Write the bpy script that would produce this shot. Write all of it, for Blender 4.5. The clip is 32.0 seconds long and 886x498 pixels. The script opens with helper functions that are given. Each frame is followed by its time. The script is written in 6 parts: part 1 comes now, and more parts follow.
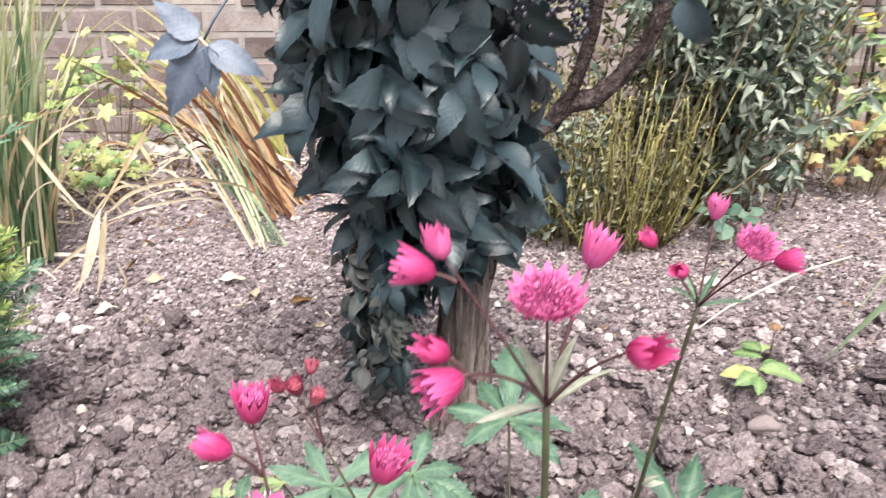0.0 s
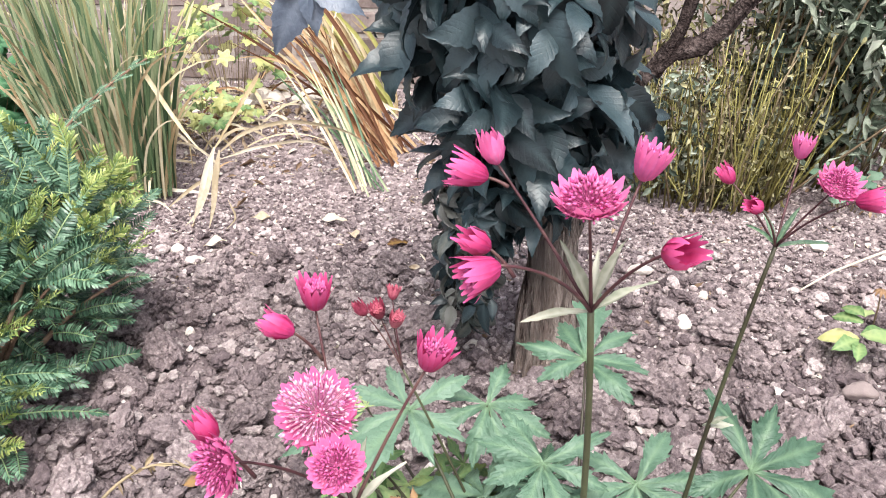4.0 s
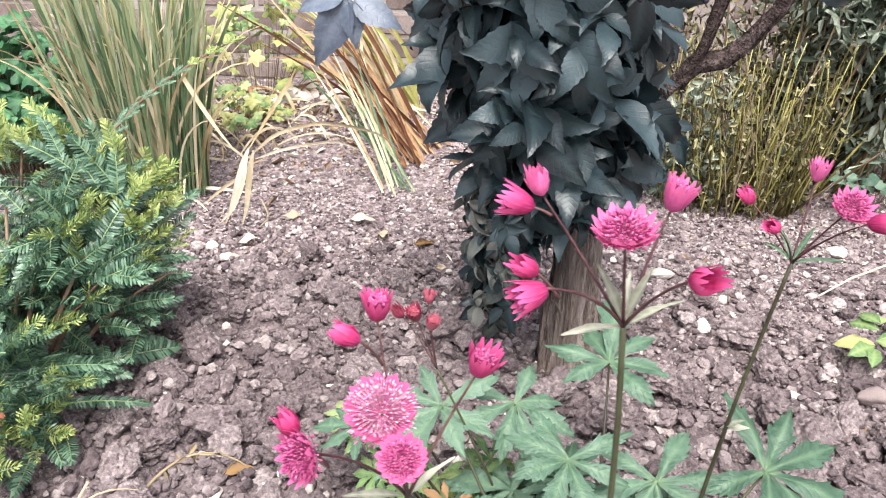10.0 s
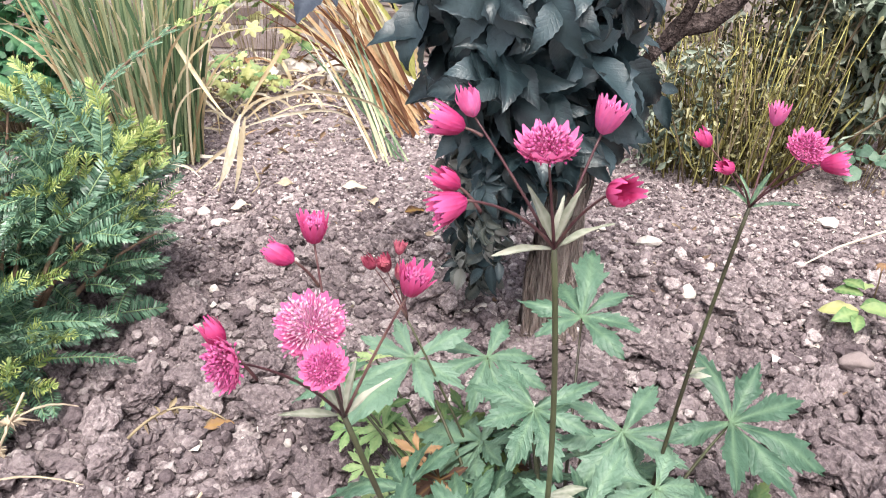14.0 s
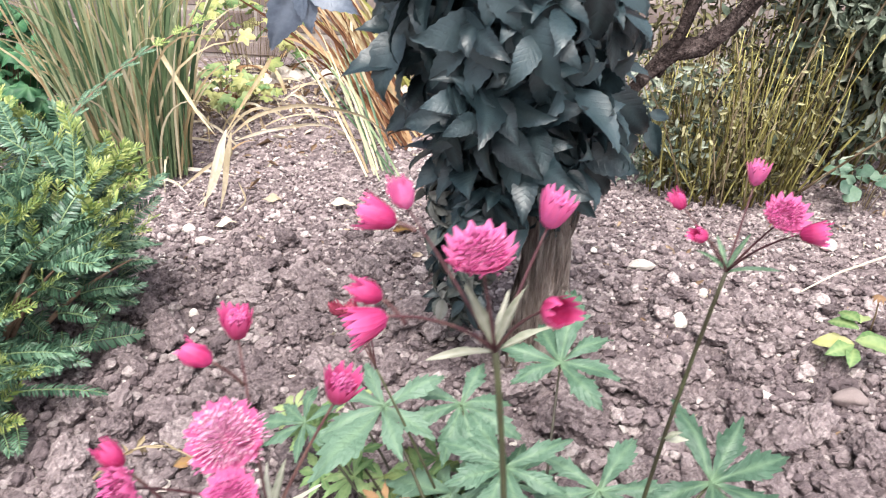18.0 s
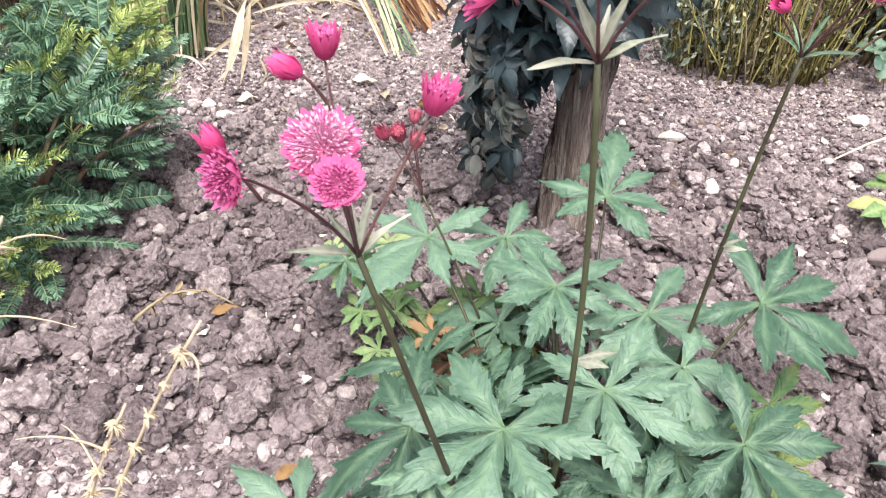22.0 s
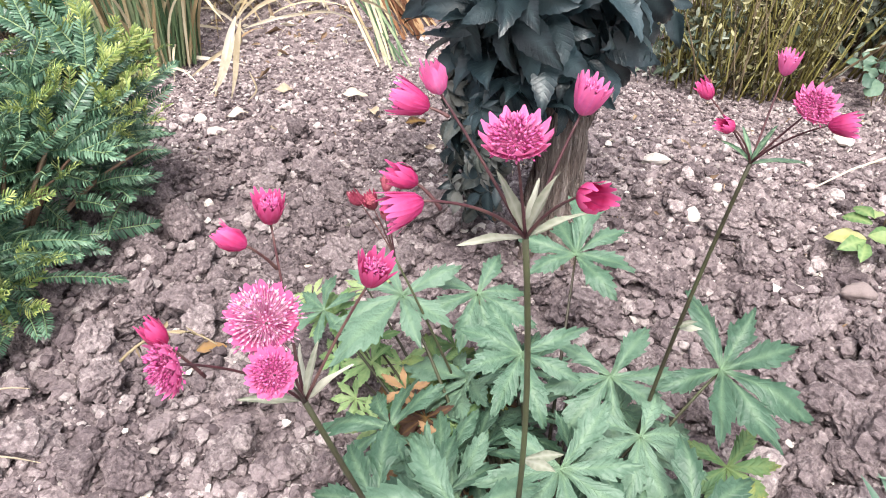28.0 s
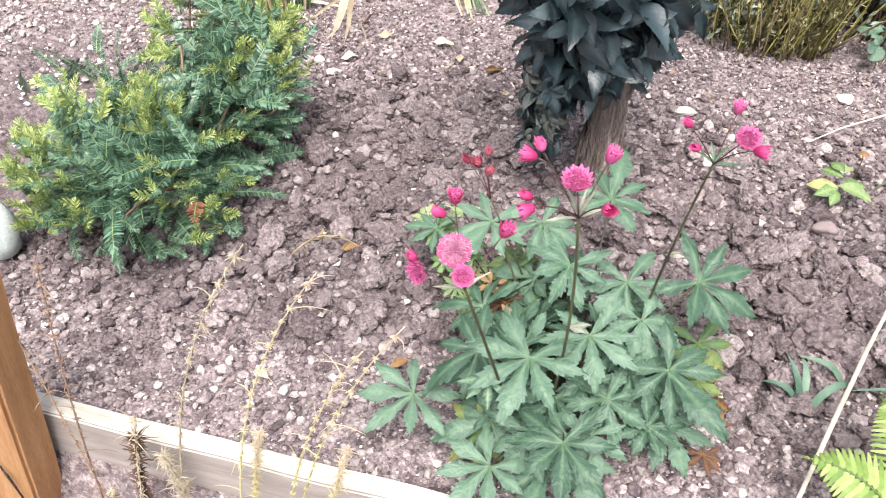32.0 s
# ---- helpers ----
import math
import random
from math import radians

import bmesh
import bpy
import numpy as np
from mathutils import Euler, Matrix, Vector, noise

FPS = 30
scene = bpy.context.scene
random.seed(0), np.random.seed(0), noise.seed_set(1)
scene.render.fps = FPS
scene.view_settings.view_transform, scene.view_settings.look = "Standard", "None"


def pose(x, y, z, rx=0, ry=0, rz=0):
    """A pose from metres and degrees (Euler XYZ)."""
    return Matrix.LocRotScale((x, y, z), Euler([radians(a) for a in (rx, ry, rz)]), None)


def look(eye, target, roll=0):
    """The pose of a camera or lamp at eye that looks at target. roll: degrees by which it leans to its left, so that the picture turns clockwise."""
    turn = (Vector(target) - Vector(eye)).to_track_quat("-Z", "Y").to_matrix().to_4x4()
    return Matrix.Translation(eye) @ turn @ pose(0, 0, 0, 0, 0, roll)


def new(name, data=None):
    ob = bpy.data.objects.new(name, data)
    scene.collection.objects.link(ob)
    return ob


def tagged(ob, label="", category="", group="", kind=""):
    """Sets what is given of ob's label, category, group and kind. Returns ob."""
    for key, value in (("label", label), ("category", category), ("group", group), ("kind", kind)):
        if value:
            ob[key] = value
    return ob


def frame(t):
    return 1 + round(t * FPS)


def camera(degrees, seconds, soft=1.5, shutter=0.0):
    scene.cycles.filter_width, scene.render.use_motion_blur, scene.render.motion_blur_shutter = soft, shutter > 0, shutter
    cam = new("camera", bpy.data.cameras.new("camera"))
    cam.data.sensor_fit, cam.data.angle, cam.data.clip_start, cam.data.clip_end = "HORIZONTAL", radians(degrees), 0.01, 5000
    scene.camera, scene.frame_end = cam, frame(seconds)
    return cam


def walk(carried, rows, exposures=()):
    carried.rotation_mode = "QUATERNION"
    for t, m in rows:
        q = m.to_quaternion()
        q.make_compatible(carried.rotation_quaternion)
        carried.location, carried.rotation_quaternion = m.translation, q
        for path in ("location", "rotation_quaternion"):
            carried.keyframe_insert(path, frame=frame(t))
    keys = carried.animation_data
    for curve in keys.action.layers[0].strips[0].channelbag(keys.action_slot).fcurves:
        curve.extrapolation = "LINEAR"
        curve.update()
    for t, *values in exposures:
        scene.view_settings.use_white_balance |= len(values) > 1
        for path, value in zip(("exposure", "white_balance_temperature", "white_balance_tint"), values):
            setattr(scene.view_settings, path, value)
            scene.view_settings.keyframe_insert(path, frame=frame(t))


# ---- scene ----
cam = camera(57.0, 32.0, 1.0, 0.5)
METRES, EYE, TILT, LEAN, TURN = 1.7, 0.69, -22.2, -0.1, 0.0
ROWS = [
    (0.0, 0.0, 0.0, 0.0, 0.0, 0.0, -0.0),
    (0.5, -0.0014, 0.015, -0.0177, 2.64, -0.19, -0.84),
    (1.0, 0.0052, 0.004, -0.0198, 4.29, -0.53, -1.33),
    (1.5, 0.0032, 0.0013, -0.0287, 5.53, -0.86, -1.71),
    (2.0, 0.0018, 0.0, -0.0354, 6.41, -1.62, -2.0),
    (2.5, 0.0061, -0.0049, -0.0325, 7.05, -2.38, -2.25),
    (3.0, 0.0167, -0.0065, -0.0248, 7.34, -2.76, -2.4),
    (3.5, 0.0145, -0.0069, -0.0189, 7.46, -2.88, -2.46),
    (5.5, 0.0262, -0.0221, -0.0048, 8.01, -3.08, -2.72),
    (6.0, 0.042, -0.0157, 0.0009, 8.12, -3.18, -2.77),
    (6.5, 0.0633, -0.0131, 0.0144, 8.18, -3.23, -2.86),
    (7.0, 0.0681, -0.0117, 0.0182, 8.27, -3.26, -2.95),
    (7.5, 0.0482, -0.0101, 0.015, 8.4, -3.3, -3.02),
    (8.0, 0.0351, -0.0054, 0.0095, 8.51, -3.34, -3.06),
    (8.5, 0.0352, -0.0054, 0.0067, 8.61, -3.39, -3.14),
    (9.0, 0.0398, -0.0233, 0.0079, 8.7, -3.43, -3.22),
    (9.5, 0.0326, -0.0351, 0.0038, 8.76, -3.45, -3.3),
    (10.0, 0.0085, -0.0387, -0.0056, 8.87, -3.4, -3.33),
    (10.5, 0.0039, -0.0393, -0.006, 9.03, -3.46, -3.4),
    (11.0, 0.0118, -0.0398, -0.008, 9.13, -3.56, -3.44),
    (11.5, 0.0197, -0.0461, -0.0107, 9.21, -3.6, -3.49),
    (12.0, 0.0285, -0.0498, -0.0184, 9.28, -3.62, -3.53),
    (12.5, 0.0361, -0.0449, -0.0276, 9.34, -3.76, -3.57),
    (13.0, 0.0395, -0.0373, -0.0412, 9.39, -4.11, -3.62),
    (13.5, 0.0373, -0.0381, -0.0344, 9.44, -4.57, -3.67),
    (14.0, 0.0326, -0.0388, -0.0223, 9.53, -4.65, -3.7),
    (14.5, 0.0325, -0.0365, -0.0169, 9.61, -4.68, -3.75),
    (15.0, 0.0302, -0.034, -0.0151, 9.66, -4.74, -3.8),
    (15.5, 0.0264, -0.0369, -0.0141, 9.71, -4.79, -3.86),
    (17.5, 0.0294, -0.0182, -0.006, 9.92, -4.92, -4.05),
    (18.0, 0.0471, -0.0131, 0.0066, 9.99, -5.01, -4.09),
    (18.5, 0.0681, -0.0115, 0.0214, 10.02, -5.05, -4.15),
    (19.0, 0.0706, -0.0134, 0.022, 10.0, -5.07, -4.16),
    (19.5, 0.0625, -0.0154, 0.011, 9.98, -5.06, -4.18),
    (20.0, 0.0352, -0.0245, 0.0009, 10.0, -5.03, -4.18),
    (20.5, 0.0094, -0.0284, -0.0177, 10.05, -4.99, -4.18),
    (21.0, 0.0049, -0.0256, -0.0405, 10.1, -5.76, -4.23),
    (21.5, 0.0132, -0.0225, -0.0494, 10.15, -8.55, -4.24),
    (22.0, 0.0259, -0.0164, -0.0524, 10.19, -10.33, -4.22),
    (22.5, 0.0305, -0.0137, -0.0522, 10.2, -11.38, -4.25),
    (23.0, 0.0367, -0.0111, -0.0497, 10.23, -11.85, -4.26),
    (23.5, 0.0407, -0.0134, -0.0459, 10.29, -12.07, -4.27),
    (24.0, 0.0451, -0.0152, -0.0433, 10.3, -12.11, -4.29),
    (24.5, 0.0459, -0.0185, -0.0379, 10.32, -12.14, -4.31),
    (25.0, 0.0459, -0.0141, -0.0281, 10.36, -12.2, -4.32),
    (25.5, 0.0416, -0.0074, -0.0119, 10.36, -12.27, -4.36),
    (27.5, 0.0406, -0.0054, 0.0013, 10.52, -12.44, -4.44),
    (28.0, 0.041, -0.0163, 0.0042, 10.55, -12.45, -4.47),
    (28.5, 0.0452, -0.0323, 0.0156, 10.58, -12.52, -4.47),
    (29.0, 0.047, -0.1024, 0.0722, 10.6, -12.61, -4.5),
    (29.5, 0.0951, -0.1679, 0.1085, 10.62, -12.6, -4.48),
    (30.0, 0.1267, -0.2063, 0.1098, 11.12, -12.7, -4.93),
    (30.5, 0.1342, -0.2136, 0.0982, 13.02, -13.39, -5.53),
    (31.0, 0.1142, -0.2379, 0.0977, 14.06, -16.6, -5.94),
    (31.5, 0.0725, -0.259, 0.0981, 14.18, -19.32, -6.09),
    (32.0, 0.0468, -0.258, 0.1008, 14.3, -20.36, -6.09),
]
walk(cam, [(t, pose(0, 0, EYE, TILT, LEAN, TURN) @ pose(METRES * x, METRES * y, METRES * z, 90 + pitch, roll, yaw)) for t, x, y, z, yaw, pitch, roll in ROWS], [(0.0, 1.07), (28.0, 1.09), (29.5, 1.0), (32.0, 1.04)])

# ---- light ----
world = bpy.data.worlds.new("overcast_sky")
scene.world = world
world.use_nodes = True
wn, wl = world.node_tree.nodes, world.node_tree.links
sky = wn.new("ShaderNodeTexSky")
sky.sky_type, sky.sun_disc = "NISHITA", False
sky.sun_elevation, sky.sun_rotation = radians(62), radians(170)
sky.dust_density, sky.air_density = 4.0, 1.0
grey = wn.new("ShaderNodeHueSaturation")
grey.inputs["Saturation"].default_value = 0.5
wl.new(sky.outputs[0], grey.inputs["Color"])
wl.new(grey.outputs[0], wn["Background"].inputs["Color"])
wn["Background"].inputs["Strength"].default_value = 0.15
sun = new("sun", bpy.data.lights.new("sun", "SUN"))
sun.data.energy, sun.data.angle, sun.data.color = 2.9, radians(35), (1.0, 0.975, 0.94)
# the sun stands high behind the camera, spread wide by cloud
SUN_FROM = Vector((math.sin(radians(170)) * math.cos(radians(62)), math.cos(radians(170)) * math.cos(radians(62)), math.sin(radians(62))))
sun.matrix_basis = look((0, 0, 5), Vector((0, 0, 5)) - SUN_FROM)

# ---- materials ----
def material(name, stops, rough=0.8, scale=20.0, fine=180.0, bump=0.3, bump_dist=0.002, vary=0.25, translucent=0.0, spec=0.3, vein=None, vein_amt=0.6,
             tip=None, detail=6.0, island=False, stretch=None, rib=0.0, crumb=0.0, crumb_dist=0.003):
    """A mottled surface: stops is a list of (position, colour); variation by noise at two scales and by object."""
    m = bpy.data.materials.new(name)
    m.use_nodes = True
    n, l = m.node_tree.nodes, m.node_tree.links
    bs = n["Principled BSDF"]
    co = n.new("ShaderNodeTexCoord")
    src = co.outputs["Object"]
    if stretch:
        mp = n.new("ShaderNodeMapping")
        mp.inputs["Scale"].default_value = stretch
        l.new(src, mp.inputs["Vector"])
        src = mp.outputs[0]
    info = n.new("ShaderNodeObjectInfo")
    seed = info.outputs["Random"]
    if island:
        geo = n.new("ShaderNodeNewGeometry")
        seed = geo.outputs["Random Per Island"]
    shift = n.new("ShaderNodeVectorMath")
    shift.operation = "ADD"
    mul = n.new("ShaderNodeMath")
    mul.operation = "MULTIPLY"
    mul.inputs[1].default_value = 37.0
    l.new(seed, mul.inputs[0])
    l.new(src, shift.inputs[0])
    l.new(mul.outputs[0], shift.inputs[1])
    a = n.new("ShaderNodeTexNoise")
    a.inputs["Scale"].default_value, a.inputs["Detail"].default_value = scale, detail
    b = n.new("ShaderNodeTexNoise")
    b.inputs["Scale"].default_value, b.inputs["Detail"].default_value = fine, 4.0
    for t in (a, b):
        l.new(shift.outputs[0], t.inputs["Vector"])
    mix = n.new("ShaderNodeMath")
    mix.operation = "MULTIPLY_ADD"
    mix.inputs[1].default_value = 0.35
    l.new(b.outputs[0], mix.inputs[0])
    sub = n.new("ShaderNodeMath")
    sub.operation = "MULTIPLY"
    sub.inputs[1].default_value = 0.65
    l.new(a.outputs[0], sub.inputs[0])
    l.new(sub.outputs[0], mix.inputs[2])
    off = n.new("ShaderNodeMath")
    off.operation = "MULTIPLY_ADD"
    off.inputs[1].default_value, off.inputs[2].default_value = vary, -vary / 2
    l.new(seed, off.inputs[0])
    tone, relief = mix.outputs[0], None
    if crumb:
        # packed crumbs of two sizes, each of its own tone
        for k, (size, weight) in enumerate(((crumb, 0.26), (crumb * 2.6, 0.20))):
            cell = n.new("ShaderNodeTexVoronoi")
            cell.inputs["Scale"].default_value = size
            warp = n.new("ShaderNodeVectorMath")
            warp.operation = "MULTIPLY_ADD"
            warp.inputs[1].default_value = (0.5 / size,) * 3
            l.new(b.outputs["Color"], warp.inputs[0])
            l.new(shift.outputs[0], warp.inputs[2])
            l.new(warp.outputs[0], cell.inputs["Vector"])
            up = n.new("ShaderNodeMath")
            up.operation = "MULTIPLY_ADD"
            up.inputs[1].default_value, up.inputs[2].default_value = weight, -weight / 2
            l.new(cell.outputs["Color"], up.inputs[0])
            total = n.new("ShaderNodeMath")
            l.new(tone, total.inputs[0])
            l.new(up.outputs[0], total.inputs[1])
            tone = total.outputs[0]
            hump = n.new("ShaderNodeBump")
            hump.invert = True
            hump.inputs["Strength"].default_value, hump.inputs["Distance"].default_value = 1.0, crumb_dist / (1 + 1.6 * k)
            l.new(cell.outputs["Distance"], hump.inputs["Height"])
            if relief:
                l.new(relief, hump.inputs["Normal"])
            relief = hump.outputs[0]
    add = n.new("ShaderNodeMath")
    add.operation, add.use_clamp = "ADD", True
    l.new(tone, add.inputs[0])
    l.new(off.outputs[0], add.inputs[1])
    ramp = n.new("ShaderNodeValToRGB")
    el = ramp.color_ramp.elements
    while len(el) < len(stops):
        el.new(0.5)
    for e, (p, c) in zip(el, stops):
        e.position, e.color = p, (*c, 1)
    l.new(add.outputs[0], ramp.inputs[0])
    col = ramp.outputs[0]
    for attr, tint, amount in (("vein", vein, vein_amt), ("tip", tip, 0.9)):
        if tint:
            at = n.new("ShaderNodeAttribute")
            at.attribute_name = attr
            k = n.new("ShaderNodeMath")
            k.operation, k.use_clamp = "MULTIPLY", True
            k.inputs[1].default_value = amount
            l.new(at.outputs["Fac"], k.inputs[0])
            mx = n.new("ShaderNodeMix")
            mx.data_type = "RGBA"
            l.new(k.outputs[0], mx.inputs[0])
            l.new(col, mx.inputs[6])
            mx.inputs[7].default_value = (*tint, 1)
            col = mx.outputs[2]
    if rib:
        # side veins pressed into the blade: the attribute counts them from the base
        at = n.new("ShaderNodeAttribute")
        at.attribute_name = "rib"
        prev = at.outputs["Fac"]
        for op, val in (("FRACT", None), ("MULTIPLY_ADD", 2.0), ("ABSOLUTE", None), ("POWER", 4.0)):
            nd = n.new("ShaderNodeMath")
            nd.operation = op
            l.new(prev, nd.inputs[0])
            if val:
                nd.inputs[1].default_value = val
            if op == "MULTIPLY_ADD":
                nd.inputs[2].default_value = -1.0
            prev = nd.outputs[0]
        groove = n.new("ShaderNodeMath")
        groove.operation = "MULTIPLY_ADD"
        groove.inputs[1].default_value, groove.inputs[2].default_value = -1.0, 1.0
        l.new(prev, groove.inputs[0])
        rb = n.new("ShaderNodeBump")
        rb.inputs["Strength"].default_value, rb.inputs["Distance"].default_value = 1.0, rib
        l.new(groove.outputs[0], rb.inputs["Height"])
    l.new(col, bs.inputs["Base Color"])
    bs.inputs["Roughness"].default_value = rough
    bs.inputs["Specular IOR Level"].default_value = spec
    if bump:
        bp = n.new("ShaderNodeBump")
        bp.inputs["Strength"].default_value, bp.inputs["Distance"].default_value = bump, bump_dist
        l.new(mix.outputs[0], bp.inputs["Height"])
        if rib or relief:
            l.new(relief or rb.outputs[0], bp.inputs["Normal"])
        l.new(bp.outputs[0], bs.inputs["Normal"])
    if translucent:
        tr = n.new("ShaderNodeBsdfTranslucent")
        l.new(col, tr.inputs["Color"])
        ms = n.new("ShaderNodeMixShader")
        ms.inputs[0].default_value = translucent
        l.new(bs.outputs[0], ms.inputs[1])
        l.new(tr.outputs[0], ms.inputs[2])
        l.new(ms.outputs[0], n["Material Output"].inputs["Surface"])
    return m


# SOIL and CRUMB tip tints: damp dug soil with yew and gap shade painted in
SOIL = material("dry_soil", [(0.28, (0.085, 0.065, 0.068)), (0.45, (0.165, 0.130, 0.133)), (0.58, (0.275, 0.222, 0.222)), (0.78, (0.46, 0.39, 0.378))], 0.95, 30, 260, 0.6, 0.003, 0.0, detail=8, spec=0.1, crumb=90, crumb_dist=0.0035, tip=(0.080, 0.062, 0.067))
CLOD = material("clod_soil", [(0.22, (0.082, 0.063, 0.067)), (0.45, (0.160, 0.126, 0.130)), (0.6, (0.225, 0.182, 0.184)), (0.80, (0.38, 0.32, 0.315))], 0.95, 4.5, 30, 0.6, 0.002, 0.25, detail=9, spec=0.1, crumb=4.5, crumb_dist=0.0022)
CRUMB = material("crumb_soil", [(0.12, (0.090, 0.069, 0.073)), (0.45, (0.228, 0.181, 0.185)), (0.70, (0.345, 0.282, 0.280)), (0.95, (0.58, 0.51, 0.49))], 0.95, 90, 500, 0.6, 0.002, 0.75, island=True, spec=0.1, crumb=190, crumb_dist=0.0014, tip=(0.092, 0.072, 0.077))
PEBBLE = material("pale_flint", [(0.2, (0.27, 0.232, 0.218)), (0.55, (0.43, 0.382, 0.358)), (0.95, (0.70, 0.65, 0.605))], 0.7, 50, 300, 0.4, 0.001, 0.8, island=True)
STONE = material("white_stone", [(0.25, (0.40, 0.34, 0.31)), (0.5, (0.60, 0.53, 0.48)), (0.8, (0.80, 0.74, 0.68))], 0.7, 40, 250, 0.5, 0.001, 0.3)
GREYSTONE = material("grey_stone", [(0.25, (0.16, 0.122, 0.118)), (0.5, (0.26, 0.208, 0.20)), (0.8, (0.36, 0.30, 0.285))], 0.8, 30, 250, 0.5, 0.001, 0.2)
LICHEN = material("lichen_stone", [(0.25, (0.30, 0.33, 0.32)), (0.5, (0.50, 0.54, 0.52)), (0.8, (0.66, 0.68, 0.66))], 0.9, 25, 160, 0.8, 0.003, 0.2)
BRICK = material("old_brick", [(0.2, (0.105, 0.078, 0.072)), (0.45, (0.19, 0.148, 0.138)), (0.62, (0.27, 0.222, 0.208)), (0.82, (0.38, 0.335, 0.315))], 0.9, 16, 120, 0.7, 0.004, 0.45)
MORTAR = material("mortar", [(0.3, (0.25, 0.215, 0.197)), (0.7, (0.39, 0.35, 0.325))], 0.95, 20, 160, 0.6, 0.003, 0.0)
BARK = material("elder_bark", [(0.32, (0.085, 0.058, 0.050)), (0.45, (0.36, 0.282, 0.252)), (0.62, (0.58, 0.49, 0.445))], 0.95, 24, 200, 1.0, 0.04, 0.1, stretch=(3.0, 3.0, 0.3), spec=0.1)
LIMB = material("limb_bark", [(0.32, (0.022, 0.016, 0.015)), (0.5, (0.055, 0.040, 0.038)), (0.66, (0.14, 0.108, 0.102))], 0.95, 70, 260, 1.0, 0.02, 0.1, spec=0.1)
ELDER = material("elder_leaf", [(0.25, (0.006, 0.012, 0.015)), (0.5, (0.015, 0.029, 0.035)), (0.75, (0.038, 0.062, 0.072))], 0.38, 30, 260, 0.6, 0.002, 0.65, 0.04, 0.5, vein=(0.046, 0.070, 0.075), vein_amt=0.5, rib=0.00016)
# sky sheen on one elder leaf, put into its pale blue base colour
ELDER_SHEEN = material("elder_painted_sheen_leaf", [(0.25, (0.050, 0.064, 0.092)), (0.5, (0.092, 0.114, 0.155)), (0.75, (0.16, 0.19, 0.245))], 0.42, 30, 220, 0.6, 0.003, 0.3, 0.05, 0.45, vein=(0.18, 0.21, 0.26), vein_amt=0.5, rib=0.00016)
ELDER_OLD = material("elder_old_leaf", [(0.25, (0.026, 0.034, 0.030)), (0.5, (0.066, 0.076, 0.072)), (0.75, (0.16, 0.16, 0.15))], 0.5, 40, 220, 0.6, 0.003, 0.7, 0.08, 0.4, vein=(0.12, 0.12, 0.10), rib=0.00016)
ASTR = material("masterwort_leaf", [(0.25, (0.046, 0.096, 0.060)), (0.5, (0.078, 0.147, 0.095)), (0.75, (0.122, 0.202, 0.138))], 0.46, 90, 260, 1.0, 0.004, 0.7, 0.18, 0.45, vein=(0.22, 0.33, 0.19), vein_amt=0.8, rib=0.00032)
ASTR_OLD = material("masterwort_yellow_leaf", [(0.25, (0.055, 0.120, 0.055)), (0.48, (0.105, 0.185, 0.075)), (0.7, (0.20, 0.25, 0.085))], 0.6, 20, 140, 0.4, 0.0015, 0.3, 0.25, 0.3, vein=(0.22, 0.28, 0.10), tip=(0.46, 0.34, 0.08), rib=0.0005)
DEAD = material("dead_leaf", [(0.25, (0.060, 0.030, 0.021)), (0.5, (0.125, 0.062, 0.040)), (0.75, (0.29, 0.175, 0.095))], 0.8, 30, 160, 0.6, 0.002, 0.5, 0.15, vein=(0.34, 0.20, 0.05))
PALELEAF = material("pale_dead_leaf", [(0.25, (0.36, 0.28, 0.19)), (0.5, (0.52, 0.43, 0.32)), (0.75, (0.66, 0.58, 0.46))], 0.8, 30, 160, 0.5, 0.002, 0.3, 0.2)
STALK = material("flower_stalk", [(0.3, (0.024, 0.017, 0.013)), (0.5, (0.045, 0.042, 0.024)), (0.7, (0.072, 0.082, 0.040))], 0.5, 12, 90, 0.2, 0.0005, 0.2, spec=0.35)
PEDICEL = material("dark_pedicel", [(0.3, (0.035, 0.012, 0.016)), (0.5, (0.075, 0.026, 0.032)), (0.7, (0.13, 0.07, 0.06))], 0.5, 60, 200, 0.2, 0.0005, 0.3, spec=0.4)
PINK = material("pink_bract", [(0.25, (0.50, 0.08, 0.27)), (0.5, (0.66, 0.17, 0.41)), (0.75, (0.80, 0.36, 0.58))], 0.5, 60, 400, 0.2, 0.0006, 0.3, 0.35, 0.3, vein=(0.72, 0.12, 0.30), tip=(0.82, 0.20, 0.42))
CRIMSON = material("crimson_bract", [(0.25, (0.34, 0.022, 0.11)), (0.5, (0.50, 0.055, 0.20)), (0.75, (0.64, 0.14, 0.33))], 0.5, 60, 400, 0.2, 0.0006, 0.35, 0.3, 0.3, vein=(0.46, 0.02, 0.10), tip=(0.80, 0.14, 0.36))
FLORET = material("pale_floret", [(0.2, (0.64, 0.22, 0.42)), (0.5, (0.74, 0.36, 0.53)), (0.85, (0.80, 0.50, 0.61))], 0.7, 300, 700, 0.1, 0.0003, 1.0, 0.2, island=True, spec=0.1)
PINKFLORET = material("pink_floret", [(0.2, (0.50, 0.08, 0.25)), (0.5, (0.58, 0.13, 0.32)), (0.85, (0.68, 0.22, 0.40))], 0.7, 300, 700, 0.1, 0.0003, 0.8, 0.2, island=True, spec=0.1)
SEED = material("dark_red_seedhead", [(0.25, (0.17, 0.020, 0.045)), (0.5, (0.30, 0.05, 0.09)), (0.75, (0.46, 0.13, 0.17))], 0.6, 120, 400, 0.3, 0.0006, 0.4)
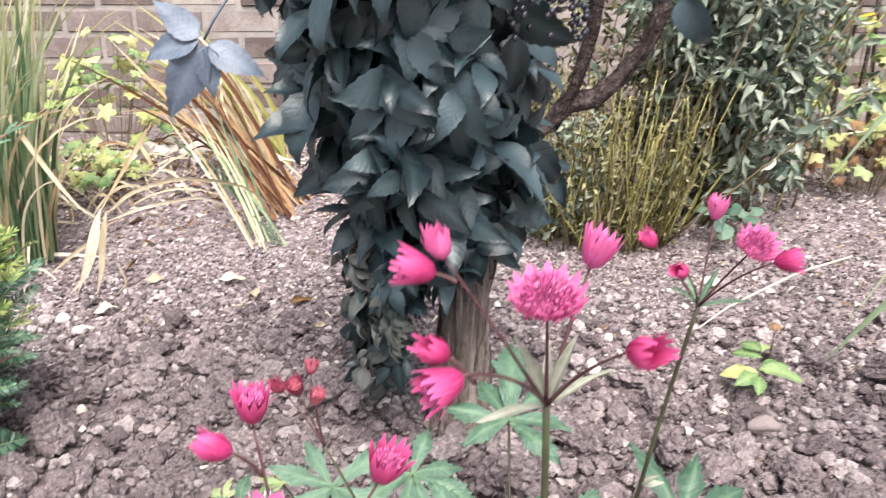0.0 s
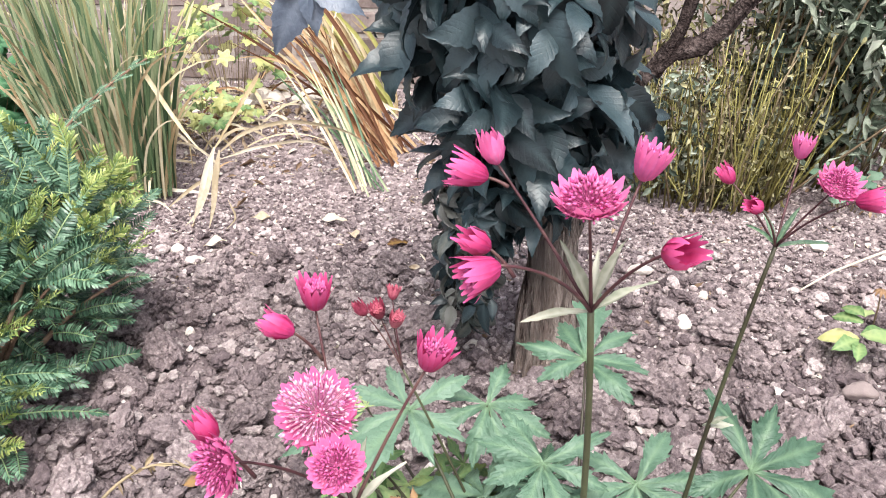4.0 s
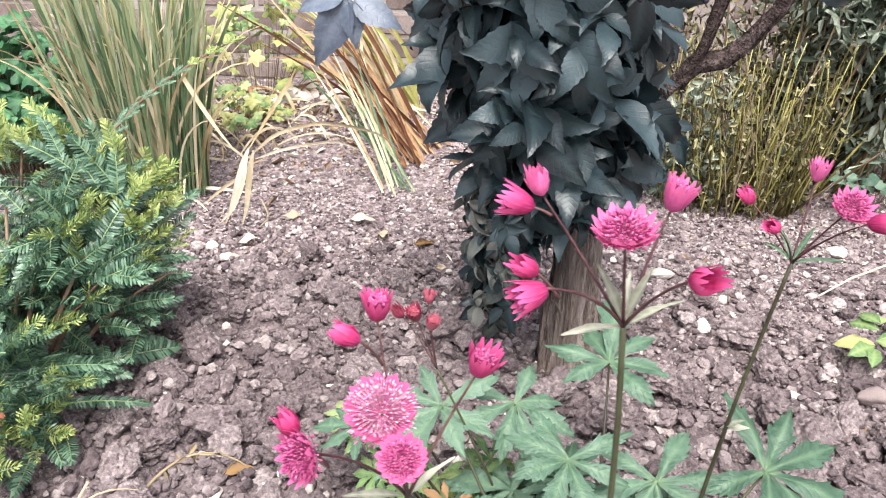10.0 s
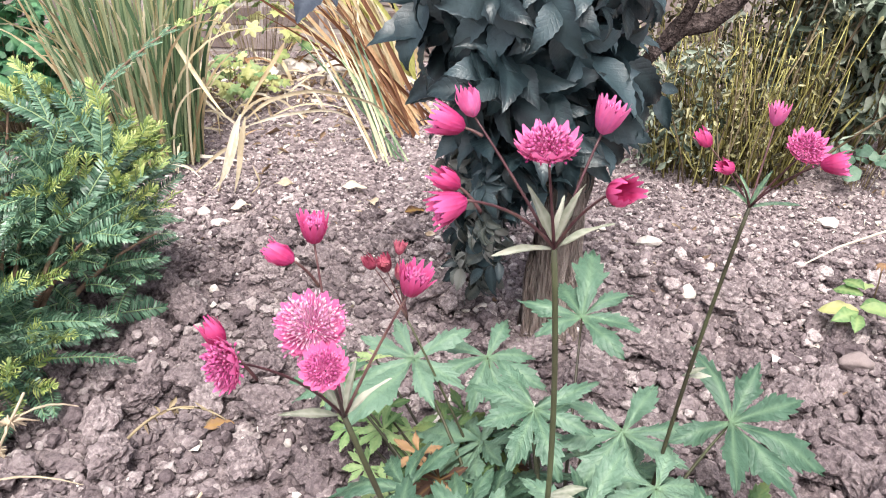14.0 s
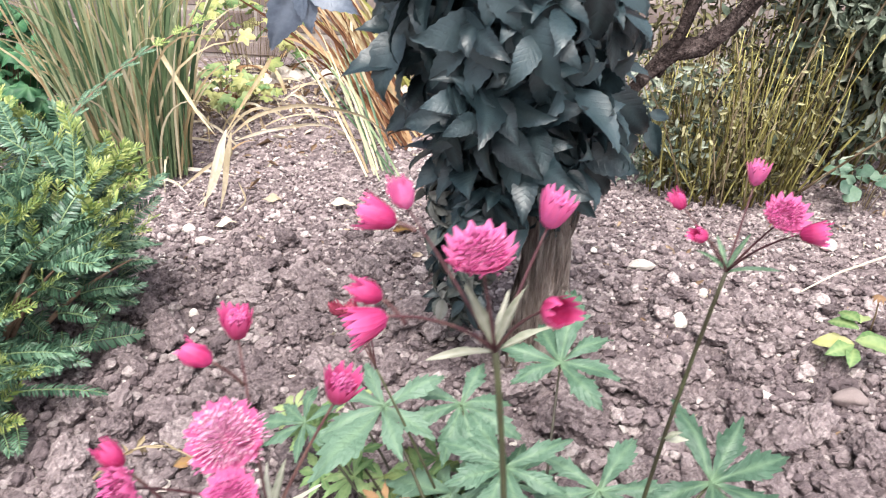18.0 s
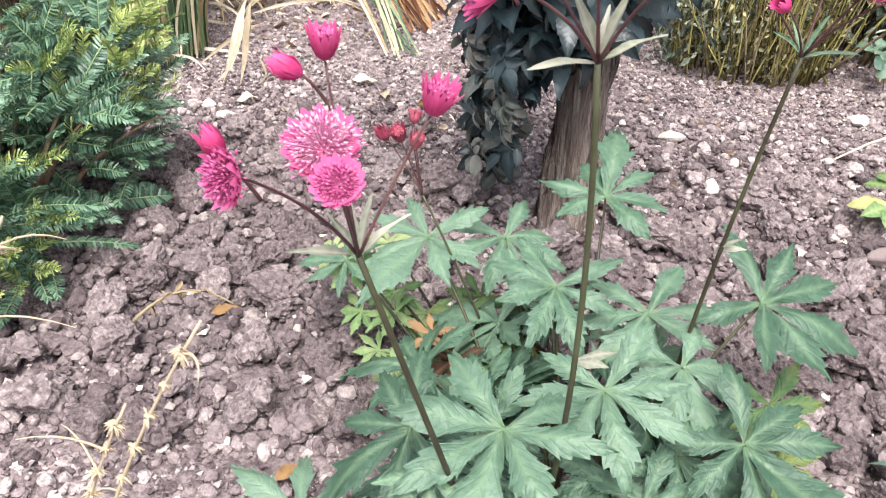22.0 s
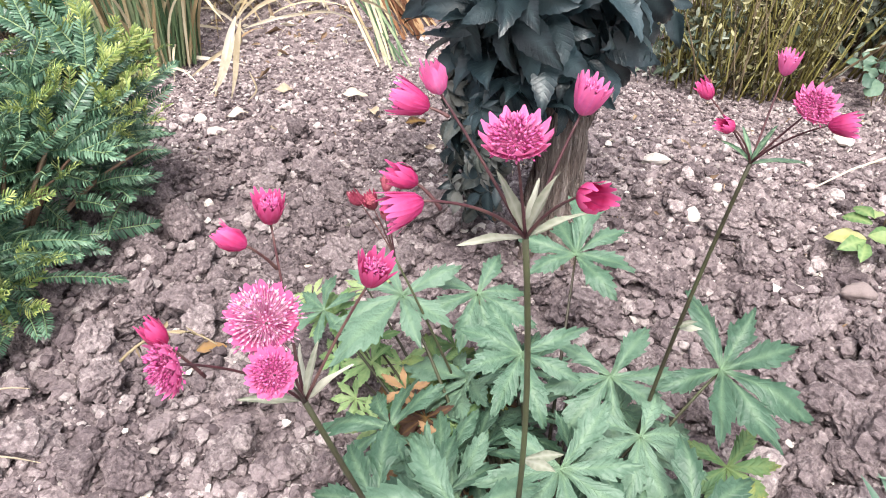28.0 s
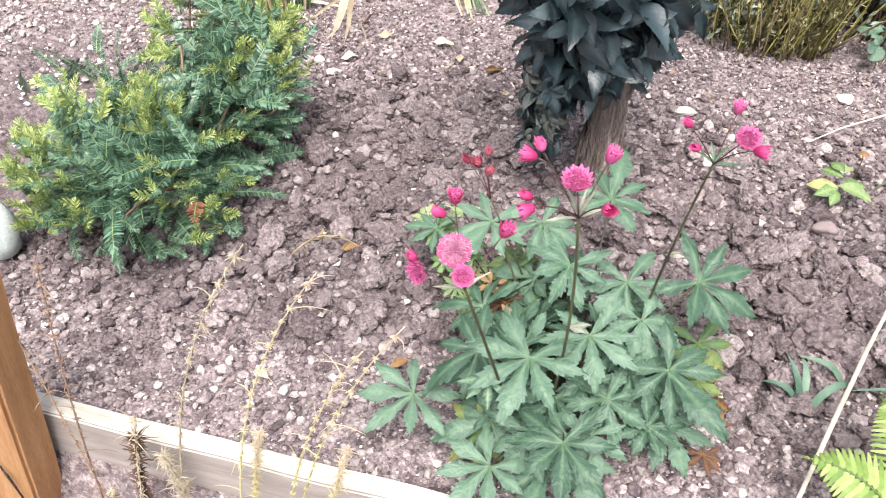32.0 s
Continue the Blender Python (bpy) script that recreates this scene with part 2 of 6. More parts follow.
INVOL = material("pale_involucre", [(0.25, (0.15, 0.17, 0.115)), (0.5, (0.27, 0.28, 0.21)), (0.75, (0.44, 0.43, 0.355))], 0.55, 60, 220, 0.2, 0.0006, 0.4, 0.2, vein=(0.46, 0.45, 0.38))
YEW = material("yew_needle", [(0.25, (0.032, 0.078, 0.047)), (0.5, (0.068, 0.140, 0.086)), (0.75, (0.150, 0.255, 0.165))], 0.38, 25, 200, 0.1, 0.0004, 0.8, 0.12, 0.5, island=True)
YEW_STEM = material("green_yew_stem", [(0.3, (0.13, 0.20, 0.09)), (0.7, (0.30, 0.38, 0.20))], 0.6, 40, 200, 0.2, 0.0004, 0.3)
YEW_NEW = material("yew_new_needle", [(0.25, (0.15, 0.22, 0.06)), (0.5, (0.27, 0.34, 0.10)), (0.75, (0.44, 0.48, 0.18))], 0.5, 25, 200, 0.1, 0.0004, 0.6, 0.22, 0.4, island=True)
YEW_RED = material("rusty_needle", [(0.3, (0.15, 0.05, 0.025)), (0.7, (0.28, 0.11, 0.06))], 0.7, 40, 200, 0.1, 0.0004, 0.3)
TWIG = material("brown_twig", [(0.3, (0.10, 0.06, 0.04)), (0.5, (0.21, 0.13, 0.09)), (0.7, (0.34, 0.24, 0.17))], 0.85, 40, 240, 0.5, 0.001, 0.3)
IRIS = material("iris_blade", [(0.25, (0.072, 0.130, 0.066)), (0.5, (0.170, 0.245, 0.128)), (0.75, (0.37, 0.41, 0.25))], 0.5, 8, 90, 0.25, 0.001, 0.9, 0.25, 0.4, stretch=(6, 6, 0.6), tip=(0.46, 0.38, 0.18))
IRIS_DRY = material("dry_iris_blade", [(0.25, (0.31, 0.225, 0.125)), (0.5, (0.49, 0.40, 0.25)), (0.75, (0.66, 0.58, 0.42))], 0.7, 8, 90, 0.3, 0.001, 0.6, 0.2, 0.25, stretch=(6, 6, 0.6))
RUST = material("rust_blade", [(0.25, (0.10, 0.040, 0.020)), (0.5, (0.25, 0.118, 0.056)), (0.75, (0.48, 0.32, 0.18))], 0.7, 8, 90, 0.3, 0.001, 0.9, 0.2, 0.25, stretch=(6, 6, 0.6))
STRAW = material("straw_blade", [(0.3, (0.37, 0.30, 0.20)), (0.5, (0.55, 0.47, 0.35)), (0.68, (0.72, 0.65, 0.53))], 0.7, 14, 110, 0.5, 0.003, 0.35, 0.2, 0.25)
LIME = material("lime_blade", [(0.25, (0.30, 0.30, 0.09)), (0.5, (0.48, 0.46, 0.17)), (0.75, (0.64, 0.60, 0.34))], 0.6, 10, 110, 0.3, 0.001, 0.5, 0.25, 0.3)
GOLD = material("golden_stem", [(0.25, (0.095, 0.078, 0.024)), (0.5, (0.235, 0.205, 0.060)), (0.75, (0.42, 0.38, 0.14))], 0.65, 9, 90, 0.3, 0.001, 0.9, stretch=(1, 1, 0.4))
BROWNSTEM = material("brown_stem", [(0.25, (0.09, 0.065, 0.04)), (0.5, (0.18, 0.13, 0.08)), (0.75, (0.30, 0.24, 0.15))], 0.8, 9, 90, 0.2, 0.001, 0.6)
WITHER = material("withered_leaf", [(0.2, (0.040, 0.034, 0.018)), (0.45, (0.105, 0.096, 0.045)), (0.6, (0.19, 0.180, 0.085)), (0.8, (0.38, 0.35, 0.20))], 0.8, 30, 160, 0.5, 0.002, 1.0, 0.2, island=True)
GREYLEAF = material("grey_green_leaf", [(0.25, (0.075, 0.100, 0.072)), (0.45, (0.15, 0.19, 0.14)), (0.6, (0.26, 0.30, 0.23)), (0.8, (0.42, 0.45, 0.37))], 0.7, 30, 160, 0.4, 0.002, 0.8, 0.2, island=True)
GERAN = material("cranesbill_leaf", [(0.25, (0.026, 0.090, 0.040)), (0.5, (0.052, 0.155, 0.070)), (0.75, (0.105, 0.245, 0.118))], 0.55, 25, 160, 0.3, 0.001, 0.6, 0.2, 0.35, vein=(0.14, 0.28, 0.13))
YELLOW = material("yellow_leaf", [(0.25, (0.22, 0.28, 0.10)), (0.5, (0.40, 0.41, 0.17)), (0.75, (0.64, 0.59, 0.32))], 0.6, 16, 140, 0.4, 0.001, 0.5, 0.3, 0.3, vein=(0.46, 0.46, 0.16))
FRESH = material("fresh_leaf", [(0.25, (0.10, 0.19, 0.07)), (0.5, (0.18, 0.29, 0.12)), (0.75, (0.34, 0.40, 0.19))], 0.55, 16, 140, 0.3, 0.001, 0.5, 0.28, 0.3, vein=(0.38, 0.46, 0.2))
FERN = material("fern_green", [(0.25, (0.15, 0.24, 0.055)), (0.5, (0.25, 0.35, 0.095)), (0.75, (0.38, 0.46, 0.17))], 0.6, 30, 160, 0.2, 0.0006, 0.5, 0.3, 0.3)
GRASS = material("arching_grass", [(0.25, (0.15, 0.205, 0.12)), (0.5, (0.25, 0.315, 0.19)), (0.75, (0.40, 0.445, 0.29))], 0.5, 10, 120, 0.2, 0.0006, 0.5, 0.25, 0.35)
STRAP = material("dark_strap_leaf", [(0.25, (0.05, 0.10, 0.07)), (0.5, (0.09, 0.16, 0.11)), (0.75, (0.15, 0.23, 0.16))], 0.5, 20, 140, 0.2, 0.0006, 0.4, 0.12, 0.4)
# one timber in two tones: paler on top, darker on the other faces
BOARD = material("pale_board_top", [(0.25, (0.32, 0.275, 0.23)), (0.5, (0.50, 0.455, 0.395)), (0.75, (0.64, 0.60, 0.54))], 0.85, 14, 200, 0.5, 0.002, 0.0, stretch=(0.25, 4, 4))
FACE = material("darker_board_face", [(0.25, (0.20, 0.17, 0.15)), (0.5, (0.32, 0.28, 0.26)), (0.75, (0.44, 0.40, 0.37))], 0.9, 14, 200, 0.5, 0.002, 0.0, stretch=(0.25, 4, 4))
POST = material("brown_post", [(0.25, (0.20, 0.095, 0.04)), (0.5, (0.36, 0.19, 0.085)), (0.75, (0.50, 0.31, 0.16))], 0.75, 10, 160, 0.5, 0.002, 0.0, stretch=(4, 4, 0.3))
WEED = material("tufted_weed", [(0.25, (0.38, 0.34, 0.15)), (0.5, (0.56, 0.50, 0.26)), (0.75, (0.70, 0.63, 0.40))], 0.8, 40, 200, 0.2, 0.001, 0.4, 0.2, tip=(0.56, 0.45, 0.34))
PALEWEED = material("bleached_weed", [(0.25, (0.30, 0.24, 0.17)), (0.5, (0.50, 0.43, 0.32)), (0.75, (0.70, 0.63, 0.50))], 0.8, 40, 200, 0.2, 0.001, 0.4, 0.2)
BERRY = material("black_berry", [(0.3, (0.006, 0.006, 0.010)), (0.7, (0.02, 0.018, 0.03))], 0.3, 40, 200, 0.0, 0.001, 0.2, spec=0.5)
ORANGE = material("orange_petal", [(0.3, (0.75, 0.33, 0.02)), (0.7, (0.85, 0.50, 0.06))], 0.6, 40, 200, 0.1, 0.001, 0.2, 0.2)

# ---- helpers for meshes ----
rnd = random.Random(7)
WORLD = {}


def flat_mesh(name, V, F, mats, index=None, smooth=True, attrs=None):
    me = bpy.data.meshes.new(name)
    me.from_pydata([tuple(v) for v in V], [], [tuple(int(i) for i in f) for f in F])
    for m in (mats if isinstance(mats, (list, tuple)) else [mats]):
        me.materials.append(m)
    if index is not None:
        me.polygons.foreach_set("material_index", np.asarray(index, dtype=np.int32))
    me.polygons.foreach_set("use_smooth", np.full(len(me.polygons), bool(smooth)))
    for key, vals in (attrs or {}).items():
        at = me.attributes.new(key, "FLOAT", "POINT")
        at.data.foreach_set("value", np.asarray(vals, dtype=np.float32))
    me.update()
    return me


def thing(name, loc, label, category, group="", kind=""):
    ob = new(name)
    ob.empty_display_size = 0.05
    ob.matrix_basis = Matrix.Translation(loc)
    WORLD[ob] = Matrix.Translation(loc)
    return tagged(ob, label, category, group, kind)


def part(name, me, parent=None, at=None, label=""):
    """A mesh object at the world pose at, under parent."""
    ob = new(name, me)
    at = at or Matrix.Identity(4)
    WORLD[ob] = at
    ob.matrix_basis = WORLD[parent].inverted() @ at if parent else at
    ob.parent = parent
    return tagged(ob, label) if label else ob


def solo(name, me, label, category, group="", kind="", at=None):
    return tagged(part(name, me, None, at), label, category, group, kind)


def tube(path, radii, n=6, cap=True):
    """A round stem along a path."""
    path = [Vector(p) for p in path]
    if not isinstance(radii, (list, tuple)):
        radii = [radii] * len(path)
    V, F = [], []
    ref = Vector((0.31, 0.9, 0.2)).normalized()
    for i, p in enumerate(path):
        d = (path[min(i + 1, len(path) - 1)] - path[max(i - 1, 0)]).normalized()
        u = d.cross(ref).normalized()
        w = d.cross(u)
        for k in range(n):
            a = 2 * math.pi * k / n
            V.append(p + (u * math.cos(a) + w * math.sin(a)) * radii[i])
    for i in range(len(path) - 1):
        for k in range(n):
            F.append((i * n + k, i * n + (k + 1) % n, (i + 1) * n + (k + 1) % n, (i + 1) * n + k))
    if cap:
        F.append(tuple(range(n - 1, -1, -1)))
        F.append(tuple((len(path) - 1) * n + k for k in range(n)))
    return V, F


def bez(a, b, c, n=8):
    a, b, c = Vector(a), Vector(b), Vector(c)
    return [a * (1 - t) ** 2 + b * 2 * t * (1 - t) + c * t * t for t in (i / n for i in range(n + 1))]


def join(pieces, second=False):
    """Joins (V, F) pairs, with an attribute list behind where all have one, and a second one where asked for."""
    V, F, A, Q = [], [], [], []
    for p in pieces:
        o = len(V)
        V += list(p[0])
        F += [tuple(i + o for i in f) for f in p[1]]
        if len(p) > 2:
            A += list(p[2])
        if len(p) > 3:
            Q += list(p[3])
    return (V, F, A, Q) if second else (V, F, A)


def moved(p, m):
    return ([m @ Vector(v) for v in p[0]], *p[1:])


def leaf(length, width, teeth=0, depth=0.0, fold=0.2, droop=0.3, peak=0.45, n=12, twist=0.0, wave=0.0, point=1.0, seed=0, pleat=0.0, slim=0.75, rib=0.0, saws=0, cut=0.4):
    """A leaf blade along +y from the origin, its face up; returns V, F, vein."""
    r = random.Random(seed)
    V, F, A = [], [], []
    y, z = 0.0, 0.0
    ph = r.uniform(0, 6)
    for i in range(n + 1):
        t = i / n
        w = (t / peak) ** slim if t < peak else ((1 - t) / (1 - peak)) ** (0.9 * point)
        w = max(w, 0.0) * width / 2
        if saws and 0.22 < t < 1:
            w *= 1 + cut * (((t * saws + 0.15 * r.random()) % 1.0) - 0.55)
        if i == 0:
            w = width * 0.04
        tooth = depth * width * (1 if i % 2 else -0.6) if teeth and 1 < i < n else 0.0
        ang = -droop * t * 1.6
        if i:
            y += math.cos(ang) * length / n
            z += math.sin(ang) * length / n
        tw = twist * t
        for k, s in enumerate((-1, -0.55, 0, 0.55, 1)):
            x = s * w
            if abs(s) == 1 and w > 0:
                x += math.copysign(tooth, s)
            dz = abs(x) * fold + (pleat * w * (0.5 if abs(s) == 0.55 else 0)) + wave * width * math.sin(ph + t * 9 + s * 2) * abs(s) + rib * width * (i % 2) * abs(s)
            V.append(Vector((x * math.cos(tw) - dz * math.sin(tw), y - (abs(s) == 1) * tooth * 0.6, z + dz * math.cos(tw) + x * math.sin(tw))))
            A.append({2: 1.0, 1: 0.45 * (i % 2 == 0), 3: 0.45 * (i % 2 == 0)}.get(k, 0.0))
    for i in range(n):
        for k in range(4):
            a = i * 5 + k
            F.append((a, a + 1, a + 6, a + 5))
    return V, F, A


def frame_to(direction, up=(0, 0, 1), roll=0.0, at=(0, 0, 0), s=1.0):
    """The pose whose +y runs along direction and whose +z is as near up as can be."""
    d = Vector(direction).normalized()
    u = Vector(up)
    x = d.cross(u)
    if x.length < 1e-4:
        x = d.cross(Vector((1, 0.2, 0)))
    x.normalize()
    z = x.cross(d)
    m = Matrix((x, d, z)).transposed().to_4x4()
    return Matrix.Translation(at) @ m @ Matrix.Rotation(roll, 4, "Y") @ Matrix.Scale(s, 4)


def blade(path, width, up=(0, -1, 0.3), fold=0.25, taper=0.5, tipped=True, start=0.75):
    """A strap leaf along a path, widest low down, with a shallow keel; returns V, F, tip."""
    path = [Vector(p) for p in path]
    V, F, A = [], [], []
    n = len(path) - 1
    for i, p in enumerate(path):
        t = i / n
        d = (path[min(i + 1, n)] - path[max(i - 1, 0)]).normalized()
        s = d.cross(Vector(up)).normalized()
        u = s.cross(d)
        w = width / 2 * (start + (1 - start) * min(1, t * 5)) * (1 - max(0, (t - taper) / (1 - taper)) ** 1.6 * 0.96)
        V += [p - s * w + u * w * fold, p, p + s * w + u * w * fold]
        A += [max(0, (t - 0.6) / 0.4) if tipped else 0] * 3
    for i in range(n):
        for k in range(2):
            a = i * 3 + k
            F.append((a, a + 1, a + 4, a + 3))
    return V, F, A


# ---- noise for the soil ----
_tab = np.random.RandomState(3).rand(256, 256)
_off = np.random.RandomState(5).rand(256, 256, 3)


def vnoise(x, y, s, k=0):
    x, y = x * s + 17.3 * k + 50, y * s + 9.1 * k + 50
    i, j = np.floor(x).astype(int), np.floor(y).astype(int)
    u, v = x - i, y - j
    u, v = u * u * (3 - 2 * u), v * v * (3 - 2 * v)
    T = lambda a, b: _tab[a % 256, b % 256]
    return (T(i, j) * (1 - u) + T(i + 1, j) * u) * (1 - v) + (T(i, j + 1) * (1 - u) + T(i + 1, j + 1) * u) * v


def domes(x, y, s, k=0, fill=0.62):
    """Rounded lumps of differing size, about s to the metre."""
    X, Y = x * s + 31 * k + 40, y * s + 13 * k + 40
    i, j = np.floor(X).astype(int), np.floor(Y).astype(int)
    h = np.zeros_like(X)
    for a in (-1, 0, 1):
        for b in (-1, 0, 1):
            o = _off[(i + a) % 256, (j + b) % 256]
            d2 = (X - i - a - o[..., 0]) ** 2 + (Y - j - b - o[..., 1]) ** 2
            r = fill * (0.45 + 0.75 * o[..., 2])
            h = np.maximum(h, np.sqrt(np.maximum(0, 1 - d2 / r ** 2)) * r)
    return h


def roughness_of(x, y):
    """Freshly dug, cloddy soil near the yew and beyond the masterwort; raked fine further back and by the board."""
    near = np.clip((y - 0.42) / 0.2, 0, 1) * np.clip((1.45 - y) / 0.45, 0, 1)
    back = np.clip((1.9 - y) / 0.5, 0, 1) * np.clip((x - 0.15) / 0.3, 0, 1) * 0.4
    return np.clip(np.maximum(near, back) * (0.6 + 0.7 * vnoise(x, y, 3.1, 4)), 0, 1)


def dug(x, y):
    """How dark the freshly turned soil is painted, for its damp and for shade of yew and clods, between the yew and the
    flowers most of all.
    """
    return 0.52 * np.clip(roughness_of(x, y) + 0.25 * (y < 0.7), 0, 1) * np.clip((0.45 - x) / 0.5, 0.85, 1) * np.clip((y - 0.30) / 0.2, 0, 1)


def soil_height(x, y):
    x, y = np.asarray(x, float), np.asarray(y, float)
    r = roughness_of(x, y)
    wx = x + 0.022 * (vnoise(x, y, 38, 1) - 0.5) + 0.010 * (vnoise(x, y, 95, 11) - 0.5)
    wy = y + 0.022 * (vnoise(x, y, 38, 2) - 0.5) + 0.010 * (vnoise(x, y, 95, 12) - 0.5)
    h = (0.03 * (vnoise(x, y, 2.0, 3) - 0.5) + 0.016 * (vnoise(x, y, 7, 5) - 0.5)) * np.clip((y - 0.25) / 0.4, 0.15, 1)
    h = h + r * (0.020 * domes(wx, wy, 14, 1) + 0.016 * domes(wx, wy, 27, 2)) + (0.4 + 0.5 * r) * 0.016 * domes(wx, wy, 60, 3)
    h = h + 0.006 * domes(wx, wy, 110, 5, 0.5) + r * 0.010 * (np.abs(2 * vnoise(wx, wy, 33, 7) - 1) - 0.4) + (0.8 + 0.6 * r) * 0.006 * (np.abs(2 * vnoise(wx, wy, 85, 9) - 1) - 0.4) - 0.024 * r - 0.010
    h = h + 0.05 * np.exp(-((x + 0.85) / 0.35) ** 2 - ((y - 2.35) / 0.28) ** 2)
    edge = np.clip((y - 0.25) / 0.07, 0, 1)
    far = np.clip((np.abs(x) - 2.0) / 2.0, 0, 1)
    h = np.minimum(h, 0.03 * edge - 0.006 + 0.02 * edge * (h > 0.02)) * (1 - far)
    return np.where(y < 0.243, -0.19 + 0.006 * domes(x, y, 40, 8), h)


def ground_z(x, y):
    return float(soil_height(np.array([x]), np.array([y]))[0])

# ---- ground ----
def stretch_axis(lo, hi, step, far, grow=1.0):
    vals = [lo]
    s = step
    while vals[-1] < hi:
        vals.append(vals[-1] + s)
        s *= grow
    out, d = [], 0.05
    while d < far:
        out.append(d)
        d *= 1.7
    return np.array([lo - d for d in out[::-1]] + vals + [vals[-1] + d for d in out])


gx = stretch_axis(-1.75, 1.15, 0.0100, 400)
gy = stretch_axis(0.243, 2.75, 0.0066, 400, 1.0026)
GX, GY = np.meshgrid(gx, gy)
GZ = soil_height(GX, GY)
nx, ny = len(gx), len(gy)
soil_rand = np.random.RandomState(8)
GX, GY = GX + soil_rand.uniform(-0.0024, 0.0024, GX.shape), GY + soil_rand.uniform(-0.0019, 0.0019, GY.shape) * (GY > 0.25)
gv = np.stack([GX.ravel(), GY.ravel(), GZ.ravel()], 1)
ii, jj = np.meshgrid(np.arange(nx - 1), np.arange(ny - 1))
a0 = (jj * nx + ii).ravel()
gf = np.stack([a0, a0 + 1, a0 + nx + 1, a0 + nx], 1)
gm = bpy.data.meshes.new("ground")
gm.vertices.add(len(gv))
gm.vertices.foreach_set("co", gv.ravel())
gm.loops.add(gf.size)
gm.loops.foreach_set("vertex_index", gf.ravel().astype(np.int32))
gm.polygons.add(len(gf))
gm.polygons.foreach_set("loop_start", (np.arange(len(gf)) * 4).astype(np.int32))
gm.polygons.foreach_set("use_smooth", np.ones(len(gf), bool))
gm.update(calc_edges=True)
gm.materials.append(SOIL)
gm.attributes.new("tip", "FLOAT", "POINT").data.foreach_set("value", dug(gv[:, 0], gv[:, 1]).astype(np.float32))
ground = solo("ground", gm, "dry pinkish-brown stony garden soil, dug into clods", "soil", kind="structure")

# ---- back wall ----
WALL_Y = 2.72
COURSE, LONG = 0.083, 0.228


def box(x0, x1, y0, y1, z0, z1):
    V = [(x, y, z) for z in (z0, z1) for y in (y0, y1) for x in (x0, x1)]
    F = [(0, 2, 3, 1), (4, 5, 7, 6), (0, 1, 5, 4), (2, 6, 7, 3), (0, 4, 6, 2), (1, 3, 7, 5)]
    return V, F


wv, wf = box(-6, 6, WALL_Y + 0.004, WALL_Y + 0.22, -0.1, 1.3)
wall = solo("wall_back", flat_mesh("wall_back", wv, wf, MORTAR, smooth=False), "old weathered pinkish brick garden wall", "wall", kind="structure")


def worn_box(lx, ly, lz, seed, b=0.006):
    """A worn brick or block with rounded, uneven arrises."""
    bm = bmesh.new()
    bmesh.ops.create_cube(bm, size=1.0)
    for v in bm.verts:
        v.co = Vector((v.co.x * lx, v.co.y * ly, v.co.z * lz))
    bmesh.ops.bevel(bm, geom=bm.edges[:], offset=b, segments=1, profile=0.5, affect="EDGES")
    r = random.Random(seed)
    for v in bm.verts:
        v.co += Vector((r.uniform(-1, 1), r.uniform(-1, 1), r.uniform(-1, 1))) * b * 0.35
    me = bpy.data.meshes.new("brick")
    bm.to_mesh(me)
    bm.free()
    return me


brick_meshes = []
for s in range(6):
    me = worn_box(LONG - 0.012, 0.1, COURSE - 0.011, s)
    me.materials.append(BRICK)
    brick_meshes.append(me)
far_bricks = []
for row in range(-1, 15):
    z = (row + 0.5) * COURSE
    for k in range(-26, 27):
        x = k * LONG + (LONG / 2 if row % 2 else 0) + 0.03
        where = Matrix.Translation((x + rnd.uniform(-0.003, 0.003), WALL_Y + 0.05 + rnd.uniform(-0.004, 0.003), z)) @ Matrix.Rotation(rnd.uniform(-0.01, 0.01), 4, "Y")
        near = row < 9 and (-2.0 < x < 0.5 or 0.7 < x < 2.4)
        if near:
            part("brick", brick_meshes[rnd.randrange(6)], wall, where)
        else:
            far_bricks.append(moved(box(-LONG / 2 + 0.006, LONG / 2 - 0.006, -0.05, 0.05, -COURSE / 2 + 0.005, COURSE / 2 - 0.005), where))
fv, ff, _ = join(far_bricks)
tagged(part("far_bricks", flat_mesh("far_bricks", fv, ff, BRICK, smooth=False), wall), kind="stuff")

# ---- timber edging and post ----
def plank(x0, x1, y0, y1, z0, z1, seed, mats):
    """A sawn board with slightly waney, bevelled edges, top in the first material and faces in the second."""
    bm = bmesh.new()
    bmesh.ops.create_cube(bm, size=1.0)
    for v in bm.verts:
        v.co = Vector((x0 if v.co.x < 0 else x1, y0 if v.co.y < 0 else y1, z0 if v.co.z < 0 else z1))
    bmesh.ops.subdivide_edges(bm, edges=[e for e in bm.edges if abs(e.verts[0].co.x - e.verts[1].co.x) > 0.1], cuts=60)
    bmesh.ops.bevel(bm, geom=[e for e in bm.edges if len(e.link_faces) == 2 and e.calc_face_angle(0) > 1], offset=0.003, segments=2, affect="EDGES")
    for v in bm.verts:
        v.co.z += 0.004 * (noise.noise((v.co.x * 6, v.co.y * 30, seed))) * (v.co.z > (z0 + z1) / 2)
        v.co.y += 0.003 * noise.noise((v.co.x * 5, v.co.z * 20, seed + 9))
    me = bpy.data.meshes.new("board")
    for m in mats:
        me.materials.append(m)
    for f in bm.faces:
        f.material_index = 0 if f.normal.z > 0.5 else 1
    bm.to_mesh(me)
    bm.free()
    return me


edging = thing("timber_edging", (-0.4, 0.24, -0.18), "long weathered timber board edging the raised soil bed", "edging")
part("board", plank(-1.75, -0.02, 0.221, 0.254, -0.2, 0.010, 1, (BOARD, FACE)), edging)
